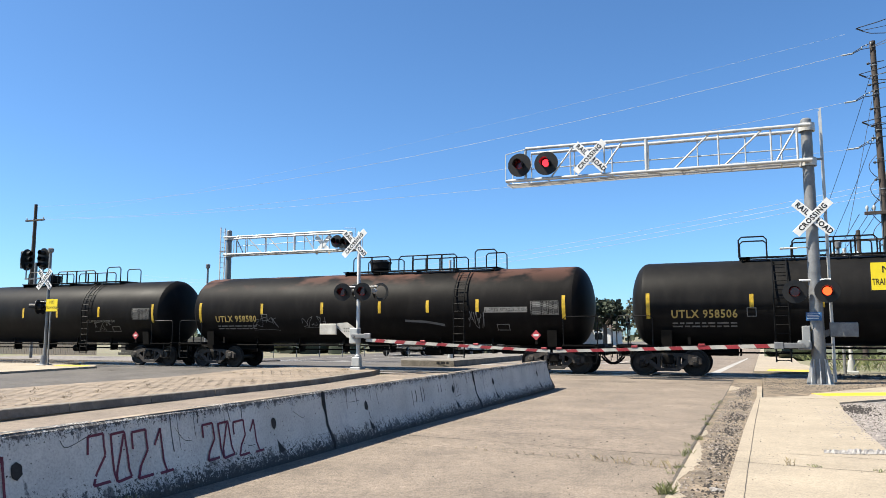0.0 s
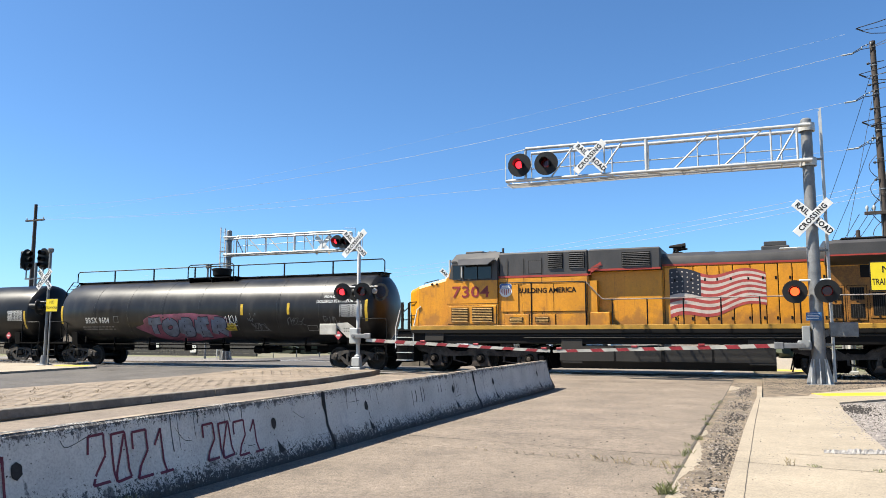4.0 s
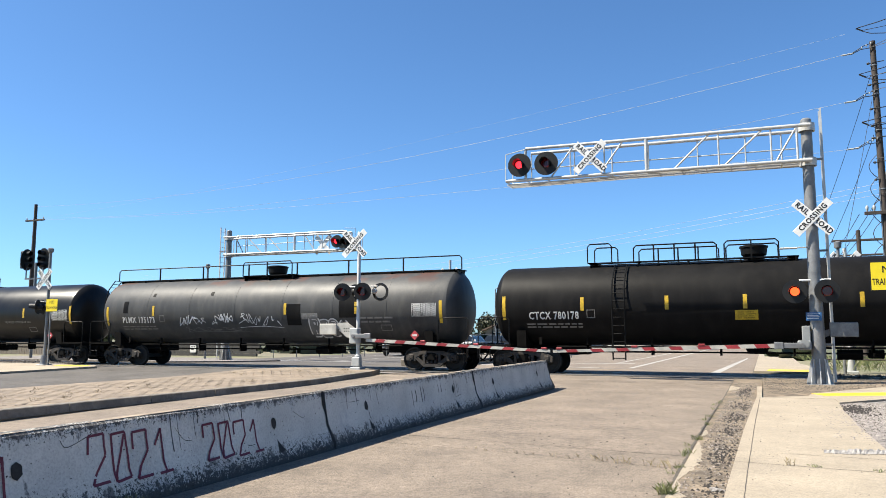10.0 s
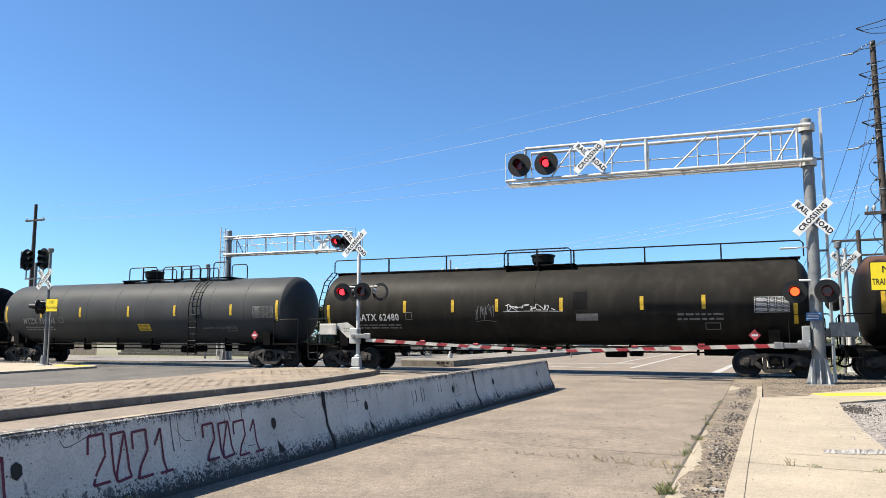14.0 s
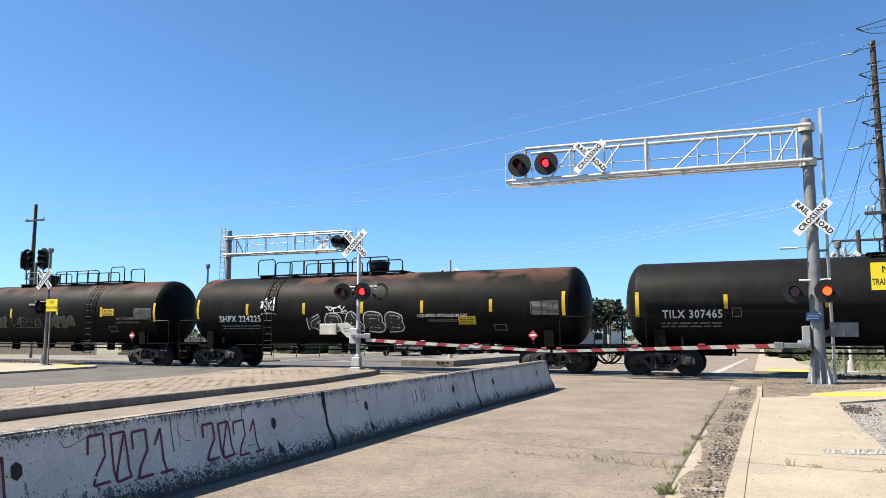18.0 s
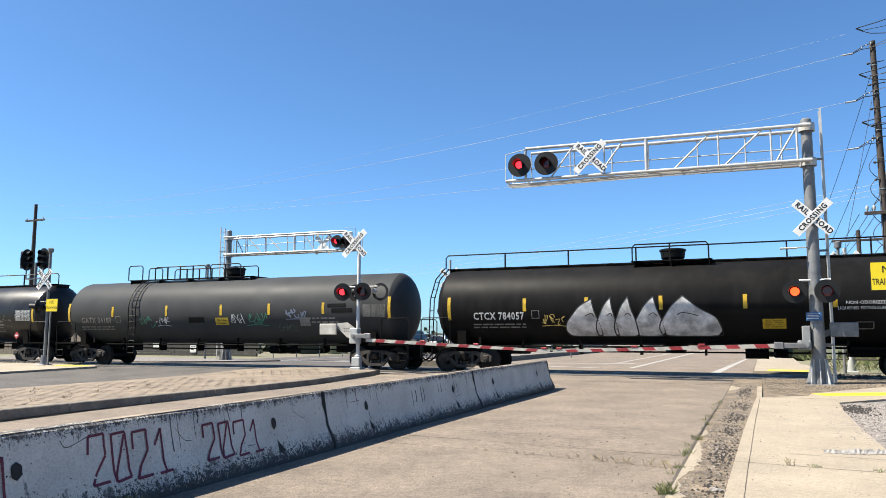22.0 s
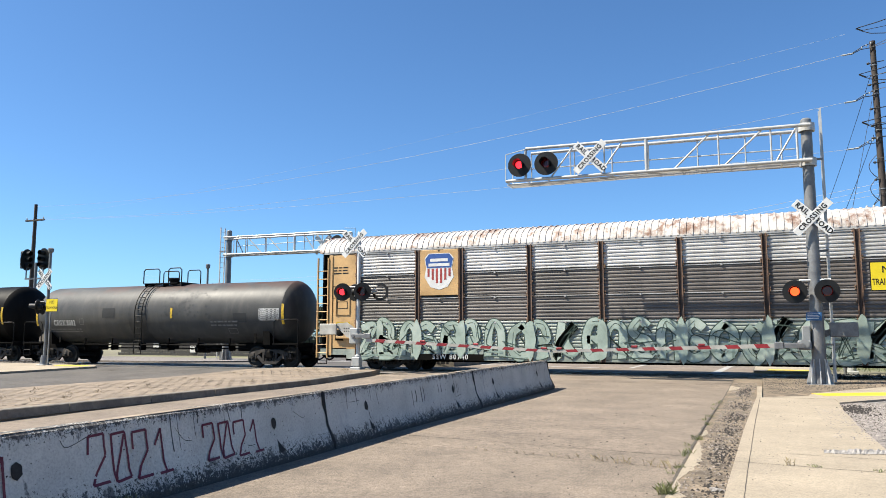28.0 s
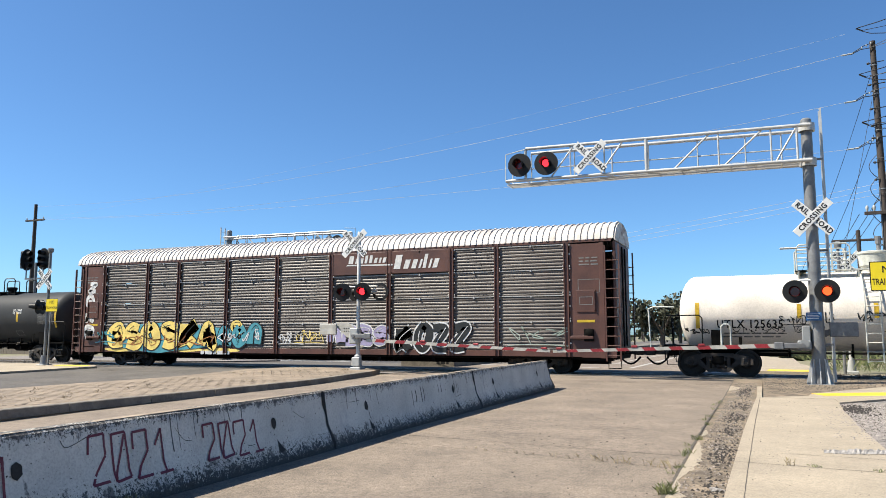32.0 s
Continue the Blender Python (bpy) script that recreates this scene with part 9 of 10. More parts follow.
for k, (a, b) in enumerate((((4.4, 33.9, 12.0), (1.6, 38.0, 4.3)), ((4.4, 33.9, 9.6), (2.3, 38.0, 4.5)), ((4.3, 33.9, 6.4), (2.5, 40.0, 4.3)), ((3.7, 33.9, 6.4), (2.0, 40.0, 4.2)), ((4.5, 33.9, 7.2), (2.6, 44.0, 4.4)))):
    cable("overhead_cable", a, b, 0.3, 0.012, M_WIRE, "dark drop cable slanting from the pole")
for z in (14.2, 13.2, 12.0, 11.4, 10.0, 8.6, 7.2):
    cable("overhead_cable", (4.4, 33.9, min(z, 13.2)), (9.5, 30.0, z + 0.6), 0.2, 0.012, M_WIRE, "dark cable leaving the pole")


# ---- tank cars, in train order ----
S_N = (-8.7, -5.7, -2.7, -0.1, 2.3, 5.1, 8.5)
LPG = [("LIQUEFIED PETROLEUM GAS", 5.2, -0.45, 0.15, M_DIM)]
NON = [("NON-ODORIZED", 6.95, -0.34, 0.15, M_DIM), ("LIQUEFIED PETROLEUM GAS", 7.05, -0.52, 0.12, M_DIM)]


CAPITALS = {"T": [[(0.0, 0.95), (0.5, 0.92), (1.0, 1.0)], [(0.5, 0.92), (0.5, 0.5), (0.55, 0.0)]], "O": [[(0.5, 0.95), (0.12, 0.72), (0.12, 0.25), (0.5, 0.05), (0.88, 0.28), (0.88, 0.72), (0.5, 0.95)]],
            "B": [[(0.15, 1.0), (0.15, 0.5), (0.15, 0.0)], [(0.15, 0.95), (0.7, 0.92), (0.75, 0.62), (0.2, 0.52)], [(0.2, 0.52), (0.85, 0.42), (0.8, 0.08), (0.15, 0.04)]],
            "E": [[(0.15, 1.0), (0.15, 0.5), (0.15, 0.0)], [(0.15, 0.95), (0.6, 0.95), (0.95, 0.98)], [(0.15, 0.5), (0.5, 0.5), (0.8, 0.52)], [(0.15, 0.04), (0.6, 0.05), (1.0, 0.0)]],
            "R": [[(0.15, 1.0), (0.15, 0.5), (0.15, 0.0)], [(0.15, 0.95), (0.75, 0.9), (0.78, 0.6), (0.2, 0.48)], [(0.4, 0.48), (0.7, 0.25), (1.05, 0.0)]]}


def wide_letters(ob, pl, word, u, v, w, h, material, fat, lift, label):
    """Fat sprayed capitals, each one a part of its own."""
    cell = w / len(word)
    for i, ch in enumerate(word):
        s = Shape()
        for path in CAPITALS[ch]:
            stroke(raised(pl, lift + 0.0012 * (i % 2)), [(u - w / 2 + cell * (i + 0.1 + 0.8 * a) - 0.14 * (0.5 - b), v + h * (b - 0.5)) for a, b in path], fat, s, 8)
        part("graffiti_letter", s, material, ob, label, 0)


def art_b(ob, pl):
    scrawl(ob, pl, -4.9, 1.95, 1.3, 0.5, "grey", 1, 5, 0.022)
    scrawl(ob, pl, -2.4, 2.0, 1.1, 0.45, "grey", 2, 5, 0.022)
    scrawl(ob, pl, 4.9, 2.0, 0.7, 0.7, "grey", 3, 6, 0.022)
    stroke_part = stroke(pl, [(1.9, 2.0), (2.8, 1.95), (3.6, 1.82)], 0.09)
    part("scuff", stroke_part, SPRAY["grey"], ob, "pale scuff on the tank", 0)
    part("name_panel", patch(pl, 5.3, 7.0, 2.28, 2.48), M_DIM, ob, "pale panel", 60)


def art_d(ob, pl):
    bubbles(ob, pl, -1.0, 1.95, 2.4, 0.8, 4, "black", "green", 11, None, 0.04)
    scrawl(ob, pl, 0.6, 2.1, 0.8, 0.5, "green", 12, 4, 0.025)
    scrawl(ob, pl, 2.2, 1.95, 2.6, 0.6, "white", 13, 6, 0.025)


def art_e(ob, pl):
    part("graffiti_halo", fill(raised(pl, -0.003), outline(-0.85, 1.80, 5.9, 1.3, random.Random(9), 26), None, 0.05), SPRAY["pink"], ob, "dull pink spray glow round the letters", 0)
    for mt, fat, lift in (("navy", 0.38, 0.010), ("blue", 0.30, 0.018)):
        wide_letters(ob, pl, "TOBER", -0.85, 1.80, 4.7, 0.62, SPRAY[mt], fat, lift, mt + " sprayed capital letter")
    scrawl(ob, pl, 1.7, 2.1, 0.7, 0.4, "white", 22, 4, 0.03)
    scrawl(ob, pl, 2.9, 2.2, 0.5, 0.4, "grey", 23, 3, 0.02)
    scrawl(ob, pl, 5.2, 2.0, 0.9, 0.35, "grey", 24, 5, 0.022)
    scrawl(ob, pl, 7.0, 2.0, 0.8, 0.5, "grey", 25, 5, 0.022)
    scrawl(ob, pl, 3.3, 1.8, 0.9, 0.3, "grey", 26, 4, 0.022)


def art_plmx(ob, pl):
    scrawl(ob, pl, -3.6, 2.1, 1.5, 0.5, "white", 31, 6, 0.03)
    scrawl(ob, pl, -1.9, 2.15, 1.1, 0.5, "white", 32, 5, 0.03)
    scrawl(ob, pl, 0.1, 2.1, 2.2, 0.55, "white", 33, 7, 0.025)
    scrawl(ob, pl, -2.3, 1.7, 3.4, 0.2, "grey", 34, 9, 0.02)
    bubbles(ob, pl, 3.6, 1.75, 1.9, 0.75, 4, "grey", "white", 35, None, 0.05)
    for u, v, w, h in ((-7.6, 2.75, 0.28, 0.55), (-6.0, 3.3, 0.16, 0.16), (1.9, 2.3, 0.7, 0.9), (4.6, 2.6, 0.9, 0.9), (-2.6, 3.3, 0.16, 0.16)):
        part("paint_patch", patch(pl, u - w / 2, u + w / 2, v - h / 2, v + h / 2), PAINT["black"], ob, "dark touch-up patch", 60)
    part("notice", patch(pl, 2.3, 3.1, 2.1, 2.35), M_DIM, ob, "pale notice", 60)


def art_gatx(ob, pl):
    scrawl(ob, pl, -1.9, 2.3, 0.8, 0.6, "grey", 36, 6, 0.022)
    scrawl(ob, pl, -0.1, 2.45, 2.2, 0.25, "white", 37, 8, 0.022)
    part("paint_patch", patch(pl, 1.5, 2.0, 2.4, 3.0), PAINT["black"], ob, "dark touch-up patch", 60)
    part("notice", patch(pl, 1.6, 2.4, 1.95, 2.2), M_DIM, ob, "pale notice", 60)


def art_1550(ob, pl):
    bubbles(ob, pl, -2.2, 2.1, 2.0, 0.5, 5, "black", "grey", 61, None, 0.022)
    bubbles(ob, pl, 2.6, 2.1, 2.0, 0.6, 4, "black", "grey", 62, None, 0.022)
    scrawl(ob, pl, 0.2, 2.1, 2.2, 0.5, "grey", 63, 6, 0.02)


def art_225(ob, pl):
    scrawl(ob, pl, -4.6, 2.75, 0.8, 0.7, "white", 64, 6, 0.04)
    bubbles(ob, pl, -0.4, 1.95, 4.6, 0.7, 5, "black", "white", 65, None, 0.045)
    scrawl(ob, pl, -1.2, 2.5, 1.0, 0.28, "white", 66, 4, 0.035)


def flames(ob, pl, starts, peaks, end, low, high, inside, edge):
    """A row of sprayed lobes with round bellies that run up into points."""
    f, o = Shape(), Shape()
    stops = [*starts[1:], end]
    for i, (a, c, b) in enumerate(zip(starts, peaks, stops)):
        h, top = high - low, high - (0.06 if i == 0 else 0.0)
        left = [(c, top), (c - (c - a) * 0.45, high - 0.22 * h), (a + (c - a) * 0.25, low + 0.55 * h), (a, low + 0.32 * h), (a - 0.02, low + 0.12 * h), (a + (b - a) * 0.15, low)]
        right = [(b + (b - a) * 0.05, low), (b + (b - a) * 0.14, low + 0.14 * h), (b + (b - a) * 0.04, low + 0.45 * h), (c + (b - c) * 0.55, low + 0.68 * h), (c, top)]
        lift = 0.0015 * (i % 3)
        fill(raised(pl, 0.002 + lift), left + right[:-1], f, 0.05)
        stroke(raised(pl, 0.004 + lift), left + right, 0.045, o, 5)
        stroke(raised(pl, 0.005 + lift), [(a + (c - a) * 0.75, low + 0.52 * h), (c, low + 0.58 * h), (c + (b - c) * 0.5, low + 0.5 * h)], 0.03, o, 5)
    part("graffiti_fill", f, SPRAY[inside], ob, "sprayed lobes", 30)
    part("graffiti_outline", o, SPRAY[edge], ob, "sprayed outline", 30)


def art_71(ob, pl):
    flames(ob, pl, (-2.6, -1.95, -1.45, -0.85, -0.15), (-2.0, -1.3, -0.7, 0.0, 0.35), 0.85, 1.5, 2.6, "maroon", "white")
    scrawl(ob, pl, -4.9, 1.95, 1.0, 0.45, "white", 68, 5, 0.03)
    scrawl(ob, pl, -0.1, 2.2, 1.0, 0.4, "white", 69, 5, 0.03)
    scrawl(ob, pl, 1.7, 2.25, 1.0, 0.3, "white", 70, 4, 0.025)
    scrawl(ob, pl, 6.0, 2.2, 1.9, 0.5, "grey", 71, 8, 0.02)
    part("notice", patch(pl, 3.7, 4.3, 2.2, 2.6), M_DIM, ob, "pale notice", 60)
    part("spill_streak", patch(pl, -1.2, -0.95, 2.2, 3.9, 8), SPRAY["grey"], ob, "pale spill down the tank", 60)


def art_189(ob, pl):
    scrawl(ob, pl, -3.9, 2.05, 0.9, 0.6, "green", 72, 5, 0.03)
    scrawl(ob, pl, -2.9, 2.1, 0.8, 0.4, "white", 73, 5, 0.022)
    scrawl(ob, pl, 1.35, 2.15, 0.7, 0.45, "white", 74, 5, 0.025)
    scrawl(ob, pl, 2.35, 2.15, 1.1, 0.5, "green", 75, 5, 0.035)
    scrawl(ob, pl, 4.4, 2.33, 1.0, 0.4, "blue", 94, 6, 0.05)
    scrawl(ob, pl, 3.95, 1.8, 0.9, 0.28, "forest", 95, 6, 0.025)
    part("notice", patch(pl, 4.6, 5.1, 1.82, 2.18), M_DIM, ob, "torn pale notice", 60)
    for u0, u1, v0, v1 in ((-1.4, -0.5, 2.0, 2.24), (6.0, 6.9, 2.58, 2.74), (6.2, 7.2, 2.36, 2.54)):
        part("paint_patch", patch(pl, u0, u1, v0, v1), PAINT["black"], ob, "dark touch-up patch", 60)


def art_057(ob, pl):
    flames(ob, pl, (-3.71, -2.6, -1.95, -1.25, -0.36), (-2.75, -2.07, -1.45, -0.57, 0.42), 1.42, 1.40, 2.78, "chrome", "black")
    scrawl(ob, pl, -4.2, 2.0, 0.9, 0.4, "yellow", 77, 5, 0.02)
    scrawl(ob, pl, 0.6, 1.85, 0.8, 0.2, "white", 78, 4, 0.02)


def art_200(ob, pl):
    scrawl(ob, pl, -3.6, 1.95, 1.6, 0.5, "white", 79, 7, 0.025)
    scrawl(ob, pl, -1.7, 2.0, 1.3, 0.7, "white", 80, 7, 0.03)
    scrawl(ob, pl, 0.6, 2.3, 2.6, 0.3, "white", 81, 9, 0.04)
    scrawl(ob, pl, 4.0, 3.1, 1.1, 0.9, "orange", 82, 9, 0.03)
    scrawl(ob, pl, 3.9, 3.15, 0.9, 0.7, "white", 83, 6, 0.02)


def art_crgx(ob, pl):
    for k in range(60):
        r = random.Random(k)
        u, v, w = r.uniform(0.7, 3.6), r.uniform(2.2, 3.6), r.uniform(0.05, 0.22)
        part("paint_patch", fill(pl, outline(u, v, w, w * 0.8, r, 7), None, 0.05), PAINT["grey"], ob, "dark flaked spot", 0)
    for u, v, w, h in ((-2.6, 2.5, 0.8, 0.45), (-0.4, 2.5, 0.5, 0.3), (5.2, 2.2, 0.7, 0.4)):
        part("paint_patch", patch(pl, u - w / 2, u + w / 2, v - h / 2, v + h / 2), PAINT["slate"], ob, "dark touch-up patch", 60)


def art_white(ob, pl):
    for u, v, w, h, seed, n, thick in ((-7.55, 1.58, 0.8, 0.22, 84, 5, 0.03), (-4.45, 1.92, 0.95, 0.28, 85, 6, 0.03), (-3.6, 2.0, 0.6, 0.4, 86, 4, 0.035), (-4.1, 1.62, 1.0, 0.22, 87, 7, 0.022), (-5.6, 1.6, 1.6, 0.2, 88, 9, 0.02),
                                       (-2.2, 2.0, 0.8, 0.36, 89, 5, 0.035), (-0.9, 2.02, 1.8, 0.34, 91, 9, 0.035), (-1.3, 1.66, 1.2, 0.2, 92, 7, 0.022), (1.4, 1.9, 1.8, 0.35, 93, 8, 0.03)):
        scrawl(ob, pl, u, v, w, h, "black", seed, n, thick)
    for e in (-1, 1):
        part("end_handrail", Shape().pipe([(e * 8.15, -1.25, 1.0), (e * 8.15, -1.25, 0.95), (e * 9.1, -1.25, 0.95), (e * 9.15, -1.25, 2.35), (e * 8.95, -1.25, 2.42), (e * 8.3, -1.1, 2.40)], 0.03), M_PALE, ob, "cream end handrail")
    part("grab_loop", Shape().pipe([(-6.75, -1.33, 1.05), (-6.75, -1.36, 1.70), (-6.68, -1.36, 1.78), (-6.52, -1.36, 1.78), (-6.45, -1.36, 1.70), (-6.45, -1.33, 1.05)], 0.035), M_PALE, ob, "cream pipe loop over the truck")


tank_car(-34.7, 9.3, "", "dome_first", "black", "black tank car with faded tags and a red placard", stripes=S_N, text=LPG, detail=lambda o, p: scrawl(o, p, 5.2, 1.9, 1.2, 0.5, "grey", 90, 5, 0.02), lad=4.3)
tank_car(-14.97, 9.2, "UTLX 958580", "dome_first", "rusty", "black tank car with rust-brown patches along its crown", stripes=(-8.39, -5.01, -1.96, 0.77, 2.91, 5.01, 8.39), ink=M_MARKY, text=[("LIQUEFIED PETROLEUM GAS", 6.1, -0.17, 0.15, M_BLACK)], detail=art_b, mark_at=(-6.44, 2.2), lad=4.28)
tank_car(4.86, 9.14, "UTLX 958506", "ladder_first", "black", "black tank car with yellow reporting mark and stripes", stripes=(-8.42, -5.04, -2.92, -0.51, 1.96, 4.77, 8.42), ink=M_MARKY, notice=(2.12, -0.5), text=LPG, mark_at=(-6.57, 2.14), lad=-4.14)
tank_car(24.7, 9.15, "PROX 39396", "ladder_first", "gloss", "glossy black tank car with green-edged graffiti", stripes=(-8.48, -5.13, -3.02, -0.83, 1.91, 4.76, 8.48), text=[("LIQUEFIED PETROLEUM GAS", 4.7, -0.22, 0.15, M_MARK), ("NON-ODORIZED", 4.7, -0.42, 0.15, M_MARK)], notice=(-2.09, -0.55), detail=art_d, mark_at=(-6.87, 1.64), lad=-4.1, stripe_z=-0.22)
tank_car(44.47, 9.15, "BRSX 9604", "full_rail", "worn", "worn black tank car with purple and pink graffiti", stripes=(-8.62, 2.37, 4.82, 8.62), ribs=7, text=[("NON-ODORIZED", 7.2, 0.48, 0.16, M_MARK), ("LIQUEFIED PETROLEUM GAS", 7.3, 0.28, 0.17, M_MARK)], notice=(1.6, -0.75), detail=art_e, mark_at=(-6.27, 1.53))
tank_car(129.82, 9.38, "CTCX 780229", "ladder_first", "gloss", "glossy black tank car behind the locomotives", stripes=(-8.93, -5.62, -2.09, 0.7, 2.96, 5.66, 8.93), notice=(-0.35, -0.75), text=LPG, mark_at=(-6.89, 2.1), lad=-4.7)
tank_car(150.02, 9.48, "PLMX 135173", "full_rail", "grey", "faded grey tank car with white graffiti tags", stripes=(-8.75, -5.89, 1.47, 4.95, 8.75), ribs=6, detail=art_plmx, mark_at=(-6.81, 1.96), stripe_z=-0.1)
tank_car(170.19, 9.47, "CTCX 780178", "ladder_first", "black", "clean black tank car with yellow notice", stripes=(-8.8, -5.81, -2.84, -0.3, 3.16, 6.14, 8.8), notice=(-0.27, -0.45), text=[("NON-ODORIZED", 6.6, -0.4, 0.13, M_DIM)], mark_at=(-6.89, 1.87), lad=-4.5)
tank_car(190.44, 9.35, "TILX 307455", "dome_first", "rusty", "black tank car with rusty crown and yellow notice", stripes=(-8.75, -5.83, -2.88, -0.48, 2.42, 5.43, 8.75), notice=(5.82, -0.02), text=NON, mark_at=(-6.89, 1.96), lad=4.65)
tank_car(210.27, 9.1, "MTZX 350006", "dome_first", "slate", "slate-grey tank car with weld rings", stripes=(-8.41, -5.89, -3.2, -0.07, 2.75, 5.96, 8.41), ink=M_DIM, ribs=8, notice=(0.82, -0.75), text=[("LIQUEFIED PETROLEUM GAS", 5.2, -0.8, 0.15, M_DIM)], mark_at=(-6.06, 2.22), lad=3.9, stripe_z=0.05)
tank_car(230.17, 9.5, "GATX 62480", "full_rail", "brown", "brownish black tank car with long roof railing", stripes=(-8.88, -5.33, -3.25, -1.44, 1.06, 3.96, 6.03, 8.88), ribs=1, detail=art_gatx, mark_at=(-6.6, 1.97), stripe_z=-0.2)
tank_car(250.03, 9.2, "SHPX 224204", "dome_first", "rusty", "black tank car with rusty crown and two notices", stripes=(-8.47, -5.56, -2.6, 0.04, 2.8, 5.63, 8.47), notice=(1.54, -0.78), text=NON, mark_at=(-6.03, 2.23), lad=4.6, stripe_z=0.1)
tank_car(269.82, 9.23, "TILX 307550", "dome_first", "rusty", "black tank car with dark outline graffiti", stripes=(-8.76, -5.76, -3.06, -0.85, 2.46, 5.42, 8.76), notice=(5.88, -0.02), text=NON, detail=art_1550, mark_at=(-6.84, 2), lad=4.7, stripe_z=0.05)
tank_car(289.63, 9.15, "SHPX 224225", "ladder_first", "rusty", "black tank car with white outline graffiti", stripes=(-8.46, -5.73, -2.79, 0.03, 2.73, 5.63, 8.46), notice=(4.63, -0.55), text=[("LIQUEFIED PETROLEUM GAS", 3.6, -0.36, 0.17, M_MARK), ("NON-ODORIZED", 3.6, -0.56, 0.16, M_DIM)], detail=art_225, mark_at=(-6.14, 2.24), lad=-4.55, stripe_z=0.15)
tank_car(309.52, 9.35, "TILX 307465", "dome_first", "black", "plain black tank car with yellow notice", stripes=(-8.78, -5.84, -2.77, -0.42, 2.19, 5.41, 8.78), notice=(5.86, -0.02), text=NON, mark_at=(-6.94, 1.97), lad=4.6, stripe_z=0.05)
tank_car(329.44, 9.25, "CTCX 784071", "full_rail", "worn", "worn black tank car with maroon graffiti", stripes=(-8.57, -5.38, -2.72, -0.01, 2.53, 5.21, 8.57), ribs=3, notice=(1.2, -0.85), detail=art_71, mark_at=(-6.19, 2.15), stripe_z=0.1)
tank_car(349.5, 9.35, "GATX 34189", "ladder_first", "slate", "slate-black tank car with green tags", stripes=(-8.9, -6.02, -2.7, 0.45, 3.04, 5.79, 8.9), ink=M_DIM, notice=(0.48, -0.5), detail=art_189, mark_at=(-7.1, 1.93), lad=-4.7, stripe_z=0.1)
tank_car(369.35, 9.15, "CTCX 784057", "full_rail", "black", "black tank car with silver bubble graffiti", stripes=(-8.32, -5.26, -2.92, -0.31, 2.43, 5.12, 8.32), notice=(3.3, -0.75), text=[("NON-ODORIZED", 6.0, -0.1, 0.15, M_MARK), ("LIQUEFIED PETROLEUM GAS", 6.0, -0.27, 0.13, M_MARK)], detail=art_057, mark_at=(-6.31, 2.02))
tank_car(388.58, 9.1, "MULX 702229", "ladder_first", "black", "black tank car with spaced white lettering", stripes=(-8.24, -5.26, -2.6, 0.02, 2.63, 5.26, 8.24), ink=M_DIM, notice=(1.35, -0.05), text=LPG, mark_at=(-6.69, 2.5), lad=-3.6, stripe_z=-0.2)
tank_car(408.05, 9.2, "GATX 203200", "dome_first", "brown", "brownish tank car with white and orange graffiti", stripes=(-8.48, -5.24, -3.06, 1.03, 3.09, 5.36, 8.48), text=[("DOT-SP 21134", 7.0, 0.2, 0.2, M_MARK), ("SR 13450", 6.0, -0.62, 0.17, M_MARK)], detail=art_200, mark_at=(-6.41, 2.18), lad=4.2, stripe_z=-0.25)
tank_car(427.78, 9.15, "MTZX 330888", "ladder_first", "black", "black tank car with wide white lettering", stripes=(-8.65, -5.58, -2.97, -0.08, 2.73, 5.51, 8.65), ink=M_DIM, notice=(1.88, -0.6), text=LPG, mark_at=(-6.3, 2.39), lad=-3.95)
tank_car(446.41, 7.9, "CRGX 8002", "short", "pale", "weathered grey tank car with flaking paint", R=1.42, zc=2.45, stripes=(-7.47, 1.3, 7.47), ink=M_MARK, detail=art_crgx, mark_at=(-5.57, 1.46), lad=-0.6)
tank_car(489.1, 5.5, "TILX 135566", "short", "brown", "short black tank car lettered for molten sulfur", R=1.32, zc=2.37, stripes=(-4.94, -3.18, -1.33, 1.73, 3.52, 4.94), notice=(-0.85, -0.2), text=[("MOLTEN SULFUR", 3.0, -0.1, 0.2, M_MARK)], mark_at=(-3.04, 1.94), lad=0.3)
tank_car(501.63, 5.5, "GATX 69336", "short", "slate", "short slate-grey tank car with a dark band", R=1.32, zc=2.37, stripes=(-5.07, -2.24, 0.16, 2.32, 5.07), text=[("SR 13449", 2.3, 0.34, 0.17, M_MARK), ("SR 13450", 2.3, 0.2, 0.17, M_MARK)], mark_at=(-3.11, 1.83), lad=-0.6)
tank_car(545, 8.2, "UTLX 125635", "pale_walk", "white", "cream white tank car with black lettering", R=1.32, zc=2.2, stripes=(-7.5, -4.32, -2.1, 1.5, 4, 7.5), ink=M_BLACK, detail=art_white, mark_at=(-5.85, 2.06), lad=-2.2)


# ---- movement ----
PERIOD, START = 1.192, 0.95


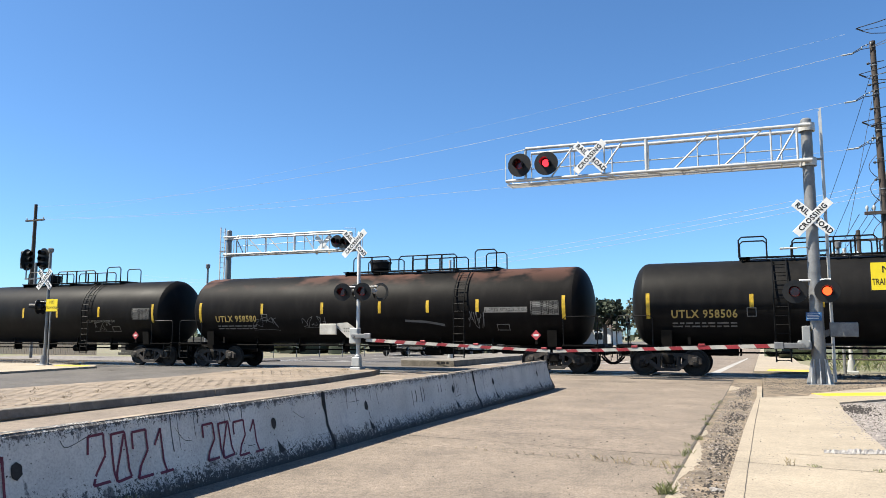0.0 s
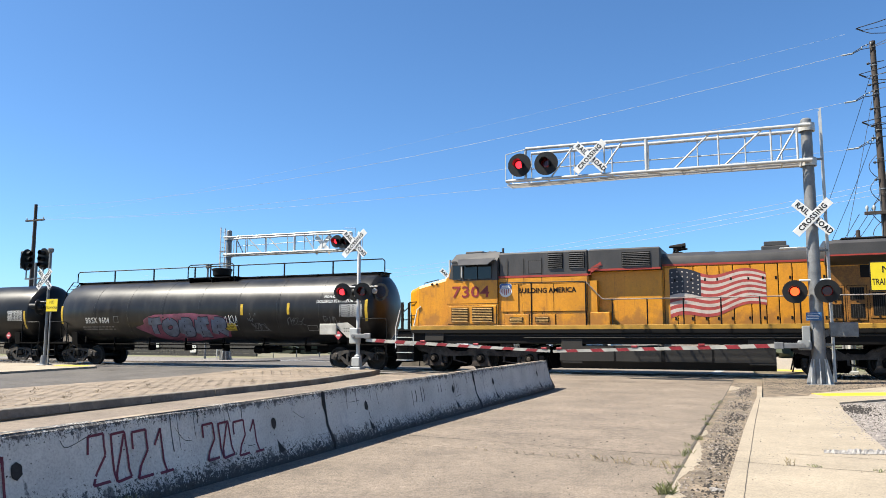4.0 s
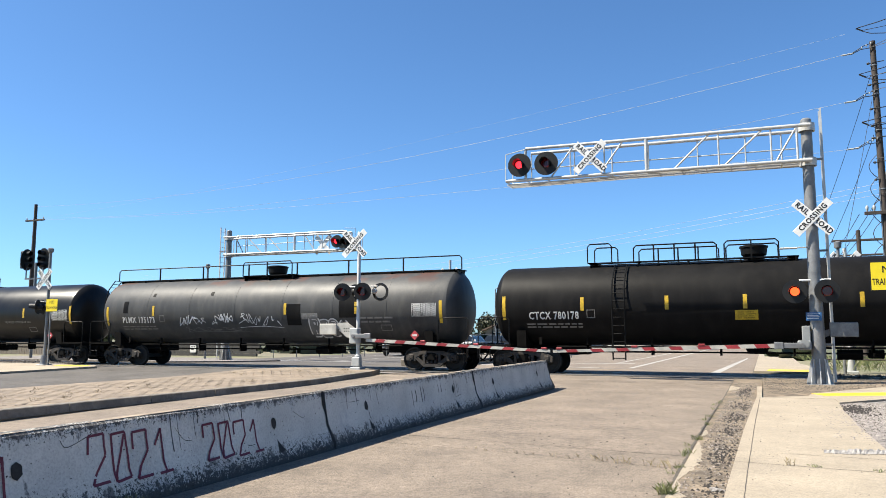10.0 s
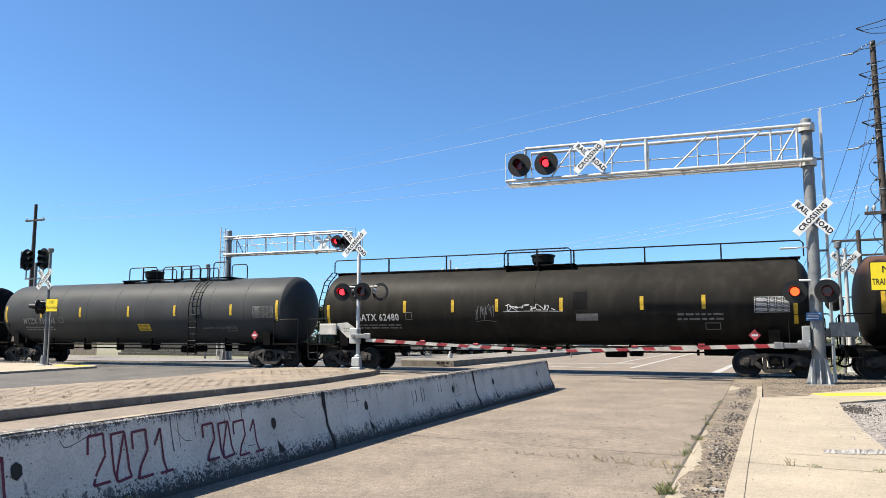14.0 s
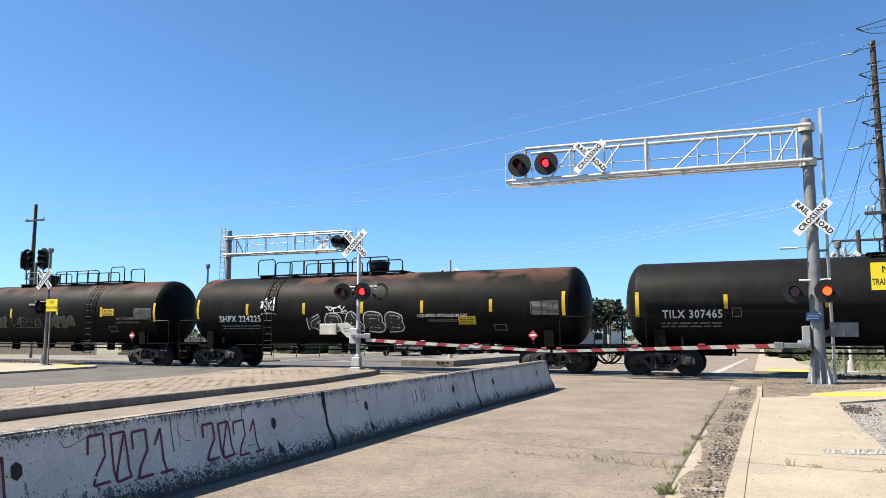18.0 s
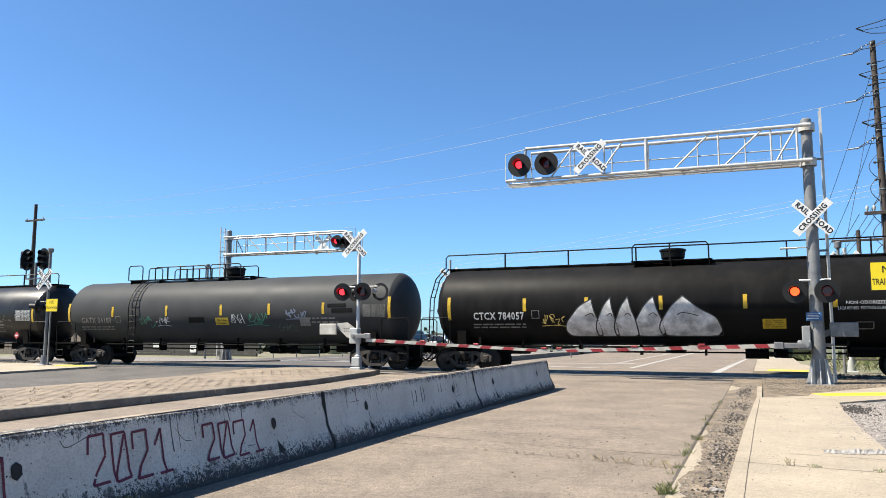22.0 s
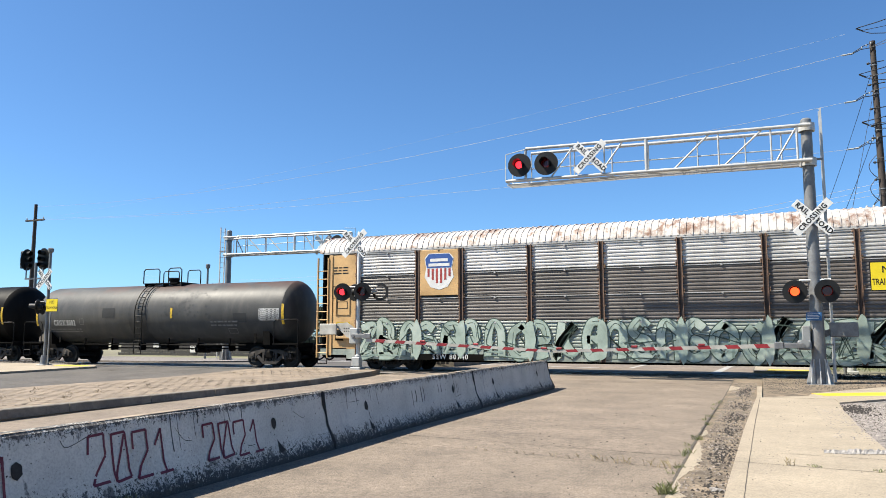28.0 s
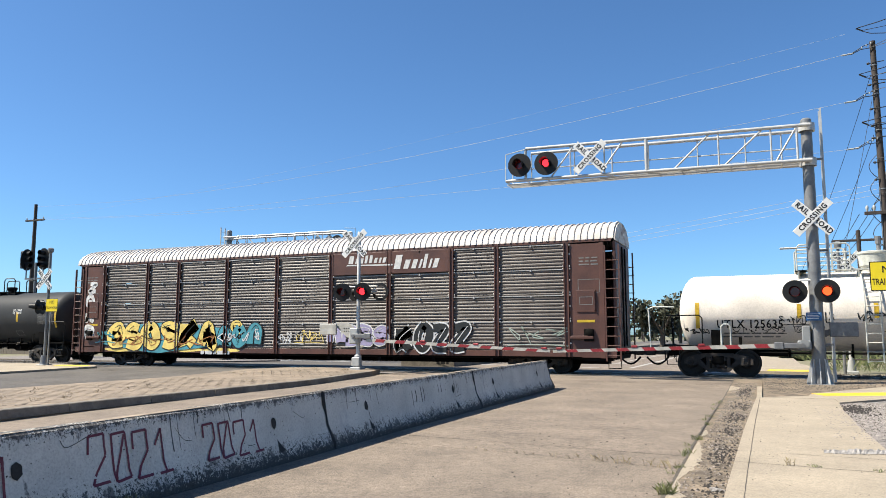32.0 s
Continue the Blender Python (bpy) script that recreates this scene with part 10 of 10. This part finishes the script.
def motions():
    """The train rolls by at a steady speed, its wheels turn, and the lamps flash in turn."""
    # how far each moment lies behind an even pace: the train slows a little in its second half
    sway = ((0, -0.18), (1, 0.34), (2, -0.31), (3, 0.16), (3.5, 0.03), (5.5, 0.2), (6, 0.31), (7, -0.26), (8, 0.03), (9, -0.02), (10, -0.45), (11, 0.21), (12, -0.18), (13, 0.49), (14, -0.08), (14.5, -0.05),
            (16.5, 0.3), (17, 0.37), (18, 1.15), (19, 0.8), (20, 1.47), (21, 1.54), (22, 1.66), (23, 1.91), (24, 1.67), (25, 2.56), (25.5, 2.74), (27.5, 2.93), (28, 2.98), (29, 2.84), (30, 3.69), (31, 3.44), (32, 4.39))
    for ob, q in movers:
        walk(ob, [(float(t), pose(q - SPEED * t + d, TRACK_Y, RAIL_Z)) for t, d in sway])
    for w, a, r, q in spinners:
        t0, t1 = min(31.9, max(0.0, (q - 9) / SPEED)), min(32.0, (q + 46) / SPEED)
        f0, f1 = int(t0 * FPS), int(t1 * FPS)
        rows = [(f / FPS, pose(a, 0, r, 0, -math.degrees(SPEED / r * (f - f0) / FPS) % 360, 0)) for f in range(f0, f1 + 1)]
        if f0 > 0:
            rows.insert(0, (0.0, rows[0][1]))
        if f1 < 32 * FPS:
            rows.append((32.0, rows[-1][1]))
        walk(w, rows)
    step = 1 / FPS
    dark = {0, 1, 2, 10, 12, 13, 17, 19, 20, 23, 31}  # seconds in which the median's lamps miss a beat
    for d, m, ph, shift, faulty in lamp_discs:
        on = lambda t: (((t - START - shift) / PERIOD) % 1.0 < 0.5) == (ph == 1) and not (faulty and round(t) in dark)
        rows, state = [], on(0.0)
        rows.append((0.0, m @ pose(0, -0.045, 0, 0, 0, 0 if state else 178)))
        for f in range(1, 32 * FPS):
            now = on(f * step)
            if now != state:
                for k, g in enumerate((178, 89, 0) if now else (0, 89, 178)):
                    rows.append(((f - 1 + k) * step, m @ pose(0, -0.045, 0, 0, 0, g)))
                state = now
        if rows[-1][0] < 31.99:
            rows.append((32.0, rows[-1][1]))
        walk(d, rows)


motions()
